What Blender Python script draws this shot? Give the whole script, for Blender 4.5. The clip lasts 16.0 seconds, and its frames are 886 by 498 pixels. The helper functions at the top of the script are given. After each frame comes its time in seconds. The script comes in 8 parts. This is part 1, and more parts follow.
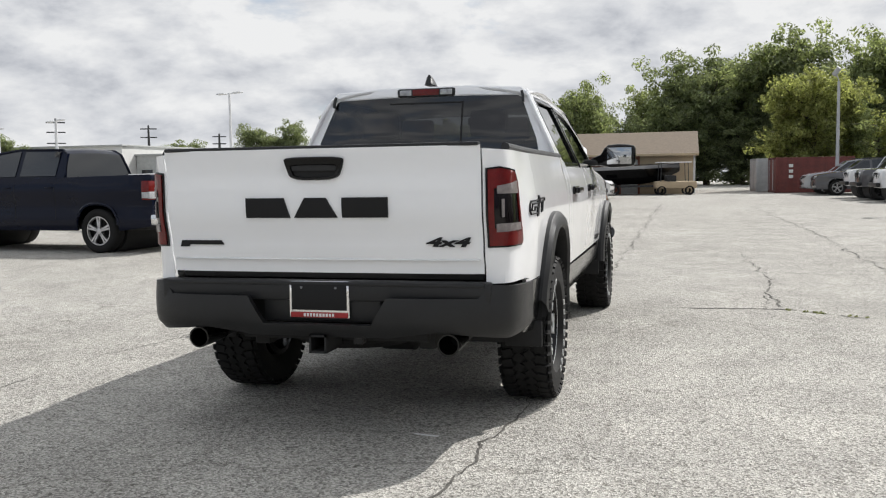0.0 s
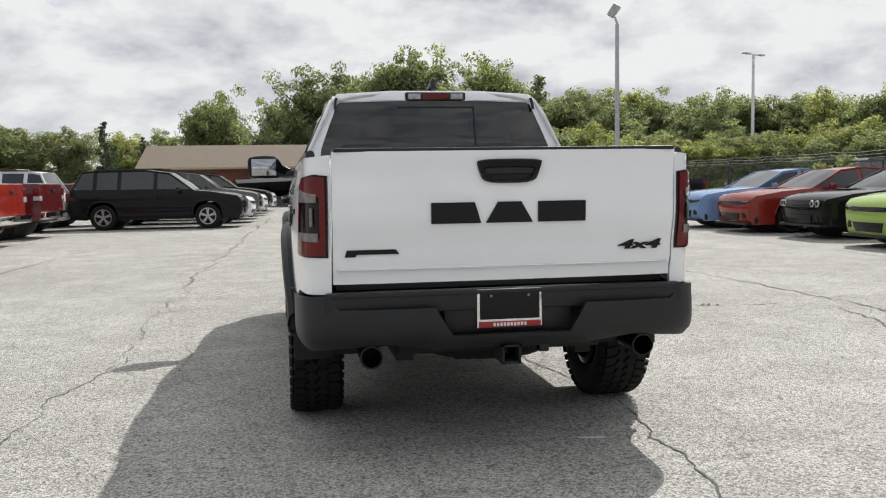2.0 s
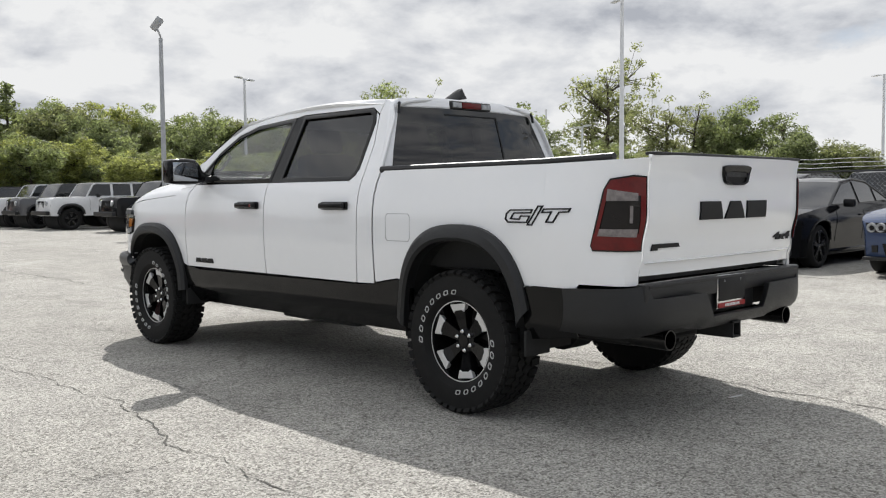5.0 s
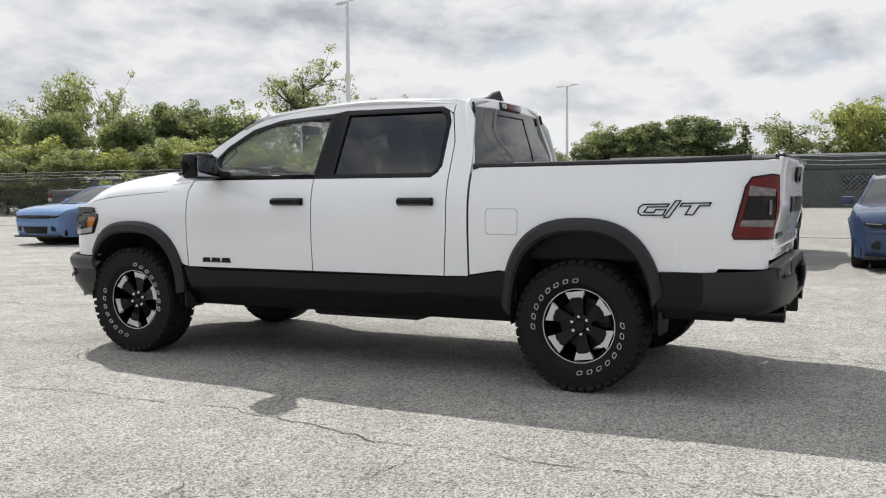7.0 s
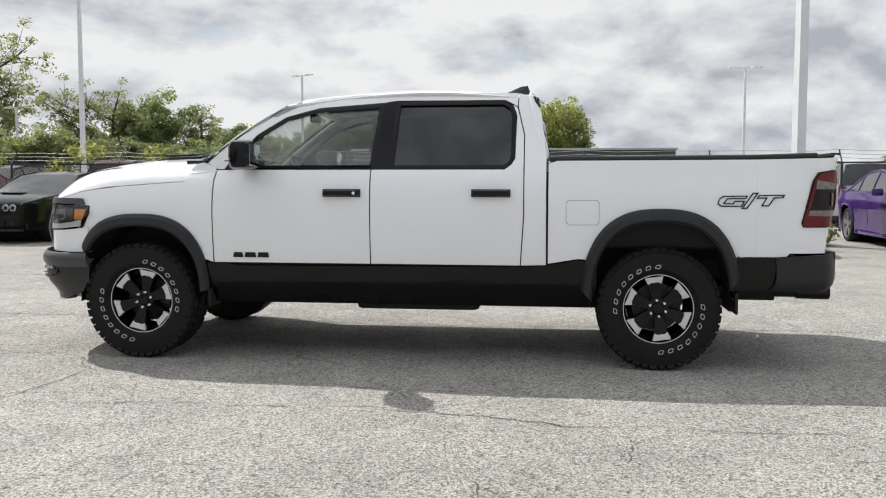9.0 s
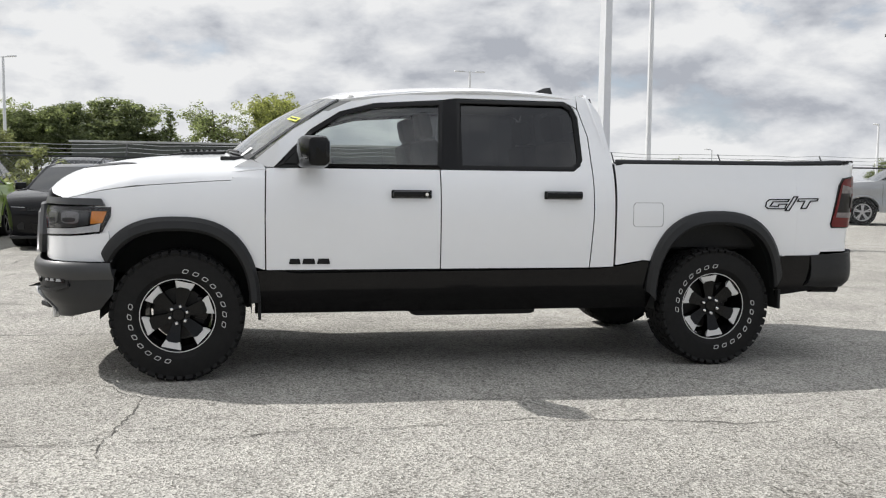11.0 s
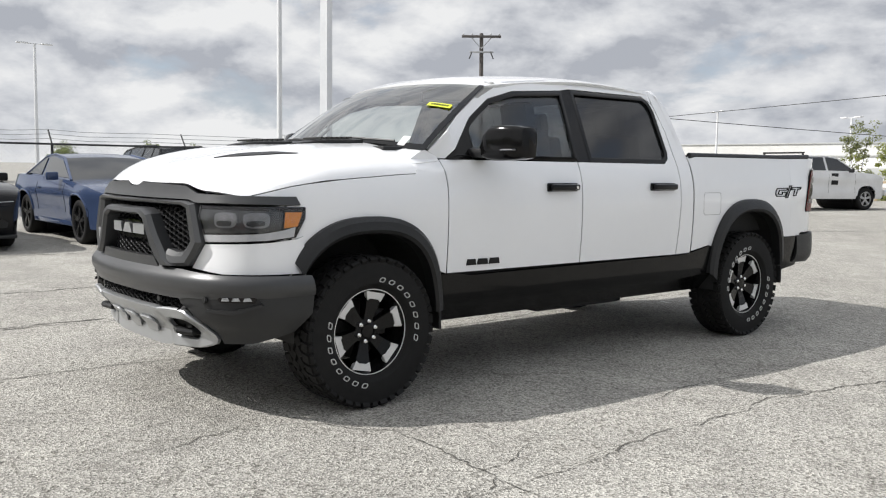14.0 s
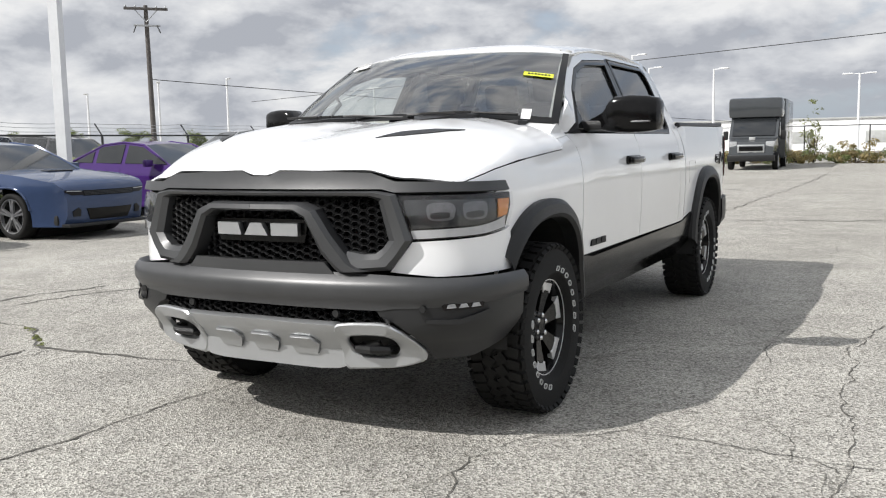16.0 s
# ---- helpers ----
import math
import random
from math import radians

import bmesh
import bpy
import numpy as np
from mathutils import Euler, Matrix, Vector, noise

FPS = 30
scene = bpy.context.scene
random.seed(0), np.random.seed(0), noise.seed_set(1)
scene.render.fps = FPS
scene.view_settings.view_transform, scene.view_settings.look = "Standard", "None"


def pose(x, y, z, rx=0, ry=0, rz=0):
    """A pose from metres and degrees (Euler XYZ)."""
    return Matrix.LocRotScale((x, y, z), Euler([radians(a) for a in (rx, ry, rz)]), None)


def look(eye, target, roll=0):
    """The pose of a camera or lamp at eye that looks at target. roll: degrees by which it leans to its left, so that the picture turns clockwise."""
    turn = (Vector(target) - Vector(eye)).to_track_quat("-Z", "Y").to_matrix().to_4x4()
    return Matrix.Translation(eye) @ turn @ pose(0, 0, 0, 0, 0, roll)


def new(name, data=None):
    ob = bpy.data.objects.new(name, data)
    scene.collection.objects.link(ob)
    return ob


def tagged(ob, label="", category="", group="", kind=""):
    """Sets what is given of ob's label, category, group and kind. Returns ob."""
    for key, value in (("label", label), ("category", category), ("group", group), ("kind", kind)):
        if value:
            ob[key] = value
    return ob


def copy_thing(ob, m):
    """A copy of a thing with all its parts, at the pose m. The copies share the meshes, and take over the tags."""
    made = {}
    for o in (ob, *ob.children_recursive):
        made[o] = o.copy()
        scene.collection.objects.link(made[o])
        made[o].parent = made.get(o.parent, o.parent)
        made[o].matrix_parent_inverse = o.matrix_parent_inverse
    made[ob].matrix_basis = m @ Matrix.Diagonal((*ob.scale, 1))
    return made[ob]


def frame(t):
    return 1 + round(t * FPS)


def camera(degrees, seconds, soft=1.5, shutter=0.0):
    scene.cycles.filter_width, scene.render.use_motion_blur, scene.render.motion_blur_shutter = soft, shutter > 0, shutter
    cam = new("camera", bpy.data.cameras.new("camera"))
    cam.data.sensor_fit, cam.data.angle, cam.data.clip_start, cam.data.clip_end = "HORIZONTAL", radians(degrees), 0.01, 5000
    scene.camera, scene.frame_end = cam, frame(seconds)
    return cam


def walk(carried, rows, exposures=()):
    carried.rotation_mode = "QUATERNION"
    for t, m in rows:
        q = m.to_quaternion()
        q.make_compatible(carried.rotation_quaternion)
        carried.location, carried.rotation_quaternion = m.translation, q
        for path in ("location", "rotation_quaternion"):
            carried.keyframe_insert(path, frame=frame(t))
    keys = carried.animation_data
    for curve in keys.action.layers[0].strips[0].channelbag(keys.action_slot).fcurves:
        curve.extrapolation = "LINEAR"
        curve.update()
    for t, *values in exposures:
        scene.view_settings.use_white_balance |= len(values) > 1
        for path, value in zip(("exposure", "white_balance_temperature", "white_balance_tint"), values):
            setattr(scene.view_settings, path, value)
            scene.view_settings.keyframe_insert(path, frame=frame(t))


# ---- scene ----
cam = camera(52.1, 16.0, soft=1.15)
PATH = [
    (0, (1.713, -7.115, 1.318), (1.206, -5.187, 1.154), -0.9),
    (0.5, (1.029, -7.163, 1.335), (0.737, -5.191, 1.172), -0.9),
    (1, (0.319, -7.226, 1.324), (0.246, -5.234, 1.167), -0.8),
    (1.5, (-0.365, -7.179, 1.323), (-0.227, -5.189, 1.171), -0.9),
    (2, (-1.029, -7.115, 1.315), (-0.687, -5.15, 1.165), -0.9),
    (2.5, (-1.655, -6.91, 1.323), (-1.114, -4.99, 1.176), -0.9),
    (3, (-2.314, -6.713, 1.307), (-1.585, -4.857, 1.164), -0.8),
    (3.5, (-2.957, -6.444, 1.286), (-2.04, -4.672, 1.15), -0.7),
    (4, (-3.603, -6.191, 1.276), (-2.508, -4.522, 1.153), -0.5),
    (4.2, (-3.831, -6.062, 1.276), (-2.667, -4.44, 1.153), -0.5),
    (6.3, (-5.855, -4.302, 1.242), (-4.178, -3.219, 1.122), -0.5),
    (6.5, (-6.011, -4.086, 1.262), (-4.297, -3.062, 1.139), -0.5),
    (7, (-6.419, -3.527, 1.266), (-4.622, -2.658, 1.138), -0.4),
    (7.5, (-6.691, -2.956, 1.27), (-4.827, -2.242, 1.137), -0.3),
    (8, (-6.94, -2.374, 1.282), (-5.025, -1.813, 1.143), -0.2),
    (8.5, (-7.105, -1.782, 1.276), (-5.152, -1.373, 1.132), -0.1),
    (9, (-7.195, -1.186, 1.286), (-5.218, -0.926, 1.134), 0.0),
    (9.2, (-7.215, -0.954, 1.305), (-5.231, -0.758, 1.151), -0.0),
    (11.3, (-6.794, 1.66, 1.307), (-4.859, 1.179, 1.146), 0.7),
    (11.5, (-6.715, 1.897, 1.298), (-4.797, 1.353, 1.134), 0.7),
    (12, (-6.491, 2.506, 1.302), (-4.625, 1.802, 1.142), 0.8),
    (12.5, (-6.24, 3.108, 1.31), (-4.439, 2.255, 1.148), 0.9),
    (13, (-5.871, 3.662, 1.299), (-4.146, 2.664, 1.139), 1.0),
    (13.5, (-5.483, 4.192, 1.301), (-3.846, 3.055, 1.135), 1.0),
    (14, (-4.987, 4.648, 1.31), (-3.455, 3.374, 1.131), 0.8),
    (14.5, (-4.458, 5.075, 1.304), (-3.045, 3.672, 1.11), 0.4),
    (15, (-3.859, 5.397, 1.321), (-2.585, 3.87, 1.113), -0.1),
    (15.5, (-3.226, 5.714, 1.309), (-2.112, 4.067, 1.087), -0.7),
    (16, (-2.587, 5.924, 1.311), (-1.66, 4.166, 1.082), -1.1),
]
walk(cam, [(t, look(e, g, r)) for t, e, g, r in PATH])


# ---- world and sun ----
SUN_AZ, SUN_EL = 35.0, 42.5
world = bpy.data.worlds.new("sky")
world.use_nodes = True
scene.world = world


def node(tree, kind, **values):
    n = tree.nodes.new(kind)
    for key, value in values.items():
        n.inputs[key.replace("_", " ")].default_value = value
    return n


def build_sky():
    nt = world.node_tree
    nt.nodes.clear()
    out = nt.nodes.new("ShaderNodeOutputWorld")
    bg = nt.nodes.new("ShaderNodeBackground")
    sky = nt.nodes.new("ShaderNodeTexSky")
    sky.sky_type, sky.sun_disc = "NISHITA", False
    sky.sun_elevation, sky.sun_rotation = radians(SUN_EL), radians(SUN_AZ)
    sky.dust_density, sky.air_density = 2.0, 1.0
    co = nt.nodes.new("ShaderNodeTexCoord")

    def math_node(kind, a, b, c=0.0):
        n = nt.nodes.new("ShaderNodeMath")
        n.operation = kind
        for k, v in enumerate((a, b, c)):
            if isinstance(v, (int, float)):
                n.inputs[k].default_value = v
            else:
                nt.links.new(v, n.inputs[k])
        return n.outputs[0]

    sep = nt.nodes.new("ShaderNodeSeparateXYZ")
    nt.links.new(co.outputs["Generated"], sep.inputs[0])

    def density(scale, lift, detail, rough, seed):
        """Cloud thickness along a direction; heaps are wider than tall."""
        com = nt.nodes.new("ShaderNodeCombineXYZ")
        nt.links.new(math_node("ADD", sep.outputs["X"], seed), com.inputs[0])
        nt.links.new(sep.outputs["Y"], com.inputs[1])
        nt.links.new(math_node("MULTIPLY", math_node("ADD", sep.outputs["Z"], lift), 2.1), com.inputs[2])
        n = node(nt, "ShaderNodeTexNoise", Scale=scale, Detail=detail, Roughness=rough, Distortion=0.15)
        nt.links.new(com.outputs[0], n.inputs["Vector"])
        return n.outputs["Fac"]

    here = math_node("MULTIPLY_ADD", density(7.4, 0.0, 7.0, 0.56, 0.3), 0.55, math_node("MULTIPLY", density(2.4, 0.0, 4.0, 0.5, 4.1), 0.45))
    above = math_node("MULTIPLY_ADD", density(7.4, 0.03, 7.0, 0.56, 0.3), 0.55, math_node("MULTIPLY", density(2.4, 0.03, 4.0, 0.5, 4.1), 0.45))
    # tops catch the light, bases are grey; clouds glow towards the sun
    edge_light = math_node("MULTIPLY", math_node("SUBTRACT", here, above), 3.8)
    thick = math_node("MULTIPLY_ADD", math_node("SUBTRACT", here, 0.5), -1.15, edge_light)
    ahead = math_node("MULTIPLY_ADD", sep.outputs["X"], math.sin(radians(SUN_AZ)), math_node("MULTIPLY", sep.outputs["Y"], math.cos(radians(SUN_AZ))))
    tone = math_node("ADD", math_node("MULTIPLY_ADD", ahead, 0.17, 0.54), thick)
    shade = nt.nodes.new("ShaderNodeValToRGB")
    el = shade.color_ramp.elements
    el[0].position, el[0].color = 0.22, (4.0, 4.2, 4.65, 1)
    el[1].position, el[1].color = 0.82, (7.9, 7.95, 8.0, 1)
    mid = el.new(0.52)
    mid.color = (6.15, 6.3, 6.6, 1)
    nt.links.new(tone, shade.inputs[0])
    cover = nt.nodes.new("ShaderNodeValToRGB")
    cover.color_ramp.elements[0].position, cover.color_ramp.elements[1].position = 0.38, 0.46
    nt.links.new(math_node("MULTIPLY_ADD", ahead, 0.045, here), cover.inputs[0])
    hazy = nt.nodes.new("ShaderNodeMix")
    hazy.data_type = "RGBA"
    hazy.inputs[0].default_value = 0.6
    hazy.inputs["B"].default_value = (4.9, 5.6, 6.7, 1)
    nt.links.new(sky.outputs[0], hazy.inputs["A"])
    mix = nt.nodes.new("ShaderNodeMix")
    mix.data_type = "RGBA"
    nt.links.new(cover.outputs[0], mix.inputs[0])
    nt.links.new(hazy.outputs["Result"], mix.inputs["A"])
    nt.links.new(shade.outputs[0], mix.inputs["B"])
    # a cloudy sky is brighter overhead than at the horizon
    zenith = node(nt, "ShaderNodeMapRange")
    zenith.inputs["From Min"].default_value, zenith.inputs["From Max"].default_value = 0.28, 0.9
    zenith.inputs["To Min"].default_value, zenith.inputs["To Max"].default_value = 1.0, 1.42
    nt.links.new(sep.outputs["Z"], zenith.inputs["Value"])
    nt.links.new(mix.outputs["Result"], bg.inputs["Color"])
    nt.links.new(math_node("MULTIPLY", zenith.outputs[0], 0.108), bg.inputs["Strength"])
    nt.links.new(bg.outputs[0], out.inputs[0])


build_sky()
sun = new("sun", bpy.data.lights.new("sun", "SUN"))
sun.data.energy, sun.data.angle, sun.data.color = 4.8, radians(0.53), (1.0, 0.975, 0.945)
sx, sy = math.sin(radians(SUN_AZ)), math.cos(radians(SUN_AZ))
sun.matrix_world = look((30 * sx, 30 * sy, 30 * math.tan(radians(SUN_EL))), (0, 0, 0))


# ---- materials ----
def shader(name, base, rough=0.5, metal=0.0, vary=0.12, scale=8.0, bump=0.0, bump_scale=120.0, coat=0.0, islands=False, alt=None, spec=0.5):
    """A plain surface with two scales of colour variation, uneven roughness and fine relief."""
    m = bpy.data.materials.new(name)
    m.use_nodes = True
    nt = m.node_tree
    p = nt.nodes["Principled BSDF"]
    p.inputs["Metallic"].default_value = metal
    p.inputs["Coat Weight"].default_value = coat
    p.inputs["Coat Roughness"].default_value = 0.04
    p.inputs["Specular IOR Level"].default_value = spec
    tc = nt.nodes.new("ShaderNodeTexCoord")
    n1 = node(nt, "ShaderNodeTexNoise", Scale=scale, Detail=6.0, Roughness=0.6)
    n2 = node(nt, "ShaderNodeTexNoise", Scale=scale * 9, Detail=3.0)
    for n in (n1, n2):
        nt.links.new(tc.outputs["Object"], n.inputs["Vector"])
    add = nt.nodes.new("ShaderNodeMath")
    add.operation = "MULTIPLY_ADD"
    add.inputs[1].default_value = 0.4
    nt.links.new(n2.outputs["Fac"], add.inputs[0])
    nt.links.new(n1.outputs["Fac"], add.inputs[2])
    ramp = nt.nodes.new("ShaderNodeValToRGB")
    e = ramp.color_ramp.elements
    dark = alt or tuple(c * (1 - vary) for c in base)
    e[0].position, e[0].color = 0.50, (*dark, 1)
    e[1].position, e[1].color = 0.92, (*(min(1, c * (1 + vary * 0.5)) for c in base), 1)
    nt.links.new(add.outputs[0], ramp.inputs[0])
    colour = ramp.outputs[0]
    if islands:
        hue = node(nt, "ShaderNodeHueSaturation")
        rnd = nt.nodes.new("ShaderNodeNewGeometry")
        rng = node(nt, "ShaderNodeMapRange")
        rng.inputs["To Min"].default_value, rng.inputs["To Max"].default_value = 0.55, 1.5
        nt.links.new(rnd.outputs["Random Per Island"], rng.inputs["Value"])
        nt.links.new(rng.outputs[0], hue.inputs["Value"])
        nt.links.new(colour, hue.inputs["Color"])
        colour = hue.outputs[0]
    nt.links.new(colour, p.inputs["Base Color"])
    r = node(nt, "ShaderNodeMapRange")
    r.inputs["To Min"].default_value, r.inputs["To Max"].default_value = max(0.02, rough - 0.06), min(1, rough + 0.08)
    nt.links.new(n1.outputs["Fac"], r.inputs["Value"])
    nt.links.new(r.outputs[0], p.inputs["Roughness"])
    if bump:
        b = node(nt, "ShaderNodeBump", Strength=bump, Distance=0.004)
        nb = node(nt, "ShaderNodeTexNoise", Scale=bump_scale, Detail=3.0)
        nt.links.new(tc.outputs["Object"], nb.inputs["Vector"])
        nt.links.new(nb.outputs["Fac"], b.inputs["Height"])
        nt.links.new(b.outputs[0], p.inputs["Normal"])
    return m


def glass(name, tint, gloss=0.9, base=0.09):
    m = bpy.data.materials.new(name)
    m.use_nodes = True
    nt = m.node_tree
    nt.nodes.clear()
    out = nt.nodes.new("ShaderNodeOutputMaterial")
    t = nt.nodes.new("ShaderNodeBsdfTransparent")
    t.inputs["Color"].default_value = (*tint, 1)
    g = nt.nodes.new("ShaderNodeBsdfGlossy")
    g.inputs["Roughness"].default_value = 0.015
    g.inputs["Color"].default_value = (gloss, gloss, gloss, 1)
    # reflectance of both faces of a pane, rising towards grazing angles
    f = node(nt, "ShaderNodeLayerWeight", Blend=0.5)
    p = nt.nodes.new("ShaderNodeMath")
    p.operation = "POWER"
    p.inputs[1].default_value = 4.2
    nt.links.new(f.outputs["Facing"], p.inputs[0])
    r = nt.nodes.new("ShaderNodeMath")
    r.operation = "MULTIPLY_ADD"
    r.inputs[1].default_value, r.inputs[2].default_value = 0.88, base
    nt.links.new(p.outputs[0], r.inputs[0])
    mix = nt.nodes.new("ShaderNodeMixShader")
    nt.links.new(r.outputs[0], mix.inputs[0])
    nt.links.new(t.outputs[0], mix.inputs[1])
    nt.links.new(g.outputs[0], mix.inputs[2])
    nt.links.new(mix.outputs[0], out.inputs[0])
    return m


WHITE = shader("white_paint", (0.87, 0.876, 0.885), 0.2, vary=0.015, scale=1.5, coat=0.8)
GLOSS_BLACK = shader("gloss_black_paint", (0.005, 0.005, 0.0052), 0.12, vary=0.25, spec=0.25)
PLASTIC = shader("grained_black_plastic", (0.0128, 0.013, 0.0137), 0.42, vary=0.25, bump=0.25, bump_scale=500, spec=0.42)
# one granite paint in two tones: low corners shaded, upper nose lightened as sunlit
BUMPER = shader("shaded_granite_paint", (0.017, 0.0175, 0.0185), 0.38, vary=0.15, scale=3, bump=0.08, bump_scale=700, spec=0.5)
NOSE_SUNLIT = shader("sunlit_granite_paint", (0.042, 0.043, 0.045), 0.36, vary=0.12, scale=3, bump=0.05, bump_scale=700, spec=0.6)
DECAL = shader("matt_black_emblem", (0.006, 0.006, 0.0065), 0.5, vary=0.2, spec=0.3)
LAMP_BOWL = shader("headlamp_reflector", (0.085, 0.087, 0.09), 0.18, metal=0.5, vary=0.5, scale=22)
DARK = shader("dark_underbody", (0.012, 0.012, 0.012), 0.75, vary=0.4, bump=0.3, bump_scale=60)
RUBBER = shader("tyre_rubber", (0.012, 0.0118, 0.0115), 0.75, vary=0.35, scale=20, bump=0.2, bump_scale=250, spec=0.25)
SEAM = shader("shut_line_black", (0.01, 0.01, 0.01), 0.8)
SILVER = shader("silver_paint", (0.44, 0.45, 0.46), 0.34, metal=0.65, vary=0.05, scale=3)
GREYLINE = shader("pale_shut_line", (0.35, 0.35, 0.35), 0.5)
MACHINED = shader("machined_aluminium", (0.70, 0.70, 0.70), 0.34, metal=0.55, vary=0.04, scale=9)
CHROME = shader("chrome", (0.8, 0.8, 0.8), 0.08, metal=1.0, vary=0.03)
STEEL = shader("dull_steel", (0.25, 0.25, 0.26), 0.4, metal=0.9, vary=0.3, scale=30)
DISC = shader("brake_iron", (0.05, 0.048, 0.046), 0.5, metal=0.6, vary=0.3, scale=30)
RED_LENS = shader("red_lamp_lens", (0.135, 0.008, 0.008), 0.14, vary=0.3, scale=14, spec=0.35)
SMOKE_LENS = shader("smoked_lamp_lens", (0.009, 0.007, 0.0075), 0.10, vary=0.3, coat=0.0, spec=0.3)
CLEAR_LENS = shader("clear_lamp_lens", (0.42, 0.43, 0.44), 0.12, vary=0.45, scale=30, coat=0.6)
TAIL_CLEAR = shader("smoked_clear_lens", (0.24, 0.215, 0.21), 0.16, vary=0.4, scale=30, spec=0.3)
AMBER = shader("amber_reflector", (0.72, 0.25, 0.035), 0.15, vary=0.25, scale=60, coat=0.5)
LETTER_WHITE = shader("raised_white_rubber", (0.55, 0.55, 0.54), 0.7, vary=0.2, scale=60)
LAMP_BAR = shader("pale_lamp_bar", (0.55, 0.56, 0.575), 0.2, vary=0.12, scale=25, coat=0.6)
YELLOW = shader("yellow_sticker", (0.72, 0.78, 0.05), 0.5, vary=0.08)
PAPER = shader("white_paper", (0.75, 0.75, 0.74), 0.6, vary=0.06)
REDBAR = shader("red_print", (0.35, 0.02, 0.02), 0.5, vary=0.2)
FABRIC = shader("dark_seat_fabric", (0.022, 0.022, 0.023), 0.85, vary=0.3, bump=0.3, bump_scale=200)
MIRROR = shader("mirror_glass", (0.42, 0.43, 0.44), 0.02, metal=1.0, vary=0.01)
GLASS = glass("clear_car_glass", (0.80, 0.84, 0.82))
WINDSHIELD = glass("windshield_glass", (0.80, 0.83, 0.82), base=0.19)
LAMP_COVER = glass("clear_lamp_cover", (0.92, 0.92, 0.92), base=0.045)
LINER = shader("pale_grey_headliner", (0.36, 0.36, 0.35), 0.9, vary=0.1)
TINT = glass("privacy_glass", (0.085, 0.088, 0.09), base=0.07)


# ---- mesh helpers ----
def part(name, bm, material, parent=None, label="", smooth=True, angle=32):
    me = bpy.data.meshes.new(name)
    if smooth:
        for f in bm.faces:
            f.smooth = True
        for e in bm.edges:
            if len(e.link_faces) == 2 and e.calc_face_angle(0) > radians(angle):
                e.smooth = False
    bm.to_mesh(me)
    bm.free()
    me.materials.append(material)
    ob = new(name, me)
    if parent:
        ob.parent = parent
    if label:
        tagged(ob, label)
    return ob


def thing(name, label, category, group="", m=None):
    ob = tagged(new(name), label, category, group)
    ob.empty_display_size = 0.2
    if m is not None:
        ob.matrix_basis = m
    return ob


def clip_cell(poly, axis, value, sign):
    out = []
    for a, b in zip(poly, poly[1:] + poly[:1]):
        da, db = sign * (a[axis] - value), sign * (b[axis] - value)
        if da >= 0:
            out.append(a)
        if (da > 0 and db < 0) or (da < 0 and db > 0):
            k = da / (da - db)
            out.append((a[0] + k * (b[0] - a[0]), a[1] + k * (b[1] - a[1])))
    return out


def panel_into(bm, outline, fn, step=0.08, thick=0.02, out=(0, 0, 1)):
    """A sheet with the outline in two coordinates, laid on the surface fn(u, v), given thickness behind it."""
    first_vert = len(bm.verts)
    us, vs = [p[0] for p in outline], [p[1] for p in outline]
    cache, faces = {}, []

    def vert(p):
        key = (round(p[0], 4), round(p[1], 4))
        if key not in cache:
            cache[key] = bm.verts.new(fn(*key))
        return cache[key]

    nu, nv = max(1, math.ceil((max(us) - min(us)) / step)), max(1, math.ceil((max(vs) - min(vs)) / step))
    cu = [min(us) + (max(us) - min(us)) * i / nu for i in range(nu + 1)]
    cv = [min(vs) + (max(vs) - min(vs)) * i / nv for i in range(nv + 1)]
    for i in range(nu):
        column = clip_cell(clip_cell(list(outline), 0, cu[i], 1), 0, cu[i + 1], -1)
        if len(column) < 3:
            continue
        for j in range(nv):
            cell = clip_cell(clip_cell(column, 1, cv[j], 1), 1, cv[j + 1], -1)
            ring = []
            for p in cell:
                v = vert(p)
                if v not in ring:
                    ring.append(v)
            if len(ring) < 3:
                continue
            area = sum(a[0] * b[1] - b[0] * a[1] for a, b in zip(cell, cell[1:] + cell[:1]))
            if abs(area) < 1e-7:
                continue
            try:
                faces.append(bm.faces.new(ring))
            except ValueError:
                pass
    if not faces:
        return
    bmesh.ops.triangulate(bm, faces=[f for f in faces if len(f.verts) > 4])
    verts = list(cache.values())
    faces = [f for f in {f for v in verts for f in v.link_faces}]
    bmesh.ops.recalc_face_normals(bm, faces=faces)
    total = Vector((0, 0, 0))
    for f in faces:
        total += f.normal * f.calc_area()
    if total.dot(Vector(out)) < 0:
        bmesh.ops.reverse_faces(bm, faces=faces)
    if thick:
        for v in verts:
            v.normal_update()
        back = {v: bm.verts.new(v.co - v.normal * thick) for v in verts}
        rim = [e for e in {e for v in verts for e in v.link_edges} if len(e.link_faces) == 1]
        for e in rim:
            loop = e.link_loops[0]
            a, b = loop.vert, loop.link_loop_next.vert
            bm.faces.new((b, a, back[a], back[b]))
        for f in faces:
            bm.faces.new([back[v] for v in reversed(f.verts)])


def panel(name, outline, fn, material, parent, step=0.08, thick=0.02, out=(0, 0, 1), label="", both=False):
    made = []
    for side in ((1, -1) if both else (1,)):
        bm = bmesh.new()
        if side > 0:
            panel_into(bm, outline, fn, step, thick, out)
        else:
            panel_into(bm, outline, lambda u, v: (lambda q: (-q[0], q[1], q[2]))(fn(u, v)), step, thick, (-out[0], out[1], out[2]))
        made.append(part(name, bm, material, parent, label))
    return made


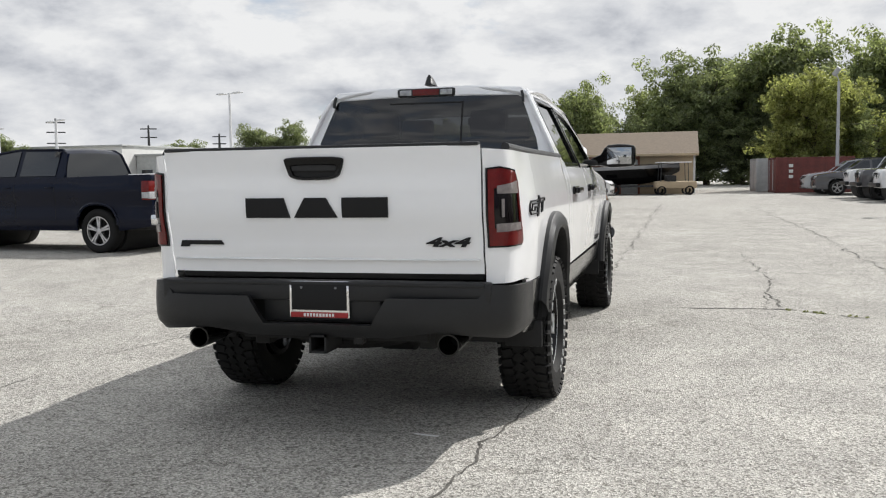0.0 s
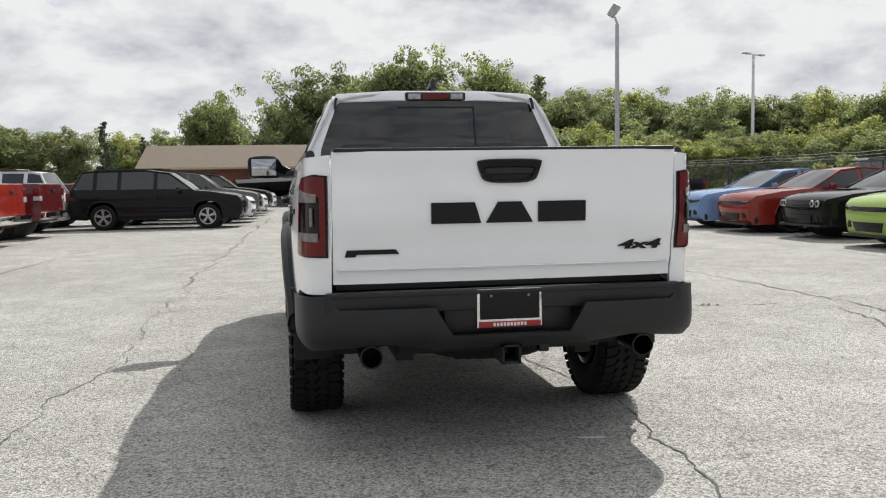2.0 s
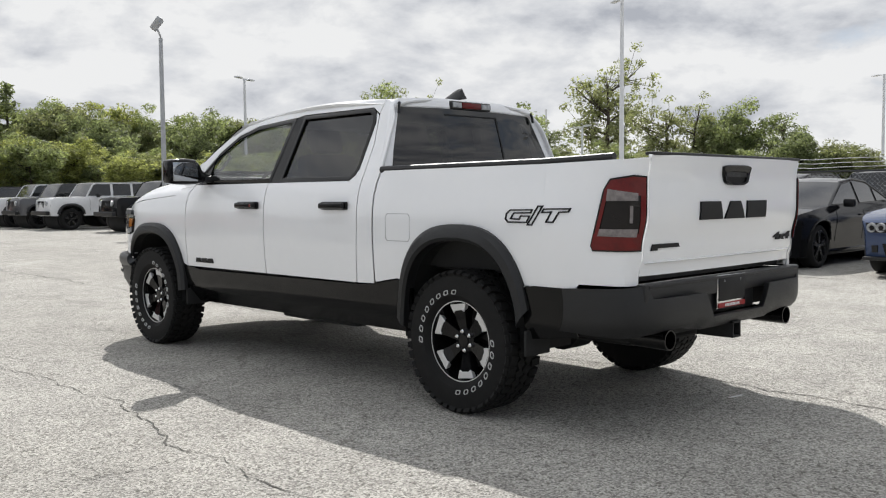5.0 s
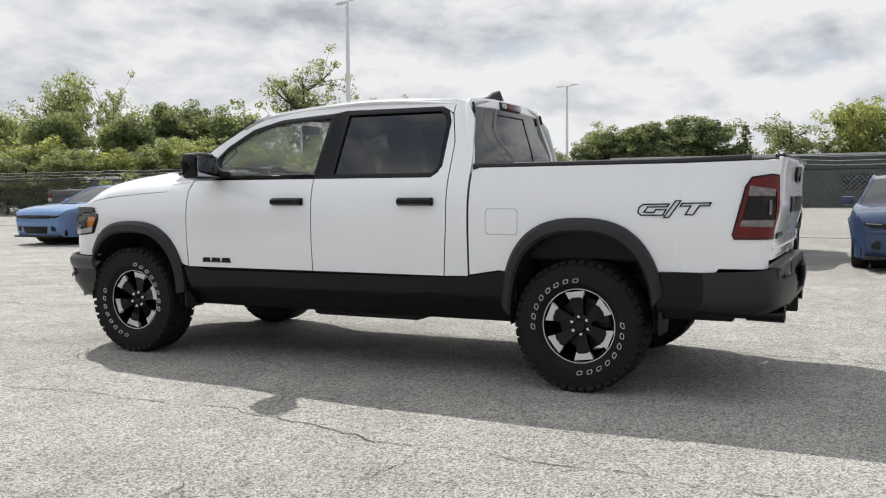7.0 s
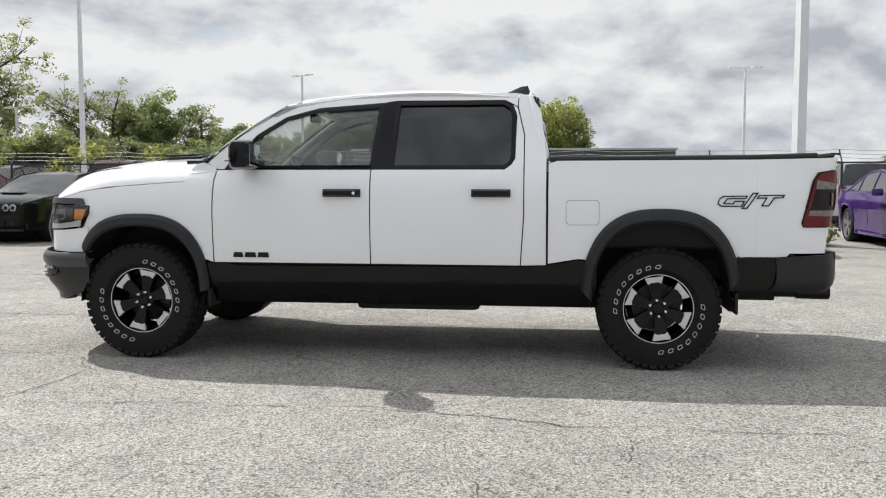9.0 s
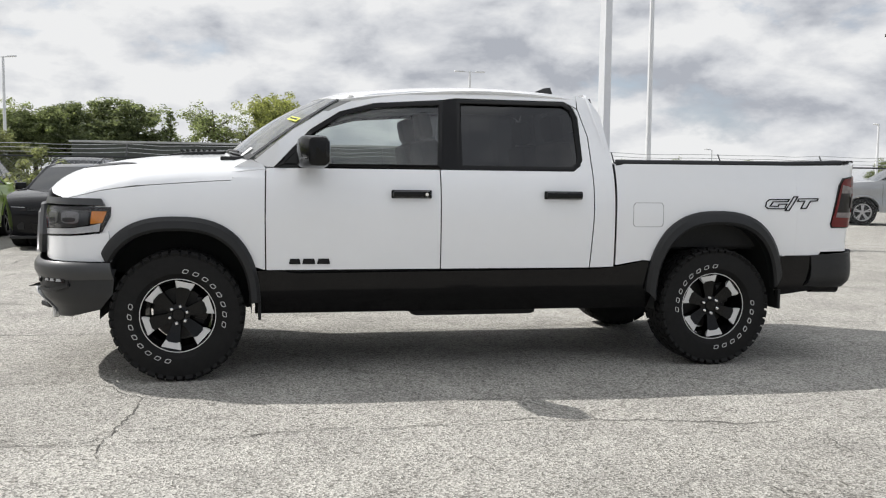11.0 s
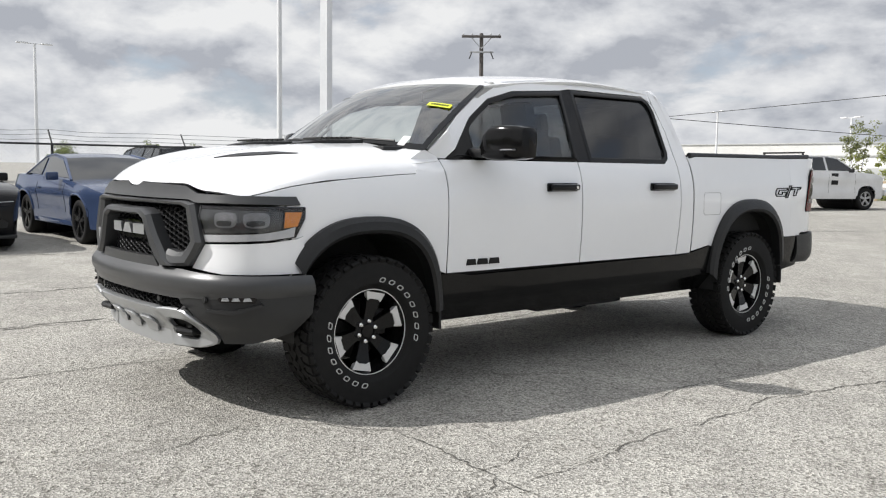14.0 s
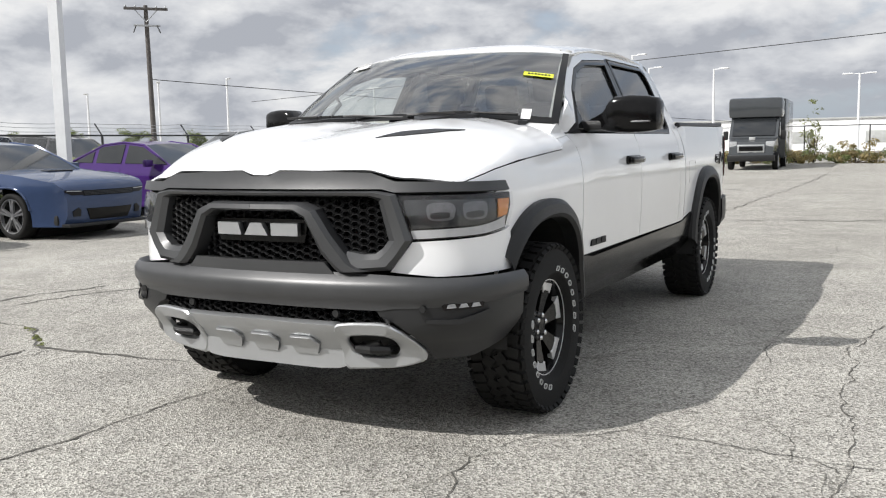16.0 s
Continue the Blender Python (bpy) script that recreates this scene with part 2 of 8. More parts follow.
def box_into(bm, centre, size, bevel=0.0, m=None, seg=2):
    mat = Matrix.Translation(centre) @ Matrix.Diagonal((*size, 1))
    got = bmesh.ops.create_cube(bm, size=1.0, matrix=(m @ mat) if m is not None else mat)["verts"]
    if bevel:
        edges = list({e for v in got for e in v.link_edges})
        bmesh.ops.bevel(bm, geom=edges, offset=bevel, segments=seg, affect="EDGES", profile=0.6)


def box(name, centre, size, material, parent=None, bevel=0.01, m=None, label=""):
    bm = bmesh.new()
    box_into(bm, centre, size, bevel, m)
    return part(name, bm, material, parent, label)


def lathe_into(bm, profile, axis="x", seg=48, centre=(0, 0, 0), closed=False):
    """Turns a profile of (along, radius) round an axis."""
    rings = []
    for i in range(seg):
        a = 2 * math.pi * i / seg
        ring = []
        for h, r in profile:
            p = {"x": (h, r * math.cos(a), r * math.sin(a)), "y": (r * math.cos(a), h, r * math.sin(a)), "z": (r * math.cos(a), r * math.sin(a), h)}[axis]
            ring.append(bm.verts.new(Vector(p) + Vector(centre)))
        rings.append(ring)
    n = len(profile)
    for i in range(seg):
        a, b = rings[i], rings[(i + 1) % seg]
        for j in range(n if closed else n - 1):
            k = (j + 1) % n
            try:
                bm.faces.new((a[j], a[k], b[k], b[j]))
            except ValueError:
                pass
    if not closed:
        for k in (0, n - 1):
            if profile[k][1] > 1e-5:
                try:
                    bm.faces.new([r[k] for r in (rings if k else rings[::-1])])
                except ValueError:
                    pass


def lathe(name, profile, material, parent=None, axis="x", seg=48, centre=(0, 0, 0), closed=False, label=""):
    bm = bmesh.new()
    lathe_into(bm, profile, axis, seg, centre, closed)
    bmesh.ops.recalc_face_normals(bm, faces=bm.faces)
    return part(name, bm, material, parent, label)


def tube_into(bm, points, radius, seg=8):
    pts = [Vector(p) for p in points]
    rings = []
    for i, p in enumerate(pts):
        d = (pts[min(i + 1, len(pts) - 1)] - pts[max(i - 1, 0)]).normalized()
        s = d.cross(Vector((0, 0, 1)) if abs(d.z) < 0.9 else Vector((1, 0, 0))).normalized()
        t = d.cross(s)
        r = radius[i] if isinstance(radius, (list, tuple)) else radius
        rings.append([bm.verts.new(p + r * (math.cos(2 * math.pi * k / seg) * s + math.sin(2 * math.pi * k / seg) * t)) for k in range(seg)])
    for a, b in zip(rings, rings[1:]):
        for k in range(seg):
            bm.faces.new((a[k], a[(k + 1) % seg], b[(k + 1) % seg], b[k]))
    bm.faces.new(rings[0])
    bm.faces.new(rings[-1][::-1])
    bmesh.ops.recalc_face_normals(bm, faces=bm.faces)


def tube(name, points, radius, material, parent=None, seg=8, label=""):
    bm = bmesh.new()
    tube_into(bm, points, radius, seg)
    return part(name, bm, material, parent, label, angle=50)


def ring_into(bm, outer, inner, fn, depth=0.02):
    """A raised band between two outlines of equal length: fn(u, v, d) with d the height off the surface."""
    n = len(outer)
    rows = []
    for k in range(n):
        (a, b), (c, d) = outer[k], inner[k]
        lerp = lambda q: (a + (c - a) * q, b + (d - b) * q)
        rows.append([bm.verts.new(fn(*lerp(q), h)) for q, h in ((0, -depth), (0, depth * 0.5), (0.12, depth), (0.88, depth), (1, depth * 0.5), (1, -depth))])
    for k in range(n):
        for j in range(5):
            bm.faces.new((rows[k][j], rows[k][j + 1], rows[(k + 1) % n][j + 1], rows[(k + 1) % n][j]))
    bmesh.ops.recalc_face_normals(bm, faces=bm.faces)


def curve_at(points, s):
    """The place s metres along a line of points."""
    for (x0, y0), (x1, y1) in zip(points, points[1:]):
        d = math.hypot(x1 - x0, y1 - y0)
        if s <= d or (x1, y1) == points[-1]:
            return x0 + (x1 - x0) * s / d, y0 + (y1 - y0) * s / d
        s -= d


def smooth_line(points, times=3):
    for _ in range(times):
        out = [points[0]]
        for a, b in zip(points, points[1:]):
            out += [(a[0] * 0.75 + b[0] * 0.25, a[1] * 0.75 + b[1] * 0.25), (a[0] * 0.25 + b[0] * 0.75, a[1] * 0.25 + b[1] * 0.75)]
        points = out + [points[-1]]
    return points


def arch(cy, cz, ry, rz, a0, a1, n=26):
    """A squarish wheel arch."""
    out = []
    for i in range(n + 1):
        a = radians(a0 + (a1 - a0) * i / n)
        c, s = math.cos(a), math.sin(a)
        out.append((cy + ry * math.copysign(abs(c) ** 0.78, c), cz + rz * math.copysign(abs(s) ** 0.78, s)))
    return out


def inset(poly, d):
    """The outline moved inwards by d, corner by corner."""
    area = sum(a[0] * b[1] - b[0] * a[1] for a, b in zip(poly, poly[1:] + poly[:1]))
    s = 1 if area > 0 else -1
    out = []
    for p0, p1, p2 in zip(poly[-1:] + poly[:-1], poly, poly[1:] + poly[:1]):
        a, b = Vector(p1) - Vector(p0), Vector(p2) - Vector(p1)
        a.normalize(), b.normalize()
        na, nb = Vector((-a.y, a.x)) * s, Vector((-b.y, b.x)) * s
        m = na + nb
        k = d / max(0.35, m.length_squared / 2)
        out.append((p1[0] + m.x * k, p1[1] + m.y * k))
    return out


def rounded(poly, times=2):
    """A closed outline with its corners cut to curves."""
    for _ in range(times):
        cut = []
        for a, b in zip(poly, poly[1:] + poly[:1]):
            cut += [(a[0] * 0.8 + b[0] * 0.2, a[1] * 0.8 + b[1] * 0.2), (a[0] * 0.2 + b[0] * 0.8, a[1] * 0.2 + b[1] * 0.8)]
        poly = cut
    return poly


def step01(v, lo, hi):
    q = min(1, max(0, (v - lo) / (hi - lo)))
    return q * q * (3 - 2 * q)


# ---- the white pickup ----
pickup = thing("pickup_truck", "white crew-cab pickup with black lower body and off-road tyres", "pickup truck")

SIDE = [(0.30, 0.86), (0.38, 0.905), (0.55, 0.965), (0.70, 0.982), (0.85, 0.994), (1.0, 1.0), (1.12, 0.999), (1.20, 0.993), (1.28, 0.977), (1.34, 0.955), (1.38, 0.93), (1.42, 0.885)]
SIDE_Z, SIDE_X = [p[0] for p in SIDE], [p[1] for p in SIDE]
FRONT_PLAN = smooth_line([(-0.3, 2.752), (0, 2.768), (0.3, 2.754), (0.6, 2.70), (0.78, 2.645), (0.9, 2.55), (0.962, 2.43), (0.985, 2.28), (1.0, 2.08), (1.0, 1.6)], 2)
REAR_PLAN = smooth_line([(-0.3, -2.985), (0, -2.985), (0.55, -2.98), (0.84, -2.965), (0.925, -2.925), (0.957, -2.80), (0.975, -2.62), (0.995, -2.40), (1.0, -1.9)], 2)
FRONT_PLAN = [(0.0, 2.765)] + [p for p in FRONT_PLAN if p[0] > 0.02]
REAR_PLAN = [(0.0, -2.985)] + [p for p in REAR_PLAN if p[0] > 0.02]


def hood_edge(y):
    return float(np.interp(y, [1.0, 1.4, 1.8, 2.1, 2.3, 2.45, 2.6, 2.75], [1.375, 1.36, 1.335, 1.295, 1.245, 1.19, 1.155, 1.13]))


def hood_foot(y):
    """Height of the shut line between the wrap-over hood and the fender."""
    return float(np.interp(y, [1.5, 1.6, 2.1, 2.3, 2.45, 2.6], [1.276, 1.272, 1.236, 1.205, 1.168, 1.13]))


def side_x(y, z):
    if y > 1.2 and z > 1.0:
        top = hood_edge(y)
        z = 1.0 + (z - 1.0) * 0.42 / (top - 1.0)
    if -1.12 < y < 1.2 and z > 1.36:
        x = 0.944 - (z - 1.36) * 0.46 - 0.25 * max(0, z - 1.80) ** 1.3
    elif y <= -1.12 and z > 1.28:
        x = 0.977 - 0.30 * (z - 1.28) ** 1.0 * 0.6
    else:
        x = float(np.interp(z, SIDE_Z, SIDE_X))
        if y > 1.6 and z > 1.0:
            x = 1.0 - (1.0 - x) * (1.0 - 0.62 * step01(y, 1.6, 2.5))
    if y > 1.9:
        x -= 0.092 * ((y - 1.9) / 0.6) ** 2.4
    if y < -2.4:
        x -= 0.05 * ((-2.4 - y) / 0.45) ** 2
    return x


def side(y, z, lift=0.0):
    return (side_x(y, z) + lift, y, z)


def on_front(s, z, lift=0.0):
    sign = 1 if s >= 0 else -1
    x, y = curve_at(FRONT_PLAN, abs(s))
    x2, y2 = curve_at(FRONT_PLAN, abs(s) + 0.02)
    d = math.hypot(x2 - x, y2 - y)
    nx, ny = -(y2 - y) / d, (x2 - x) / d
    set_back = 0.05 * step01(z, 1.02, 1.22) + 0.10 * step01(0.56 - z, 0, 0.14)
    return (sign * (x + nx * (lift - set_back * 0.5)), y + ny * lift - set_back * abs(ny), z)


def on_rear(s, z, lift=0.0):
    sign = 1 if s >= 0 else -1
    x, y = curve_at(REAR_PLAN, abs(s))
    x2, y2 = curve_at(REAR_PLAN, abs(s) + 0.02)
    d = math.hypot(x2 - x, y2 - y)
    nx, ny = (y2 - y) / d, -(x2 - x) / d
    w = 1 - step01(abs(s), 0.80, 1.0)
    lean = -0.035 * step01(z, 0.98, 1.16) * w - 0.015 * step01(z, 1.36, 1.44) * w + 0.022 * step01(0.93 - z, 0.0, 0.05) * w
    return (sign * (x + nx * lift), y + ny * lift + lean, z)


HUB_F, HUB_R, HUB_Z = 1.836, -1.836, 0.405
FA_IN = arch(1.845, 0.42, 0.455, 0.535, 176, 30)
FA_OUT = arch(1.845, 0.42, 0.525, 0.625, 176, 34)
RA_IN = arch(-1.845, 0.42, 0.455, 0.58, 172, 2)
RA_OUT = arch(-1.845, 0.42, 0.53, 0.675, 166, 6)
FA_WELL = arch(1.845, 0.40, 0.462, 0.562, 180, 0)
RA_WELL = arch(-1.845, 0.40, 0.462, 0.607, 180, 0)


def build_body():
    W = dict(material=WHITE, parent=pickup, out=(1, 0, 0), both=True)
    # fender: between the lamp, the arch, the door and the hood
    fa = [p for p in arch(1.845, 0.42, 0.50, 0.595, 160, 15)]
    top = [(1.30, hood_edge(1.30)), (1.38, hood_edge(1.38)), (1.47, hood_edge(1.47)), (1.488, hood_edge(1.49) - 0.03), (1.494, hood_foot(1.50) + 0.012), (1.51, hood_foot(1.51) - 0.004)] + [(y, hood_foot(y) - 0.005) for y in (1.6, 1.8, 2.0, 2.2, 2.3, 2.40, 2.47, 2.54)]
    panel("fender", [(1.294, 0.70), (1.296, 1.04), (1.292, 1.36), *top, (2.55, 1.13), (2.33, 1.12), (2.30, 0.935), (2.36, 0.93), (2.33, 0.79), (2.29, 0.80), *[p for p in reversed(fa) if p[1] > 0.72]], lambda y, z: side(y, z), step=0.07, **W)
    panel("front_door", [(1.285, 0.70), (1.288, 1.04), (1.283, 1.357), (0.15, 1.357), (0.148, 0.70)], lambda y, z: side(y, z), **W)
    panel("rear_door", [(0.140, 0.70), (0.142, 1.357), (-0.79, 1.357), (-0.862, 1.43), (-0.868, 1.74), (-0.84, 1.815), (-0.87, 1.79), (-0.918, 1.60), (-0.922, 1.05), (-0.90, 0.70)], lambda y, z: side(y, z), **W)
    panel("cab_corner", [(-0.88, 1.90), (-0.97, 1.87), (-1.035, 1.76), (-1.075, 1.45), (-1.078, 0.705), (-0.908, 0.70), (-0.930, 1.05), (-0.926, 1.60), (-0.876, 1.80)], lambda y, z: side(y, z), **W)
    panel("roof_rail", [(1.285, 1.364), (1.36, 1.405), (1.10, 1.618), (0.84, 1.785), (0.70, 1.838), (0.58, 1.868), (0.25, 1.90), (-0.24, 1.91), (-0.874, 1.90), (-0.868, 1.805), (-0.83, 1.826), (-0.78, 1.852), (0.0, 1.855), (0.09, 1.840), (0.56, 1.806), (0.80, 1.742), (1.0, 1.615), (1.235, 1.364)], lambda y, z: side(y, z), step=0.06, **W)
    panel("b_pillar", [(0.142, 1.362), (0.095, 1.836), (-0.01, 1.85), (0.018, 1.362)], lambda y, z: side(y, z, -0.004), GLOSS_BLACK, pickup, out=(1, 0, 0), both=True)
    ra = [p for p in arch(-1.845, 0.42, 0.50, 0.645, 12, 168)]
    side_part = [p for p in ra if p[1] > 0.73]
    panel("bedside", [(-1.092, 0.715), (-1.092, 1.415), (-2.46, 1.42), (-2.46, 0.775), (-2.345, 0.775)] + sorted([p for p in side_part if p[1] < 1.2], key=lambda p: p[0]) + [(-1.30, 0.75)], lambda y, z: side(y, z), **W)
    # rear corner wraps round to the tailgate
    def rear_len(y):
        s, best = 0.0, 9
        for k in range(400):
            q = 0.8 + k * 0.002
            e = abs(curve_at(REAR_PLAN, q)[1] - y)
            if e < best:
                s, best = q, e
        return s
    s_end = rear_len(-2.46)

    def corner(s, z):
        x, y, z = on_rear(s, z)
        return (x + step01(s, 0.88, s_end - 0.06) * (side_x(max(y, -2.9), z) - x), y, z)
    panel("bed_corner", [(0.826, 0.80), (0.826, 1.435), (0.93, 1.43), (s_end, 1.42), (s_end, 0.775), (s_end - 0.2, 0.775), (s_end - 0.22, 0.80)], corner, step=0.05, **W)
    gate = panel("tailgate", [(-0.818, 0.845), (-0.818, 1.452), (0.818, 1.452), (0.818, 0.845)], lambda s, z: on_rear(s, z), WHITE, pickup, step=0.05, out=(0, -1, 0))[0]
    panel("tailgate_crease", [(-0.80, 0.905), (-0.80, 0.912), (0.80, 0.912), (0.80, 0.905)], lambda s, z: on_rear(s, z, 0.006), WHITE, gate, out=(0, -1, 0), thick=0.012)
    # top caps of the bed
    for sx in (1, -1):
        bm = bmesh.new()
        tube_into(bm, [(sx * 0.925, -1.10, 1.424), (sx * 0.925, -2.4, 1.43), (sx * 0.905, -2.85, 1.444)], 0.022)
        part("bed_rail_cap", bm, PLASTIC, pickup)
    box("tailgate_cap", (0, -2.995, 1.458), (1.62, 0.06, 0.018), PLASTIC, pickup, 0.006)
    # bed box inside
    box("bed_floor", (0, -2.0, 0.83), (1.6, 1.78, 0.04), DARK, pickup, 0.004)
    for sx in (1, -1):
        box("bed_side_liner", (sx * 0.84, -2.0, 1.12), (0.05, 1.78, 0.58), DARK, pickup, 0.004)
    box("bed_front_liner", (0, -1.13, 1.12), (1.6, 0.04, 0.58), DARK, pickup, 0.004)
    # lower black body
    K = dict(parent=pickup, out=(1, 0, 0), both=True)
    panel("rocker", [(1.36, 0.40), (1.36, 0.695), (1.20, 0.694), (1.10, 0.676), (-0.95, 0.69), (-1.07, 0.70), (-1.30, 0.742), (-1.42, 0.72), (-1.42, 0.40)], lambda y, z: side(y, z, 0.006 - 0.06 * step01(0.55 - z, 0, 0.17)), GLOSS_BLACK, thick=0.03, step=0.05, **K)
    panel("bed_lower_trim", [(-2.33, 0.48), (-2.30, 0.77), (-2.655, 0.775), (-2.655, 0.52)], lambda y, z: side(y, z, 0.008), GLOSS_BLACK, **K)
    for inner, outer, n in ((FA_IN, FA_OUT, "front_wheel_flare"), (RA_IN, RA_OUT, "rear_wheel_flare")):
        for sx in (1, -1):
            bm = bmesh.new()
            rows = []
            for (a, b), (c, d) in zip(outer, inner):
                row = []
                for q, h in ((0, -0.005), (0.02, 0.022), (0.3, 0.046), (0.8, 0.055), (1.0, 0.040), (1.03, -0.03)):
                    y, z = a + (c - a) * q, b + (d - b) * q
                    x = side_x(y, max(z, 0.66)) + h
                    row.append(bm.verts.new((sx * x, y, z)))
                rows.append(row)
            for r0, r1 in zip(rows, rows[1:]):
                for j in range(5):
                    bm.faces.new((r0[j], r0[j + 1], r1[j + 1], r1[j]))
            bmesh.ops.recalc_face_normals(bm, faces=bm.faces)
            if sum(f.normal.x * f.calc_area() for f in bm.faces) * sx < 0:
                bmesh.ops.reverse_faces(bm, faces=bm.faces)
            part(n, bm, PLASTIC, pickup, "grained black plastic arch flare")
    # wheel wells and chassis
    for inner in (FA_WELL, RA_WELL):
        for sx in (1, -1):
            bm = bmesh.new()
            rows = []
            for y, z in inner:
                rows.append([bm.verts.new((sx * x, y, max(z, 0.40))) for x in (0.992, 0.55)])
            for a, b in zip(rows, rows[1:]):
                bm.faces.new((a[0], a[1], b[1], b[0]))
            bm.faces.new([r[1] for r in rows])
            part("wheel_well", bm, DARK, pickup, smooth=False)
    for sx in (1, -1):
        box("frame_rail", (sx * 0.46, -0.1, 0.50), (0.09, 5.2, 0.15), DARK, pickup, 0.015)
        box("side_tank", (sx * 0.62, -0.15, 0.405), (0.26, 0.9, 0.12), DARK, pickup, 0.04)
        box("leaf_link", (sx * 0.52, HUB_R - 0.05, 0.50), (0.07, 1.3, 0.05), DARK, pickup, 0.01)
        tube("shock_absorber", [(sx * 0.6, -2.0, 0.40), (sx * 0.5, -1.9, 0.75)], 0.03, DARK, pickup, 8)
    box("floor_pan", (0, 0.1, 0.60), (1.70, 2.6, 0.12), DARK, pickup, 0.02)
    box("engine_guard", (0.1, 1.55, 0.47), (0.9, 1.3, 0.16), DARK, pickup, 0.05)
    box("bed_underside", (0, -2.3, 0.66), (1.3, 1.2, 0.14), DARK, pickup, 0.02)
    axle = tube("rear_axle", [(-0.8, HUB_R, 0.40), (0.8, HUB_R, 0.40)], 0.055, DARK, pickup, 12)
    lathe("differential", [(-0.16, 0.05), (-0.1, 0.15), (0.1, 0.15), (0.16, 0.05)], DARK, axle, "x", 18, (0.05, HUB_R, 0.40))
    tube("front_axle", [(-0.8, HUB_F, 0.42), (0.8, HUB_F, 0.42)], 0.045, DARK, pickup, 12)
    tube("exhaust_muffler", [(0.30, 1.0, 0.42), (0.30, -0.6, 0.42)], 0.08, DARK, pickup, 10)
    lathe("spare_tyre", [(-0.1, 0.0), (-0.1, 0.30), (-0.07, 0.36), (0.07, 0.36), (0.1, 0.30), (0.1, 0.0)], RUBBER, pickup, "z", 28, (0, -2.42, 0.52))
    for sx in (1, -1):
        box("mud_flap", (sx * 0.88, 1.33, 0.44), (0.2, 0.02, 0.13), DARK, pickup, 0.005)
        box("mud_flap", (sx * 0.90, -2.345, 0.46), (0.2, 0.02, 0.14), DARK, pickup, 0.005)


build_body()


def hood_z(x, y):
    mid = float(np.interp(y, [1.3, 1.55, 1.83, 2.2, 2.5, 2.65, 2.80], [1.45, 1.448, 1.437, 1.395, 1.345, 1.315, 1.28]))
    edge = hood_edge(y)
    q = min(1, abs(x) / side_x(y, edge))
    bulge = 0.012 * math.exp(-((abs(x) - 0.42) / 0.12) ** 2) * step01(2.78 - y, 0, 0.5)
    z = mid + (edge - mid) * (0.16 * q ** 2 + 0.84 * q ** 5) + bulge - 0.02 * (1 - step01(abs(x), 0.0, 0.30)) * step01(2.75 - y, 0, 0.4)
    lip = float(np.interp(abs(x), [0, 0.05, 0.10, 0.53, 0.64, 0.9], [1.187, 1.187, 1.209, 1.199, 1.162, 1.152]))
    near = max(0.0, front_y(x) - 0.035 - y)
    return lip + (max(z, lip) - lip) * (1 - math.exp(-near / 0.075))


def front_y(x):
    return float(np.interp(abs(x), [p[0] for p in FRONT_PLAN], [p[1] for p in FRONT_PLAN]))


def cowl_y(u):
    return 1.575 - 0.185 * u * u


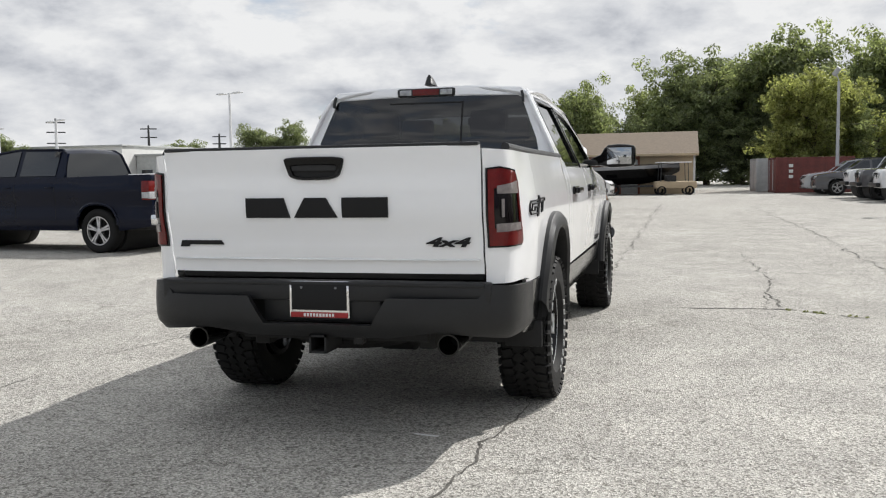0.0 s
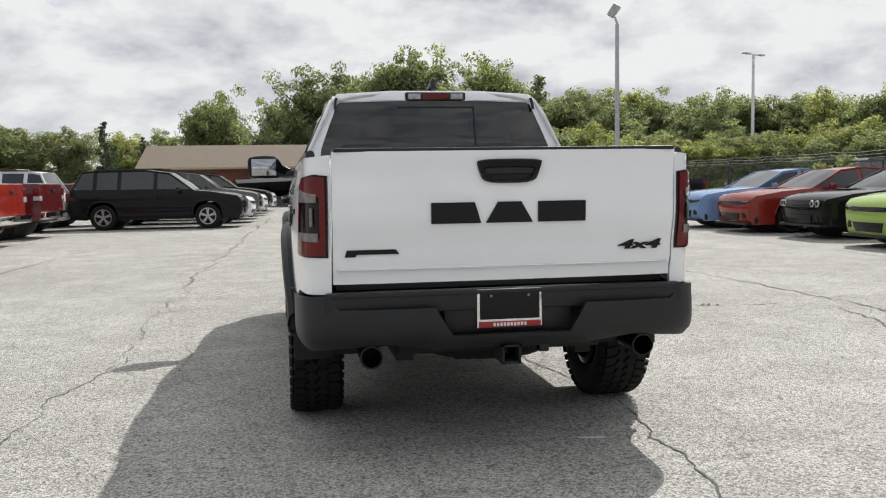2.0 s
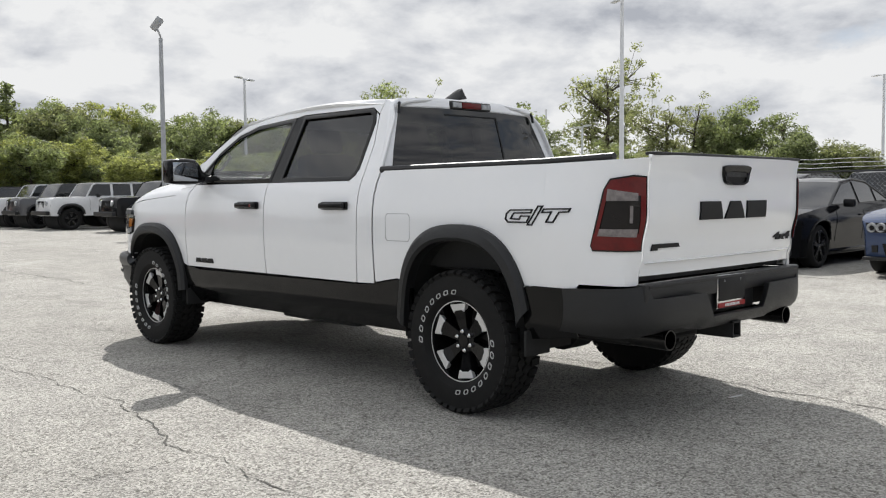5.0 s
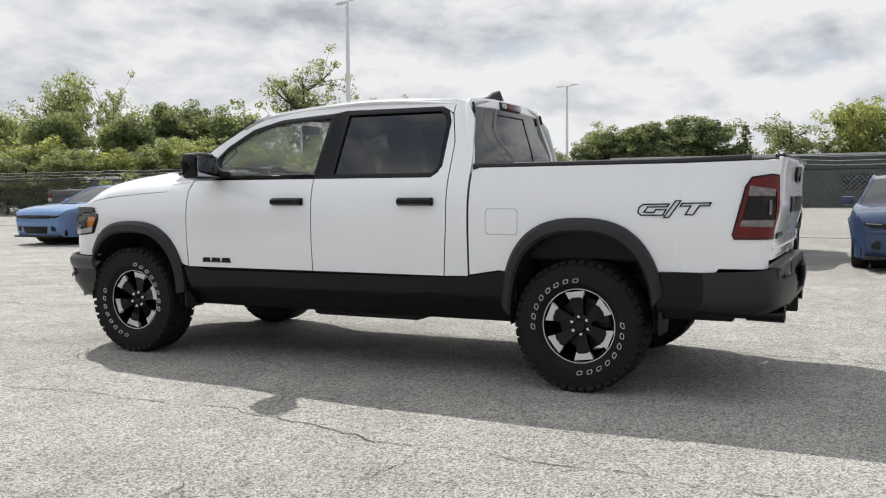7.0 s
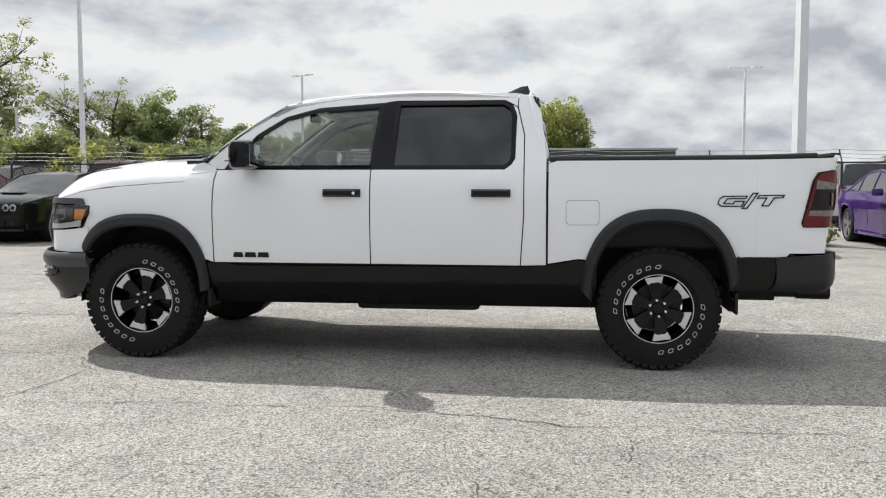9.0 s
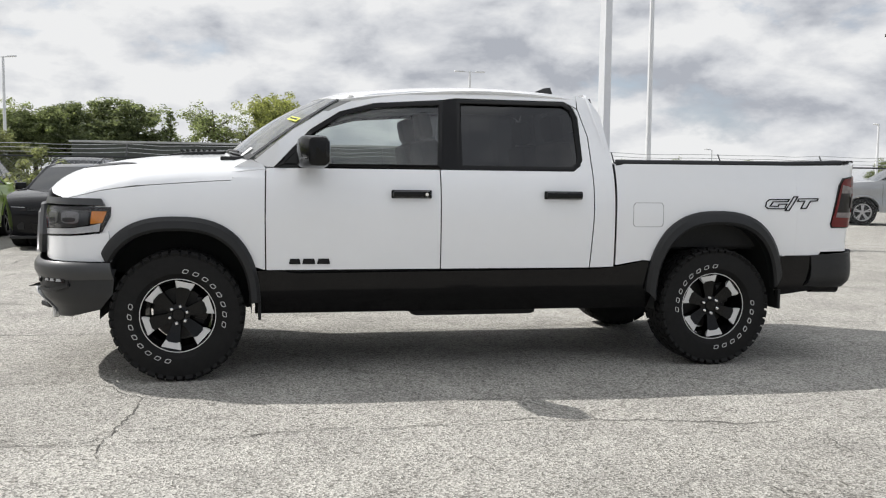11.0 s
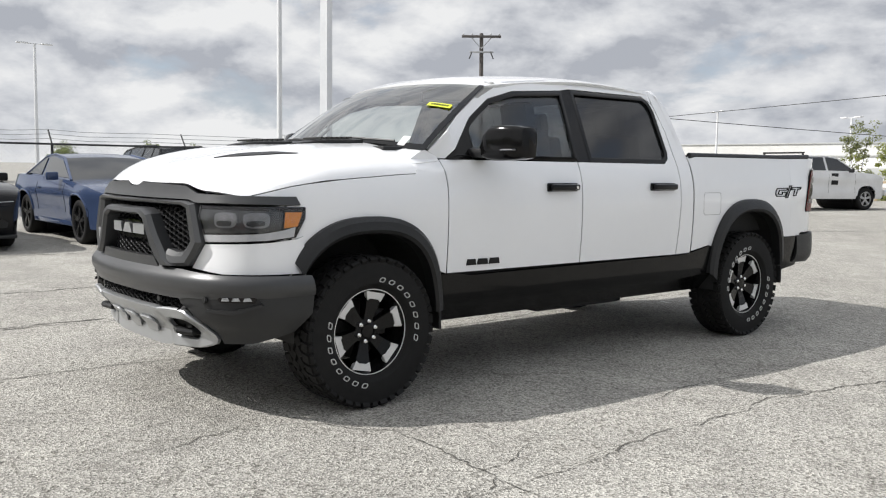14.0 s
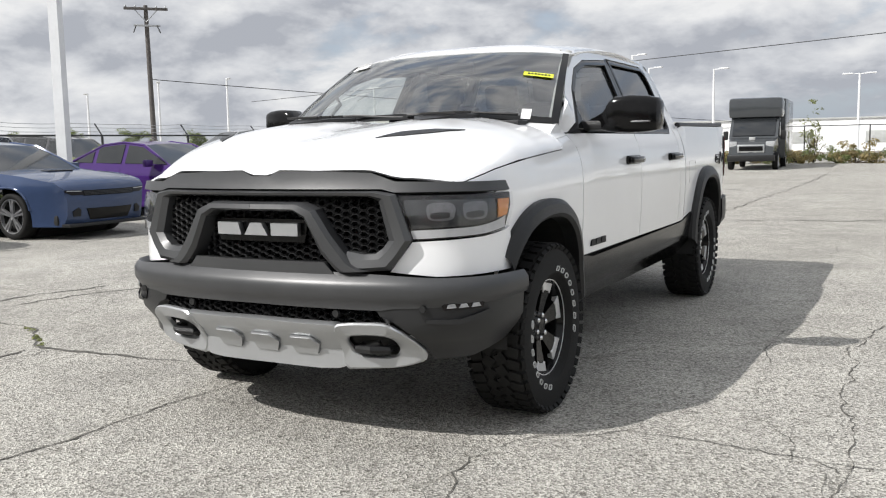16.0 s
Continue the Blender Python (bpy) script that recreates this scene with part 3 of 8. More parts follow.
def build_top():
    def hood(u, v):
        a, sign = abs(u), 1 if u >= 0 else -1
        top = min(1.0, a / 0.88)
        front = front_y(0.872 * top) - 0.030
        back = float(np.interp(a, [0, 0.3, 0.6, 0.88, 1.0], [1.58, 1.57, 1.525, 1.475, 1.50]))
        y = front + (back - front) * v / 1.25
        if a <= 0.88:
            x = side_x(y, hood_edge(y)) * top
            return (sign * x, y, hood_z(x, y) + (1 - top ** 6) * 0.006)
        z = hood_edge(y) + (hood_foot(y) - hood_edge(y)) * (a - 0.88) / 0.12
        return (sign * side_x(y, z), y, z)
    panel("hood", [(-1.0, 0), (-1.0, 1.25), (1.0, 1.25), (1.0, 0)], hood, WHITE, pickup, step=0.04, thick=0.012)
    for sx in (1, -1):
        panel("hood_scoop", [(sx * 0.22, 1.61), (sx * 0.52, 1.56), (sx * 0.505, 1.80), (sx * 0.46, 1.91), (sx * 0.40, 1.985), (sx * 0.33, 1.93), (sx * 0.26, 1.80)], lambda x, y: (x, y, hood_z(x, y) + 0.010 + 0.014 * step01(2.0 - y, 0.0, 0.25)), PLASTIC, pickup, step=0.05, thick=0.045, label="black plastic hood vent")
        bm = bmesh.new()
        for k in range(7):
            y = 1.63 + k * 0.036
            box_into(bm, (sx * (0.40 + 0.01 * k * 0.3), y, hood_z(0.4, y) + 0.027), (0.20, 0.012, 0.012), 0.003)
        part("scoop_louvre", bm, DARK, pickup)
        panel("hood_decal", [(sx * 0.44, 2.475), (sx * 0.535, 2.385), (sx * 0.62, 2.27), (sx * 0.705, 2.11), (sx * 0.595, 2.20), (sx * 0.50, 2.335)], lambda x, y: (x, y, hood_z(x, y) + 0.010), PLASTIC, pickup, step=0.05, thick=0.004, label="dark blade-shaped hood slot")
    # white corners between the hood and the windshield
    def cowl_corner(x, y):
        u = abs(x) / 0.895
        t = min(1.0, max(0.0, (1.50 - y) / (1.50 - cowl_y(u) + 0.001))) if cowl_y(u) < 1.50 else 1.0
        return (x, y, hood_z(x, 1.49) * (1 - t) + (1.446 - 0.04 * u * u) * t)
    for sx in (1, -1):
        panel("cowl_corner", [(sx * 0.60, 1.52), (sx * 0.885, 1.482), (sx * 0.885, 1.385), (sx * 0.75, 1.44), (sx * 0.60, 1.49)], cowl_corner, WHITE, pickup, step=0.04, thick=0.012)
    panel("cowl_side", [(1.288, 1.350), (1.50, 1.330), (1.50, 1.352), (1.44, 1.388), (1.385, 1.412), (1.30, 1.374)], lambda y, z: side(y, z, 0.001), WHITE, pickup, step=0.03, thick=0.012, out=(1, 0, 0), both=True)
    # windshield, roof, back glass
    def shield(u, v):
        x = (0.895 + (0.742 - 0.895) * v) * u
        y = (cowl_y(u)) * (1 - v) + (0.95 - 0.15 * u * u) * v
        z = (1.448 - 0.040 * u * u) * (1 - v) + (1.850 - 0.030 * u ** 4) * v + (0.045 - 0.03 * u * u) * math.sin(math.pi * v)
        return (x, y, z)
    panel("windshield", [(-0.96, 0.03), (-0.96, 0.995), (0.96, 0.995), (0.96, 0.03)], shield, WINDSHIELD, pickup, step=0.12, thick=0.0, out=(0, 1, 1), label="clear windshield with stickers")
    lift = lambda u, v: (lambda q: (q[0] * 1.004, q[1] + 0.003, q[2] + 0.003))(shield(u, v))
    for pl in ([(-1.0, 0.0), (-1.0, 0.06), (1.0, 0.06), (1.0, 0.0)], [(-1.0, 0.06), (-1.0, 1.0), (-0.955, 1.0), (-0.955, 0.06)], [(1.0, 0.06), (1.0, 1.0), (0.955, 1.0), (0.955, 0.06)]):
        panel("windshield_border", pl, lift, GLOSS_BLACK, pickup, step=0.1, thick=0.003, out=(0, 1, 1))
    panel("windshield_sticker", [(-0.93, 0.555), (-0.93, 0.61), (-0.735, 0.61), (-0.735, 0.555)], lambda u, v: (lambda q: (q[0], q[1] + 0.006, q[2] + 0.006))(shield(u, v)), YELLOW, pickup, thick=0.001, out=(0, 1, 1), label="yellow windshield sticker")
    for k in range(7):
        panel("sticker_print", [(-0.91 + k * 0.022, 0.572), (-0.91 + k * 0.022, 0.594), (-0.897 + k * 0.022, 0.594), (-0.897 + k * 0.022, 0.572)], lambda u, v: (lambda q: (q[0], q[1] + 0.008, q[2] + 0.008))(shield(u, v)), PLASTIC, pickup, thick=0.001, out=(0, 1, 1))
    panel("windshield_tag", [(-0.845, 0.02), (-0.845, 0.13), (-0.79, 0.13), (-0.79, 0.02)], lambda u, v: (lambda q: (q[0], q[1] + 0.006, q[2] + 0.006))(shield(u, v)), PAPER, pickup, thick=0.001, out=(0, 1, 1))
    panel("windshield_tag", [(0.72, 0.86), (0.72, 0.93), (0.90, 0.93), (0.90, 0.86)], lambda u, v: (lambda q: (q[0], q[1] + 0.006, q[2] + 0.006))(shield(u, v)), PAPER, pickup, thick=0.001, out=(0, 1, 1))
    def roof(u, t):
        front = 0.955 - 0.15 * u * u
        y = front + (-0.985 - front) * t
        s = (0.76 - 0.15 * u * u - y) / (1.745 - 0.15 * u * u)
        over = max(0.0, -s * 1.745 / 0.195)
        z = 1.908 - 0.062 * u ** 4 + 0.060 * math.sin(math.pi * min(1, s * 0.93)) - 0.006 * s + 0.003 * (1 - math.cos(3 * math.pi * u)) * math.sin(math.pi * t)
        z -= (0.036 - 0.032 * u ** 4) * over ** 1.6
        return ((0.705 + 0.040 * step01(y, 0.35, 0.80)) * u, y, z)
    panel("roof", [(-1, 0), (-1, 1), (1, 1), (1, 0)], roof, WHITE, pickup, step=0.09, thick=0.02)
    def back(x, z):
        return (x, -1.085 + 0.105 * step01(z, 1.42, 1.93) * 1.0 + 0.035 * (x / 0.8) ** 2, z)
    frame_out = [(-0.93, 1.38), (-0.86, 1.55), (-0.715, 1.86), (-0.66, 1.905), (-0.3, 1.925), (0.3, 1.925), (0.66, 1.905), (0.715, 1.86), (0.86, 1.55), (0.93, 1.38)]
    glass_in = [(-0.80, 1.40), (-0.775, 1.55), (-0.665, 1.835), (-0.64, 1.848), (-0.3, 1.856), (0.3, 1.856), (0.64, 1.848), (0.665, 1.835), (0.775, 1.55), (0.80, 1.40)]
    bm = bmesh.new()
    ring_into(bm, frame_out, glass_in, lambda x, z, d: (lambda q: (q[0], q[1] - d, q[2]))(back(x, z)), 0.012)
    part("cab_back", bm, WHITE, pickup)
    panel("back_glass", glass_in, lambda x, z: (lambda q: (q[0], q[1] - 0.004, q[2]))(back(x, z)), TINT, pickup, thick=0.0, out=(0, -1, 0), label="tinted sliding rear window")
    for x in (0.26,):
        panel("slider_frame", [(x - 0.006, 1.42), (x - 0.006, 1.82), (x + 0.006, 1.82), (x + 0.006, 1.42)], lambda x, z: (lambda q: (q[0], q[1] - 0.008, q[2]))(back(x, z)), SEAM, pickup, thick=0.004, out=(0, -1, 0))
    panel("slider_frame", [(-0.26, 1.808), (-0.26, 1.818), (0.26, 1.818), (0.26, 1.808)], lambda x, z: (lambda q: (q[0], q[1] - 0.008, q[2]))(back(x, z)), SEAM, pickup, thick=0.004, out=(0, -1, 0))
    for sx in (1, -1):
        bm = bmesh.new()
        tube_into(bm, [(sx * 0.680, -1.0, 1.80), (sx * 0.676, -0.992, 1.85), (sx * 0.668, -0.985, 1.875)], 0.010, 6)
        part("roof_ditch_trim", bm, PLASTIC, pickup)
    # brake lamp and aerial
    lamp = box("high_brake_lamp", (0, -0.985, 1.886), (0.42, 0.035, 0.062), PLASTIC, pickup, 0.02)
    box("lamp_lens", (0, -1.004, 1.886), (0.19, 0.012, 0.042), RED_LENS, lamp, 0.005, label="red lens")
    for sx in (1, -1):
        box("lamp_lens", (sx * 0.145, -1.004, 1.886), (0.085, 0.012, 0.038), CLEAR_LENS, lamp, 0.006, label="clear lens")
    bm = bmesh.new()
    rows = []
    for t, h, w in ((0, 0.004, 0.01), (0.06, 0.03, 0.022), (0.12, 0.055, 0.026), (0.17, 0.06, 0.024), (0.19, 0.004, 0.022)):
        y = -0.74 - t
        rows.append([bm.verts.new(p) for p in ((-w * 1.4, y, 1.945), (-w * 0.7, y, 1.955 + h * 0.7), (0, y, 1.96 + h), (w * 0.7, y, 1.955 + h * 0.7), (w * 1.4, y, 1.945))])
    for a, b in zip(rows, rows[1:]):
        for k in range(4):
            bm.faces.new((a[k], a[k + 1], b[k + 1], b[k]))
    bm.faces.new(rows[-1])
    bm.faces.new(rows[0])
    bmesh.ops.recalc_face_normals(bm, faces=bm.faces)
    part("roof_aerial", bm, PLASTIC, pickup)
    # side glass
    fw = [(1.215, 1.368), (1.0, 1.600), (0.80, 1.728), (0.56, 1.792), (0.098, 1.824), (0.138, 1.368)]
    rw = [(0.012, 1.368), (-0.012, 1.838), (-0.775, 1.838), (-0.83, 1.80), (-0.852, 1.74), (-0.852, 1.45), (-0.835, 1.40), (-0.79, 1.368)]
    for o, g, n in ((fw, GLASS, "front_window"), (rw, TINT, "rear_window")):
        panel(n, o, lambda y, z: side(y, z, -0.016), g, pickup, step=0.2, thick=0.0, out=(1, 0, 0), both=True)
        big, small = inset(o, -0.010), inset(o, 0.022)
        for sx in (1, -1):
            bm = bmesh.new()
            ring_into(bm, big, small, lambda y, z, d: (lambda q: (q[0] * sx, q[1], q[2]))(side(y, z, d - 0.006)), 0.008)
            part("window_surround", bm, GLOSS_BLACK, pickup)
    panel("mirror_sail", [(1.235, 1.362), (1.03, 1.575), (1.04, 1.362)], lambda y, z: side(y, z, -0.004), GLOSS_BLACK, pickup, thick=0.01, out=(1, 0, 0), both=True)
    # shut lines are real gaps backed by a dark shell
    panel("inner_shell", [(1.33, 0.60), (1.33, 1.30), (1.6, 1.24), (2.1, 1.20), (2.1, 1.24), (1.5, 1.30), (1.33, 1.34), (-1.15, 1.34), (-2.44, 1.40), (-2.44, 1.12), (-1.10, 1.0), (-1.10, 0.60)], lambda y, z: side(y, z, -0.035), SEAM, pickup, thick=0.0, out=(1, 0, 0), both=True)
    # fuel door on the driver's side
    fo = [(-1.21, 1.00), (-1.21, 1.13), (-1.225, 1.15), (-1.42, 1.15), (-1.435, 1.13), (-1.435, 1.00), (-1.42, 0.98), (-1.225, 0.98)]
    bm = bmesh.new()
    ring_into(bm, fo, [(-1.3225 + (y + 1.3225) * 0.965, 1.065 + (z - 1.065) * 0.955) for y, z in fo], lambda y, z, d: (-(side_x(y, z) + d * 0.2), y, z), 0.004)
    part("fuel_door", bm, GREYLINE, pickup)


build_top()


def build_fittings():
    for sx in (1, -1):
        # door handles
        for y in (0.345, -0.70):
            bm = bmesh.new()
            box_into(bm, (sx * 1.028, y, 1.195), (0.030, 0.255, 0.040), 0.012)
            box_into(bm, (sx * 1.002, y, 1.195), (0.02, 0.27, 0.055), 0.008)
            h = part("door_handle", bm, GLOSS_BLACK, pickup)
            if sx < 0 and y > 0:
                lathe("keyhole", [(-1.048, 0.0), (-1.048, 0.011), (-1.040, 0.011)], CHROME, h, "x", 14, (0, y - 0.095, 1.195))
        # wing mirror
        bm = bmesh.new()
        rows = []
        for x, y0, y1, z0, z1 in ((0.95, 0.96, 1.04, 1.405, 1.455), (0.99, 0.945, 1.06, 1.395, 1.475), (1.035, 0.93, 1.085, 1.385, 1.50), (1.065, 0.915, 1.095, 1.378, 1.56), (1.10, 0.912, 1.095, 1.373, 1.592), (1.18, 0.905, 1.085, 1.37, 1.60), (1.27, 0.905, 1.06, 1.375, 1.592), (1.318, 0.91, 1.03, 1.385, 1.578), (1.332, 0.925, 0.99, 1.41, 1.55)):
            z0, z1 = z0 - 0.015, z0 + (z1 - z0) * 0.88 - 0.012
            cy, cz, hy, hz = (y0 + y1) / 2, (z0 + z1) / 2, (y1 - y0) / 2, (z1 - z0) / 2
            rows.append([bm.verts.new((sx * x, cy + hy * math.copysign(abs(math.cos(a)) ** 0.38, math.cos(a)), cz + hz * math.copysign(abs(math.sin(a)) ** 0.38, math.sin(a)))) for a in [2 * math.pi * k / 20 for k in range(20)]])
        for a, b in zip(rows, rows[1:]):
            for k in range(20):
                bm.faces.new((a[k], a[(k + 1) % 20], b[(k + 1) % 20], b[k]))
        bm.faces.new(rows[0])
        bm.faces.new(rows[-1])
        bmesh.ops.recalc_face_normals(bm, faces=bm.faces)
        mir = part("wing_mirror", bm, GLOSS_BLACK, pickup)
        box("mirror_arm", (sx * 1.0, 1.01, 1.400), (0.26, 0.14, 0.055), PLASTIC, mir, 0.02)
        box("mirror_glass", (sx * 1.195, 0.903, 1.455), (0.21, 0.006, 0.145), MIRROR, mir, 0.003)
        box("turn_signal", (sx * 1.22, 1.066, 1.415), (0.15, 0.03, 0.010), STEEL, mir, 0.006, m=None)
        # name badge on the front door, as plain blocks
        for k, (y, w) in enumerate(((1.105, 0.075), (1.015, 0.085), (0.92, 0.085))):
            y2 = y if sx < 0 else 2.02 - y
            bm = bmesh.new()
            panel_into(bm, [(y2 - w / 2, 0.737), (y2 - w / 2 + 0.008, 0.772), (y2 + w / 2 - 0.008, 0.772), (y2 + w / 2, 0.737)], lambda y, z: (lambda q: (sx * q[0], q[1], q[2]))(side(y, z, 0.008)), 0.1, 0.008, (sx, 0, 0))
            part("door_badge", bm, DECAL, pickup)
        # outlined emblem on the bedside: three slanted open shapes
        shapes = ([(0.02, 0.62), (0.08, 0.80), (0.45, 0.82), (0.42, 0.60), (0.15, 0.58), (0.11, 0.36), (0.23, 0.34), (0.25, 0.50), (0.41, 0.50), (0.36, 0.12), (0.05, 0.12), (0.0, 0.30)],
                  [(0.35, 0.0), (0.52, 1.0), (0.61, 1.0), (0.44, 0.0)],
                  [(0.61, 0.86), (1.0, 0.88), (0.97, 0.66), (0.84, 0.64), (0.76, 0.15), (0.64, 0.15), (0.71, 0.64), (0.57, 0.62)])
        for o in shapes:
            o = [((-2.205 - 0.435 * u) if sx < 0 else (-2.64 + 0.435 * u), 1.096 + 0.106 * v) for u, v in o]
            bm = bmesh.new()
            ring_into(bm, o, inset(o, 0.0075), lambda y, z, d: (sx * (side_x(y, z) + 0.003 + d), y, z), 0.004)
            part("bedside_emblem", bm, DECAL, pickup)
    # tail lamps
    for sx in (1, -1):
        def on(s, z, d=0.0):
            q = on_rear(s if s < 0.9 else 0.9 + (s - 0.9) * 0.78, z, d)
            return (sx * q[0], q[1], q[2])
        o = [(0.838, 0.972), (0.838, 1.345), (0.90, 1.352), (1.03, 1.335), (1.075, 1.28), (1.165, 1.0), (1.15, 0.972)]
        bm = bmesh.new()
        panel_into(bm, o, lambda s, z: on(s, z, 0.008), 0.04, 0.02, (sx, -1, 0))
        lamp = part("tail_lamp", bm, SMOKE_LENS, pickup, "red and smoked LED tail lamp")
        def lens(name, outline, mat, d, label=""):
            bm = bmesh.new()
            panel_into(bm, outline, lambda s, z: on(s, z, d), 0.04, 0.006, (sx, -1, 0))
            part(name, bm, mat, lamp, label)
        lens("red_lens", [(0.848, 1.25), (0.848, 1.337), (0.90, 1.343), (1.02, 1.327), (1.062, 1.28), (1.07, 1.25)], RED_LENS, 0.013)
        lens("red_lens", [(0.848, 0.98), (0.848, 1.062), (1.135, 1.062), (1.155, 1.0), (1.143, 0.98)], RED_LENS, 0.013)
        lens("red_lens", [(0.848, 1.062), (0.848, 1.25), (0.872, 1.25), (0.872, 1.062)], RED_LENS, 0.013)
        lens("red_lens", [(1.07, 1.25), (1.045, 1.25), (1.105, 1.062), (1.13, 1.062)], RED_LENS, 0.013)
        lens("reverse_lens", [(0.885, 1.225), (0.885, 1.262), (1.04, 1.285), (1.05, 1.225)], TAIL_CLEAR, 0.016, "clear lens")
        lens("reverse_lens", [(0.88, 1.045), (0.88, 1.085), (1.095, 1.085), (1.11, 1.05)], TAIL_CLEAR, 0.016, "clear lens")
        lens("led_strip", [(0.905, 1.115), (0.905, 1.20), (0.92, 1.20), (0.92, 1.115)], TAIL_CLEAR, 0.016)
    # tailgate handle, blocks for the maker's name, badges
    bezel = rounded([(-0.155, 1.412), (0.155, 1.412), (0.150, 1.375), (0.122, 1.300), (-0.122, 1.300), (-0.150, 1.375)])
    mouth = rounded([(-0.118, 1.372), (0.118, 1.372), (0.114, 1.35), (0.098, 1.314), (-0.098, 1.314), (-0.114, 1.35)])
    bm = bmesh.new()
    ring_into(bm, bezel, mouth, lambda s, z, d: on_rear(s, z, 0.006 + d), 0.012)
    hd = part("tailgate_handle", bm, GLOSS_BLACK, pickup, "gloss black tailgate handle bezel")
    bm = bmesh.new()
    panel_into(bm, mouth, lambda s, z: on_rear(s, z, 0.004), 0.05, 0.003, (0, -1, 0))
    part("handle_recess", bm, SEAM, hd)
    bm = bmesh.new()
    panel_into(bm, [(-0.112, 1.345), (-0.116, 1.372), (0.116, 1.372), (0.112, 1.345)], lambda s, z: on_rear(s, z, 0.012), 0.05, 0.006, (0, -1, 0))
    part("handle_grip", bm, PLASTIC, hd)
    for o in ([(-0.368, 1.118), (-0.368, 1.215), (-0.165, 1.215), (-0.135, 1.118)], [(-0.112, 1.118), (-0.055, 1.215), (0.055, 1.215), (0.112, 1.118)], [(0.137, 1.118), (0.137, 1.215), (0.368, 1.215), (0.368, 1.118)]):
        bm = bmesh.new()
        panel_into(bm, o, lambda s, z: on_rear(s, z, 0.010), 0.05, 0.012, (0, -1, 0))
        part("tailgate_emblem", bm, DECAL, pickup)
    for o in ([(-0.765, 0.972), (-0.755, 1.004), (-0.70, 1.004), (-0.715, 0.972)], [(-0.71, 0.983), (-0.70, 1.004), (-0.53, 1.004), (-0.515, 0.983)]):
        bm = bmesh.new()
        panel_into(bm, o, lambda s, z: on_rear(s, z, 0.008), 0.05, 0.008, (0, -1, 0))
        part("trim_badge", bm, DECAL, pickup)
    txt = bpy.data.curves.new("drive_badge", "FONT")
    txt.body, txt.size, txt.extrude, txt.shear, txt.offset = "4x4", 0.060, 0.004, 0.25, 0.0022
    badge = new("drive_badge", txt)
    badge.data.materials.append(DECAL)
    badge.matrix_basis = pose(0.54, -2.982, 0.978, 90, 0, 0) @ Matrix.Diagonal((2.3, 1, 1, 1))
    badge.parent = pickup
    # rear bumper
    plan = smooth_line([(0, -3.04), (0.45, -3.04), (0.78, -3.015), (0.945, -2.945), (0.985, -2.80), (0.99, -2.66)], 2)
    def bump(s, z, d=0.0):
        x, y = curve_at(plan, abs(s))
        bulge = 0.02 * math.sin(math.pi * min(1, max(0, (z - 0.52) / 0.30)))
        tuck = 0.10 * step01(0.60 - z, 0, 0.10) if abs(s) > 0.4 else 0.05 * step01(0.58 - z, 0, 0.06)
        return (math.copysign(x - tuck * 0.4 * step01(abs(s), 0.8, 1.1), s), y - bulge - d + tuck * 0.6, z)
    bm = bmesh.new()
    end = 1.32
    panel_into(bm, [(-end, 0.55), (-end, 0.775), (-1.0, 0.79), (-0.86, 0.80), (-0.80, 0.735), (-0.36, 0.735), (-0.28, 0.60), (0.28, 0.60), (0.36, 0.735), (0.80, 0.735), (0.86, 0.80), (1.0, 0.79), (end, 0.775), (end, 0.55), (0.95, 0.535), (0.60, 0.57), (0.36, 0.535), (-0.36, 0.535), (-0.60, 0.57), (-0.95, 0.535)], bump, 0.05, 0.03, (0, -1, 0))
    rb = part("rear_bumper", bm, PLASTIC, pickup, "matt black rear bumper")
    bm = bmesh.new()
    box_into(bm, (0, -2.975, 0.76), (1.72, 0.06, 0.10), 0.015)
    box_into(bm, (0, -2.955, 0.70), (0.62, 0.05, 0.2), 0.015)
    box_into(bm, (0, -2.965, 0.795), (1.66, 0.09, 0.02), 0.006)
    part("bumper_step", bm, PLASTIC, rb)
    for sx in (1, -1):
        # exhaust tip
        ex = bmesh.new()
        lathe_into(ex, [(-3.02, 0.046), (-3.02, 0.054), (-2.80, 0.050), (-2.80, 0.04), (-3.0, 0.046)], "y", 28, (sx * 0.655, 0, 0.512), closed=True)
        bmesh.ops.recalc_face_normals(ex, faces=ex.faces)
        part("exhaust_tip", ex, shader("exhaust_black", (0.03, 0.03, 0.03), 0.2, metal=0.9) if sx > 0 else bpy.data.materials["exhaust_black"], pickup, "dark round exhaust tip")
        lathe("exhaust_pipe", [(-2.82, 0.0), (-2.82, 0.04), (-2.2, 0.04), (-2.2, 0.0)], DARK, pickup, "y", 16, (sx * 0.655, 0, 0.512))
    plate = box("plate_frame", (0, -3.000, 0.715), (0.315, 0.012, 0.185), CHROME, pickup, 0.006, label="white plate frame with a red strip")
    box("plate_blank", (0, -3.008, 0.728), (0.288, 0.006, 0.128), DECAL, plate, 0.003)
    box("plate_strip", (0, -3.0085, 0.640), (0.30, 0.005, 0.026), REDBAR, plate, 0.002)
    for k in range(10):
        box("strip_print", (-0.075 + k * 0.0165, -3.012, 0.640), (0.011, 0.003, 0.016), PAPER, plate, 0.001)
    for sx in (1, -1):
        box("plate_screw", (sx * 0.09, -3.012, 0.775), (0.012, 0.006, 0.012), STEEL, plate, 0.003)
    # hitch
    bm = bmesh.new()
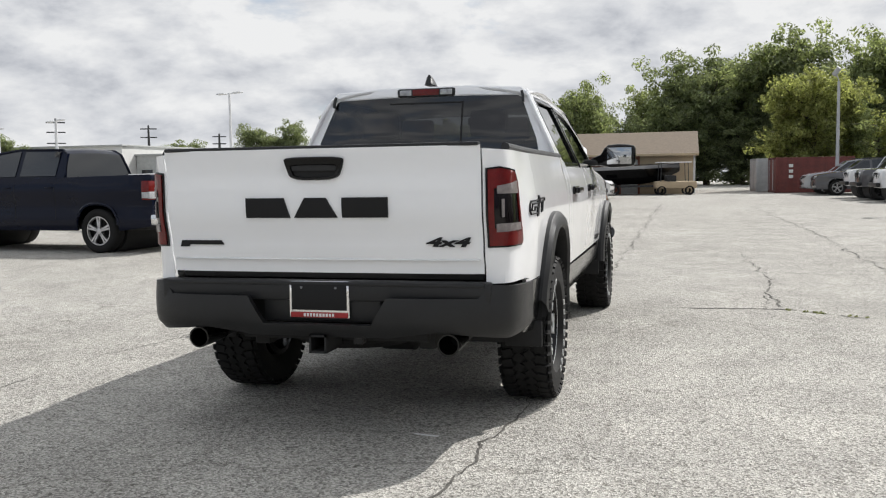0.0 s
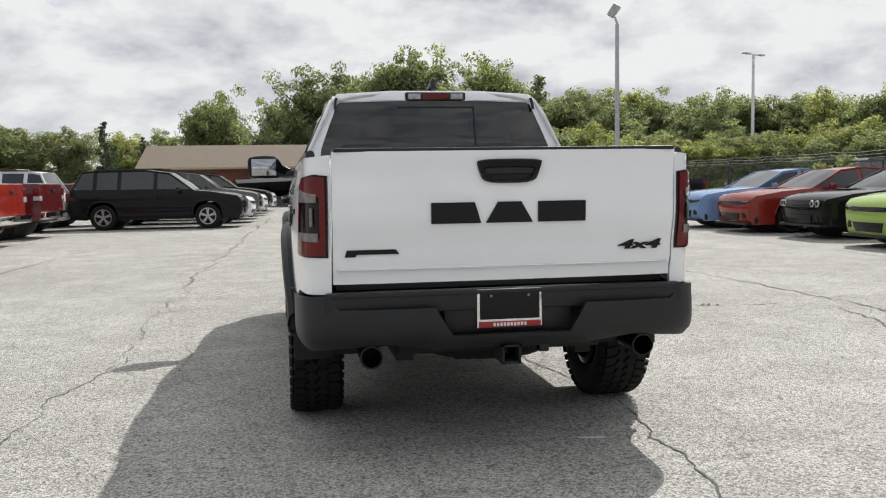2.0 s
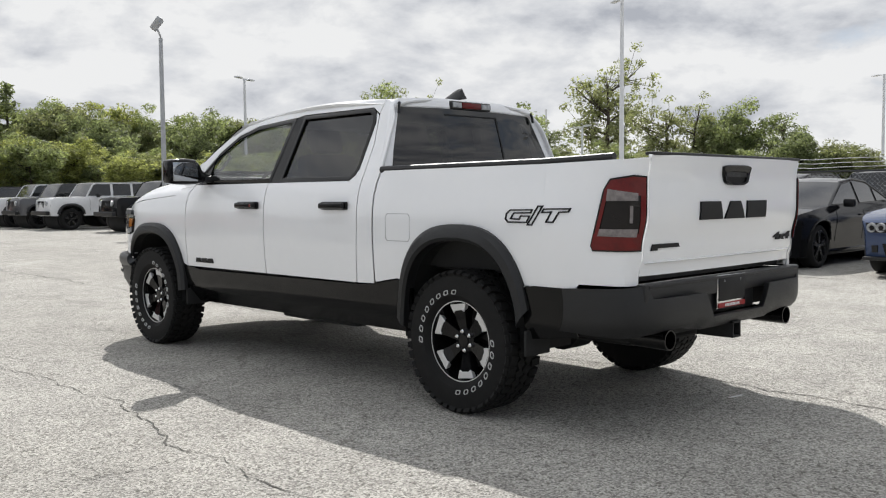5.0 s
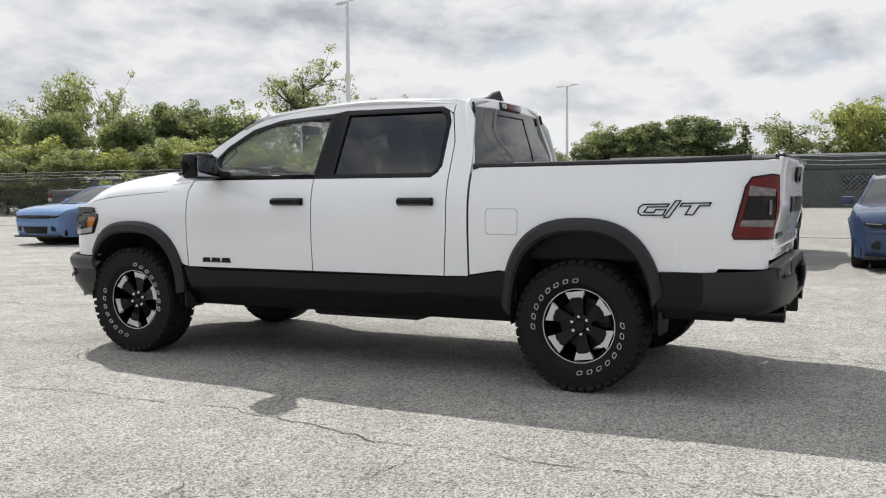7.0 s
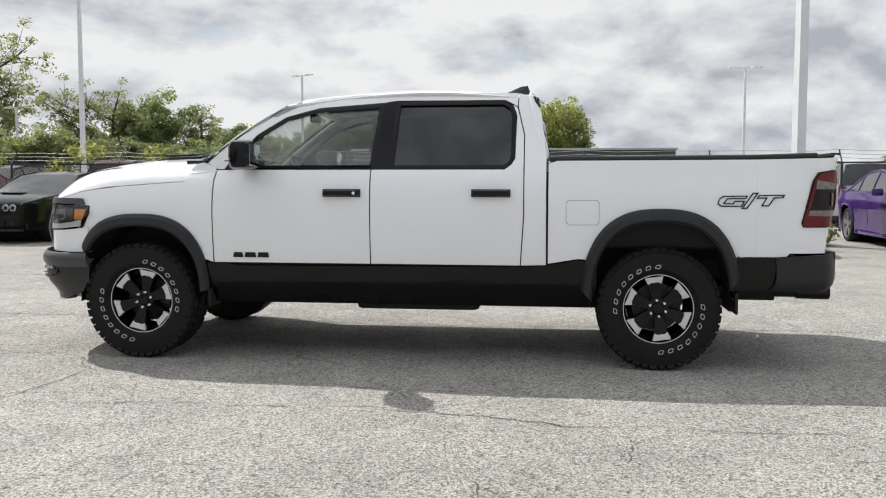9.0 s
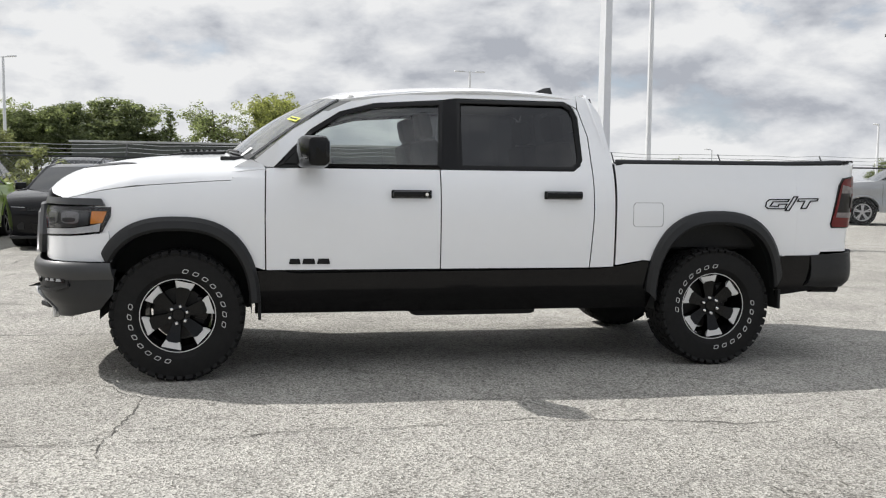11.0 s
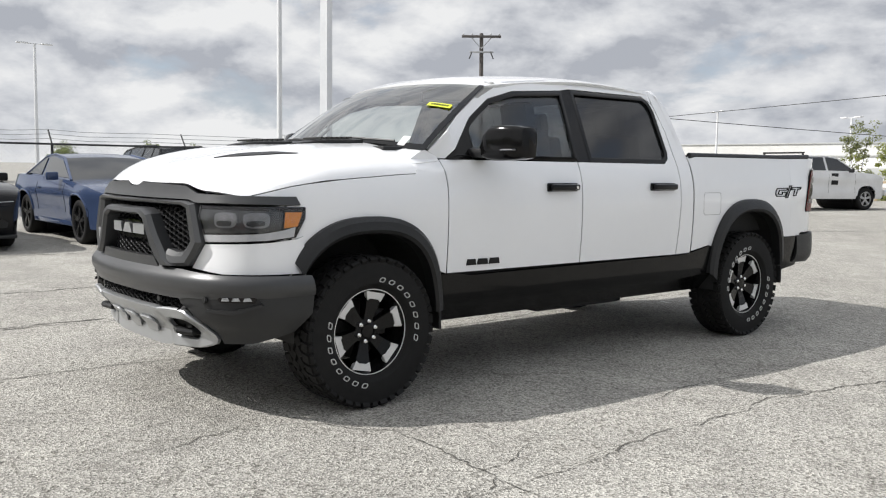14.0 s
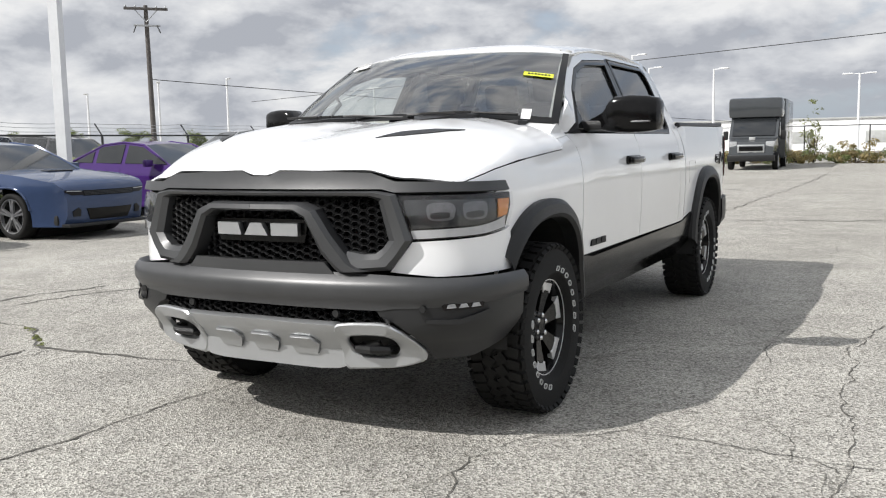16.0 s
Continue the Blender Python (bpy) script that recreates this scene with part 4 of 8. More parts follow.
    for a, b, c, d in ((-0.045, 0.045, 0.035, 0.045), (-0.045, 0.045, -0.045, -0.035), (-0.045, -0.035, -0.045, 0.045), (0.035, 0.045, -0.045, 0.045)):
        box_into(bm, ((a + b) / 2, -2.93, 0.50 + (c + d) / 2), (b - a, 0.22, d - c))
    tube_into(bm, [(-0.5, -2.80, 0.52), (0.5, -2.80, 0.52)], 0.04, 10)
    part("tow_hitch", bm, DARK, pickup)
    box("hitch_plug", (0.18, -2.93, 0.52), (0.05, 0.06, 0.06), PLASTIC, pickup, 0.008)


build_fittings()


def build_front():
    def F(d):
        return lambda s, z: on_front(s, z, d)
    # headlamps
    for sx in (1, -1):
        def on(s, z, d=0.0):
            q = on_front(s, z, d)
            return (sx * q[0], q[1], q[2])
        def sheet(name, o, mat, d, parent, thick=0.006, label="", slope=0.0):
            bm = bmesh.new()
            panel_into(bm, o, lambda s, z: on(s, z, d - slope * step01(z, 0.725, 0.80) - slope * 0.5 * step01(0.69 - z, 0, 0.05)), 0.05 if not slope else 0.022, thick, (sx * 0.4, 1, 0))
            return part(name, bm, mat, parent, label)
        lamp = sheet("headlamp", [(0.668, 1.103), (0.734, 0.917), (1.063, 0.928), (1.219, 0.944), (1.272, 1.04), (1.277, 1.10)], SMOKE_LENS, -0.004, pickup, 0.03, "clear headlamp with an amber side reflector")
        sheet("lamp_bar", [(0.727, 0.957), (0.738, 0.922), (1.059, 0.933), (1.205, 0.949), (1.214, 1.0), (1.149, 0.983), (1.03, 0.966)], LAMP_BAR, 0.004, lamp)
        sheet("lamp_bowl", [(0.70, 1.06), (0.735, 0.965), (1.03, 0.973), (1.14, 0.99), (1.14, 1.078), (0.70, 1.085)], LAMP_BOWL, 0.001, lamp)
        for s0, w in ((0.80, 0.12), (0.955, 0.13)):
            sheet("projector", rounded([(s0, 0.995), (s0 - 0.008, 1.06), (s0 + 0.02, 1.072), (s0 + w - 0.02, 1.072), (s0 + w, 1.05), (s0 + w - 0.012, 0.995)]), STEEL, 0.004, lamp)
            sheet("projector_lens", rounded([(s0 + 0.012, 1.004), (s0 + 0.008, 1.030), (s0 + w - 0.03, 1.034), (s0 + w - 0.028, 1.006)]), LAMP_BOWL, 0.007, lamp)
        sheet("side_reflector", [(1.16, 1.074), (1.252, 1.073), (1.225, 1.003), (1.152, 0.994)], AMBER, 0.005, lamp, label="amber reflector")
        sheet("lamp_cover", [(0.668, 1.103), (0.734, 0.917), (1.063, 0.928), (1.219, 0.944), (1.272, 1.04), (1.277, 1.10)], LAMP_COVER, 0.012, lamp, 0.0)
        sheet("fascia", [(0.636, 0.782), (0.734, 0.909), (1.063, 0.920), (1.219, 0.936), (1.26, 0.95), (1.275, 0.76), (0.836, 0.762)], WHITE, 0.0, pickup, 0.03)

        # bumper corner and fog lamp
        cor = sheet("bumper_corner", [(0.56, 0.66), (1.30, 0.665), (1.29, 0.56), (1.20, 0.46), (0.98, 0.41), (0.80, 0.40), (0.72, 0.525), (0.65, 0.58), (0.60, 0.60)], BUMPER, 0.045, pickup, 0.07)
        sheet("fog_recess", [(0.751, 0.645), (0.791, 0.664), (1.016, 0.664), (1.041, 0.614), (0.907, 0.574), (0.778, 0.58)], PLASTIC, 0.050, cor)
        fog = sheet("fog_lamp", [(0.85, 0.628), (0.842, 0.645), (0.862, 0.661), (0.99, 0.661), (1.012, 0.648), (1.004, 0.628)], SMOKE_LENS, 0.056, cor, label="smoked LED fog lamp")
        for k in range(3):
            sheet("fog_led", [(0.860 + k * 0.047, 0.635), (0.866 + k * 0.047, 0.652), (0.890 + k * 0.047, 0.654), (0.897 + k * 0.047, 0.637)], CLEAR_LENS, 0.060, cor)
        sheet("fog_trim", [(0.785, 0.576), (0.79, 0.592), (0.91, 0.588), (1.03, 0.622), (1.045, 0.608), (0.915, 0.566)], BUMPER, 0.064, cor)
        q = on(0.775, 0.635, 0.05)
        lathe("parking_sensor", [(0.0, 0.017), (0.010, 0.015), (0.010, 0.0)], PLASTIC, pickup, "y", 14, q)
        # silver skid plate: frame round the hook opening
        hole = [(0.425, 0.49), (0.47, 0.512), (0.60, 0.514), (0.645, 0.495), (0.655, 0.448), (0.624, 0.406), (0.468, 0.409), (0.432, 0.44)]
        rim = [(0.385, 0.56), (0.47, 0.570), (0.635, 0.574), (0.704, 0.523), (0.786, 0.405), (0.66, 0.365), (0.47, 0.35), (0.385, 0.345)]
        hole, rim = rounded(hole), rounded(rim)
        bm = bmesh.new()
        ring_into(bm, rim, hole, lambda s, z, d: on(s, z, 0.05 + d), 0.016)
        part("skid_plate_end", bm, SILVER, pickup)
        sheet("hook_recess", hole, DARK, 0.01, pickup)
        bm = bmesh.new()
        tube_into(bm, [on(0.47, 0.445, 0.0), on(0.47, 0.445, 0.075), on(0.54, 0.452, 0.105), on(0.60, 0.445, 0.075), on(0.61, 0.445, 0.0)], 0.02, 8)
        part("tow_hook", bm, PLASTIC, pickup)
        # grille surround, one side
        bm = bmesh.new()
        out = [(0.0, 1.123), (0.58, 1.123), (0.665, 1.110), (0.735, 0.919), (0.69, 0.85), (0.645, 0.794), (0.52, 0.784), (0.44, 0.784)]
        inn = [(0.0, 1.098), (0.54, 1.098), (0.59, 1.084), (0.636, 0.917), (0.61, 0.885), (0.575, 0.86), (0.52, 0.857), (0.45, 0.87)]
        rows = []
        for (a, b), (c, d) in zip(out, inn):
            rows.append([bm.verts.new(on(a + (c - a) * q, b + (d - b) * q, h)) for q, h in ((0, -0.03), (0.0, 0.03), (0.25, 0.045), (0.7, 0.035), (1, 0.012), (1, -0.06))])
        for r0, r1 in zip(rows, rows[1:]):
            for j in range(5):
                bm.faces.new((r0[j], r0[j + 1], r1[j + 1], r1[j]))
        bmesh.ops.recalc_face_normals(bm, faces=bm.faces)
        part("grille_surround", bm, NOSE_SUNLIT, pickup, angle=25)
        # raised bracket round the emblem
        bm = bmesh.new()
        out = [(0.0, 1.076), (0.24, 1.076), (0.315, 1.046), (0.385, 0.94), (0.48, 0.819), (0.52, 0.80), (0.555, 0.79)]
        inn = [(0.0, 1.04), (0.215, 1.04), (0.268, 1.01), (0.342, 0.862), (0.378, 0.824), (0.40, 0.80), (0.42, 0.785)]
        rows = []
        for (a, b), (c, d) in zip(out, inn):
            rows.append([bm.verts.new(on(a + (c - a) * q, b + (d - b) * q, h)) for q, h in ((0, -0.04), (0.0, 0.035), (0.2, 0.06), (0.75, 0.062), (1, 0.045), (1, -0.04))])
        for r0, r1 in zip(rows, rows[1:]):
            for j in range(5):
                bm.faces.new((r0[j], r0[j + 1], r1[j + 1], r1[j]))
        bmesh.ops.recalc_face_normals(bm, faces=bm.faces)
        part("grille_bracket", bm, NOSE_SUNLIT, pickup, angle=25)
    # pieces that run across the whole nose
    def across(name, half, mat, d, thick, label, slope=0.0):
        bm = bmesh.new()
        loop = half[1:] + half[:1]
        outline = loop + [(-a, b) for a, b in reversed(loop) if a > 0]
        panel_into(bm, outline, lambda s, z: on_front(s, z, d - slope * step01(z, 0.725, 0.80) - slope * 0.5 * step01(0.69 - z, 0, 0.05)), 0.022 if slope else 0.045, thick, (0, 1, 0))
        part(name, bm, mat, pickup, label)
    across("nose_trim", [(0.0, 1.132), (0.0, 1.188), (0.05, 1.188), (0.10, 1.209), (0.30, 1.207), (0.545, 1.199), (0.655, 1.162), (0.84, 1.158), (1.216, 1.153), (1.239, 1.111), (0.84, 1.118), (0.653, 1.117), (0.60, 1.131)], NOSE_SUNLIT, 0.022, 0.11, "matt black nose trim")
    across("front_bumper_beam", [(0.0, 0.632), (0.0, 0.79), (0.40, 0.783), (0.62, 0.775), (0.83, 0.763), (1.28, 0.757), (1.30, 0.655), (0.66, 0.635), (0.60, 0.625)], NOSE_SUNLIT, 0.075, 0.09, "matt black front bumper", 0.05)
    across("skid_plate", [(0.0, 0.345), (0.0, 0.563), (0.412, 0.555), (0.412, 0.362), (0.36, 0.347), (0.28, 0.342)], SILVER, 0.060, 0.03, "silver front skid plate")
    for sx in (-1, 0, 1):
        bm = bmesh.new()
        o = [(sx * 0.21 - 0.055, 0.405), (sx * 0.21 - 0.078, 0.455), (sx * 0.21 - 0.05, 0.485), (sx * 0.21 + 0.05, 0.485), (sx * 0.21 + 0.078, 0.455), (sx * 0.21 + 0.055, 0.405)]
        panel_into(bm, o, lambda s, z: on_front(s, z, 0.070 + 0.012 * step01(z, 0.40, 0.48)), 0.05, 0.012, (0, 1, 0))
        part("skid_rib", bm, SILVER, pickup)
    # honeycomb
    def comb(name, inside, r, d):
        bm = bmesh.new()
        h = r * math.sqrt(3)
        for i in range(-40, 41):
            for j in range(-20, 60):
                s, z = i * r * 1.5 * 1.25, 0.40 + (j + (i % 2) * 0.5) * h * 0.8
                if not inside(s, z):
                    continue
                pts = [(s + r * 1.20 * math.cos(k * math.pi / 3), z + r * 0.86 * math.sin(k * math.pi / 3)) for k in range(6)]
                small = [(s + (a - s) * 0.72, z + (b - z) * 0.68) for a, b in pts]
                A = [bm.verts.new(on_front(a, b, d)) for a, b in pts]
                B = [bm.verts.new(on_front(a, b, d + 0.008)) for a, b in small]
                C = [bm.verts.new(on_front(a, b, d - 0.025)) for a, b in small]
                for k in range(6):
                    bm.faces.new((A[k], A[(k + 1) % 6], B[(k + 1) % 6], B[k]))
                    bm.faces.new((B[k], B[(k + 1) % 6], C[(k + 1) % 6], C[k]))
        bmesh.ops.recalc_face_normals(bm, faces=bm.faces)
        return part(name, bm, PLASTIC, pickup, "black honeycomb grille mesh", smooth=False)
    comb("grille_mesh", lambda s, z: 0.80 < z < 1.09 and abs(s) < 0.66, 0.021, -0.03)
    comb("lower_grille_mesh", lambda s, z: 0.555 < z < 0.635 and abs(s) < 0.62, 0.019, 0.01)
    bm = bmesh.new()
    panel_into(bm, [(-0.76, 0.78), (-0.76, 1.12), (0.76, 1.12), (0.76, 0.78)], F(-0.07), 0.1, 0.01, (0, 1, 0))
    panel_into(bm, [(-0.66, 0.53), (-0.66, 0.68), (0.66, 0.68), (0.66, 0.53)], F(-0.02), 0.1, 0.01, (0, 1, 0))
    part("grille_backing", bm, SEAM, pickup)
    bm = bmesh.new()
    panel_into(bm, [(-0.235, 0.90), (-0.255, 1.0), (0.255, 1.0), (0.235, 0.90)], F(-0.01), 0.06, 0.02, (0, 1, 0))
    part("emblem_panel", bm, GLOSS_BLACK, pickup)
    bm = bmesh.new()
    panel_into(bm, [(-0.40, 0.772), (-0.35, 0.824), (0.35, 0.824), (0.40, 0.772)], F(0.040), 0.06, 0.04, (0, 1, 0))
    part("bumper_lip", bm, NOSE_SUNLIT, pickup)
    for o in ([(0.22, 0.93), (0.22, 0.984), (0.10, 0.984), (0.082, 0.93)], [(0.064, 0.93), (0.03, 0.984), (-0.03, 0.984), (-0.064, 0.93)], [(-0.082, 0.93), (-0.082, 0.984), (-0.22, 0.984), (-0.22, 0.93)]):
        bm = bmesh.new()
        panel_into(bm, o, F(0.022), 0.06, 0.03, (0, 1, 0))
        part("grille_emblem", bm, SILVER, pickup, "silver block emblem")
    for s in (-0.40, 0.40):
        q = on_front(s, 0.605, 0.03)
        lathe("parking_sensor", [(0.0, 0.018), (0.012, 0.016), (0.012, 0.0)], PLASTIC, pickup, "y", 14, q)
    # unseen box added behind the bumper to keep sun out of the ground shadow
    box("bumper_sun_block", (0, 2.58, 0.65), (1.1, 0.16, 0.42), DARK, pickup, 0.01)
    box("radiator_core", (0, 2.45, 0.80), (1.5, 0.08, 0.6), SEAM, pickup, 0.01)
    box("engine_cover", (0, 1.88, 1.05), (1.5, 1.0, 0.10), DARK, pickup, 0.02)
    # two unseen fillers, added so no sunlight slips through the wheel wells
    box("engine_bay_sun_block", (0, 1.9, 0.78), (1.04, 1.1, 0.5), DARK, pickup, 0.02)
    box("bay_floor_sun_block", (0, 2.1, 0.62), (1.1, 0.9, 0.1), DARK, pickup, 0.02)
    # wipers and cowl
    box("cowl", (0, 1.50, 1.415), (1.5, 0.16, 0.03), PLASTIC, pickup, 0.01)
    for x0, x1 in ((-0.70, -0.08), (-0.05, 0.60)):
        tube("wiper", [(x1, cowl_y(x1) - 0.01, 1.475), ((x0 + x1) / 2, cowl_y((x0 + x1) / 2) - 0.015, 1.482), (x0, cowl_y(x0) - 0.02, 1.462)], 0.008, PLASTIC, pickup, 6)


build_front()


def build_cabin():
    bm = bmesh.new()
    box_into(bm, (0, 0.2, 0.78), (1.76, 2.5, 0.06), 0.01)
    box_into(bm, (0, 1.12, 1.17), (1.66, 0.34, 0.34), 0.08)
    box_into(bm, (0, 0.45, 0.98), (0.32, 1.0, 0.3), 0.04)
    part("dashboard", bm, FABRIC, pickup, "dark dashboard and console")
    for sx in (1, -1):
        for y, lean in ((0.25, 0.10), (-0.72, 0.06)):
            bm = bmesh.new()
            box_into(bm, (sx * 0.40, y + 0.15, 0.98), (0.52, 0.52, 0.16), 0.05)
            m = pose(sx * 0.40, y - 0.14, 1.28, -12, 0, 0)
            box_into(bm, (0, 0, 0), (0.50, 0.15, 0.60), 0.06, m)
            box_into(bm, (0, -0.02, 0.40), (0.27, 0.10, 0.19), 0.045, m)
            part("seat", bm, FABRIC, pickup, "dark fabric seat with headrest")
        panel("door_lining", [(1.25, 0.75), (1.25, 1.345), (-0.95, 1.345), (-0.95, 0.75)], lambda y, z: side(y, z, -0.07), FABRIC, pickup, thick=0.01, out=(1, 0, 0)) if sx > 0 else panel("door_lining", [(1.25, 0.75), (1.25, 1.345), (-0.95, 1.345), (-0.95, 0.75)], lambda y, z: (lambda q: (-q[0], q[1], q[2]))(side(y, z, -0.07)), FABRIC, pickup, thick=0.01, out=(-1, 0, 0))
    bm = bmesh.new()
    m = pose(-0.40, 0.78, 1.30, 62, 0, 0)
    prof = [(0.012 * math.sin(2 * math.pi * k / 8), 0.185 + 0.014 * math.cos(2 * math.pi * k / 8)) for k in range(8)]
    lathe_into(bm, prof, "z", 32, (0, 0, 0), closed=True)
    box_into(bm, (0, 0, 0), (0.34, 0.05, 0.02), 0.008)
    box_into(bm, (0, -0.08, 0), (0.05, 0.16, 0.02), 0.008)
    bmesh.ops.transform(bm, matrix=m, verts=bm.verts)
    bmesh.ops.recalc_face_normals(bm, faces=bm.faces)
    part("steering_wheel", bm, FABRIC, pickup)
    box("room_mirror", (0, 0.80, 1.78), (0.24, 0.03, 0.07), PLASTIC, pickup, 0.012)
    box("rear_bulkhead", (0, -0.98, 1.08), (1.6, 0.04, 0.62), FABRIC, pickup, 0.01)
    box("headliner", (0, -0.12, 1.852), (1.34, 1.70, 0.012), LINER, pickup, 0.004)
    for sx in (1, -1):
        tube("pillar_trim", [(sx * 0.845, 1.34, 1.40), (sx * 0.785, 1.08, 1.60), (sx * 0.735, 0.86, 1.755), (sx * 0.70, 0.70, 1.83)], 0.030, LINER, pickup, 8, "pale grey pillar trim")
        tube("grab_handle", [(sx * 0.80, 1.16, 1.47), (sx * 0.755, 1.12, 1.48), (sx * 0.735, 1.0, 1.58), (sx * 0.775, 0.98, 1.62)], 0.012, LINER, pickup, 8)


build_cabin()


# ---- wheels of the pickup ----
def off_road_wheel():
    """Outer face towards +x, hub at the origin."""
    bm = bmesh.new()
    lathe_into(bm, [(-0.14, 0.19), (-0.13, 0.225), (0.06, 0.222), (0.085, 0.238), (0.10, 0.238), (0.102, 0.228), (0.06, 0.212), (-0.12, 0.2)], "x", 56, closed=True)
    bmesh.ops.recalc_face_normals(bm, faces=bm.faces)
    wheel = part("wheel", bm, GLOSS_BLACK, None)
    # tyre
    bm = bmesh.new()
    lathe_into(bm, [(-0.11, 0.236), (-0.135, 0.27), (-0.142, 0.33), (-0.132, 0.385), (-0.112, 0.402), (0.112, 0.402), (0.132, 0.385), (0.142, 0.33), (0.135, 0.27), (0.105, 0.236), (0.08, 0.225), (-0.08, 0.225)], "x", 64, closed=True)
    bmesh.ops.recalc_face_normals(bm, faces=bm.faces)
    part("tyre", bm, RUBBER, wheel, "black all-terrain tyre")
    bm = bmesh.new()
    n = 42
    for k in range(n):
        a = 2 * math.pi * k / n
        for x, w, l, tw, off in ((-0.092, 0.058, 0.044, 12, 0.0), (-0.030, 0.050, 0.052, -32, 0.45), (0.030, 0.050, 0.052, 32, 0.15), (0.092, 0.058, 0.044, -12, 0.55)):
            ang = a + off * 2 * math.pi / n
            m = Matrix.Rotation(ang, 4, "X") @ Matrix.Translation((x, 0, 0.4035)) @ Matrix.Rotation(radians(tw), 4, "Z")
            v = bmesh.ops.create_cube(bm, size=1.0, matrix=m @ Matrix.Diagonal((w, l, 0.024, 1)))["verts"]
        for sx in (1, -1):
            m = Matrix.Rotation(a + (0.55 if sx > 0 else 0) * 2 * math.pi / n, 4, "X") @ Matrix.Translation((sx * 0.125, 0, 0.385)) @ Matrix.Rotation(radians(sx * 38), 4, "Y")
            bmesh.ops.create_cube(bm, size=1.0, matrix=m @ Matrix.Diagonal((0.018, 0.032 + 0.014 * (k % 2), 0.050, 1)))
    part("tread", bm, RUBBER, wheel, smooth=False)
    # raised sidewall marks: plain bars in two arcs
    for a0, count in ((92, 8), (270, 8)):
        for k in range(count):
            bm = bmesh.new()
            a = radians(a0 - k * 13.0)
            m = Matrix.Rotation(a - math.pi / 2, 4, "X") @ Matrix.Translation((0.1395, 0, 0.289)) @ Matrix.Rotation(radians(4), 4, "Y")
            outer = [(-0.021, -0.0135), (0.014, -0.0135), (0.023, 0.0135), (-0.012, 0.0135)]
            ring_into(bm, rounded(outer, 1), rounded(inset(outer, 0.0042), 1), lambda u, v, d: m @ Vector((d, u, v)), 0.003)
            part("sidewall_mark", bm, LETTER_WHITE, wheel, smooth=False)
    # spokes
    sp = bmesh.new()
    for k in range(6):
        face = bmesh.new()
        rot = Matrix.Rotation(2 * math.pi * k / 6, 4, "X")
        def P(x, y, z):
            return rot @ Vector((x, y, z))
        outer = [(-0.026, 0.055), (0.026, 0.055), (0.036, 0.12), (0.058, 0.225), (-0.058, 0.225), (-0.036, 0.12)]
        f = [sp.verts.new(P(0.072 - 0.15 * max(0, 0.14 - z) + (0.018 if z > 0.2 else 0.0), y, z)) for y, z in outer]
        b = [sp.verts.new(P(0.02, y * 1.1, z)) for y, z in outer]
        sp.faces.new(f)
        for i in range(6):
            sp.faces.new((f[i], b[i], b[(i + 1) % 6], f[(i + 1) % 6]))
        # machined outer wedge on both flanks of each spoke
        o2 = [(-0.044, 0.166), (-0.026, 0.178), (0.026, 0.178), (0.044, 0.166), (0.067, 0.223), (0.045, 0.2285), (0.0, 0.233), (-0.045, 0.2285), (-0.067, 0.223)]
        f = [face.verts.new(P(0.086 + 0.06 * (z - 0.18), y, z)) for y, z in o2]
        b = [face.verts.new(P(0.060, y, z)) for y, z in o2]
        face.faces.new(f)
        for i in range(9):
            face.faces.new((f[i], b[i], b[(i + 1) % 9], f[(i + 1) % 9]))
        bmesh.ops.recalc_face_normals(face, faces=face.faces)
        bmesh.ops.bevel(face, geom=list(face.edges), offset=0.0025, segments=1, affect="EDGES")
        part("spoke_face", face, MACHINED, wheel, "machined silver spoke end", smooth=False)
    lathe_into(sp, [(0.02, 0.0), (0.02, 0.075), (0.056, 0.07), (0.060, 0.055), (0.066, 0.04), (0.074, 0.036), (0.076, 0.0)], "x", 28)
    bmesh.ops.recalc_face_normals(sp, faces=sp.faces)
    part("spokes", sp, GLOSS_BLACK, wheel, "glossy black six-spoke centre", smooth=False)
    lathe("rim_lip", [(0.092, 0.229), (0.104, 0.231), (0.104, 0.240), (0.092, 0.240)], MACHINED, wheel, "x", 56, closed=True)
    for k in range(6):
        a = 2 * math.pi * (k + 0.5) / 6
        lathe("lug_nut", [(0.045, 0.013), (0.074, 0.013), (0.080, 0.008), (0.081, 0.0)], CHROME, wheel, "x", 10, (0, 0.056 * math.cos(a), 0.056 * math.sin(a)))
    disc = lathe("brake_disc", [(-0.06, 0.0), (-0.06, 0.165), (-0.035, 0.165), (-0.035, 0.0)], DISC, wheel, "x", 40)
    box("brake_caliper", (-0.03, 0.13, 0.06), (0.07, 0.09, 0.14), DISC, wheel, 0.015)
    return wheel


first_wheel = off_road_wheel()
first_wheel.parent = pickup
first_wheel.matrix_basis = pose(0.898, HUB_F, HUB_Z + 0.0105, 5, 0, 0)
for x, y, turn, spin in ((0.88, HUB_R, 0, 25), (-0.898, HUB_F, 180, -12), (-0.88, HUB_R, 180, 8)):
    w = copy_thing(first_wheel, pose(x, y, HUB_Z + 0.0105, 0, 0, turn) @ pose(0, 0, 0, spin, 0, 0))
    w.parent = pickup
    if y == HUB_R:
        for mark in [c for c in w.children if c.name.startswith("sidewall_mark")]:
            mark.matrix_basis = Matrix.Rotation(radians(-95), 4, "X")

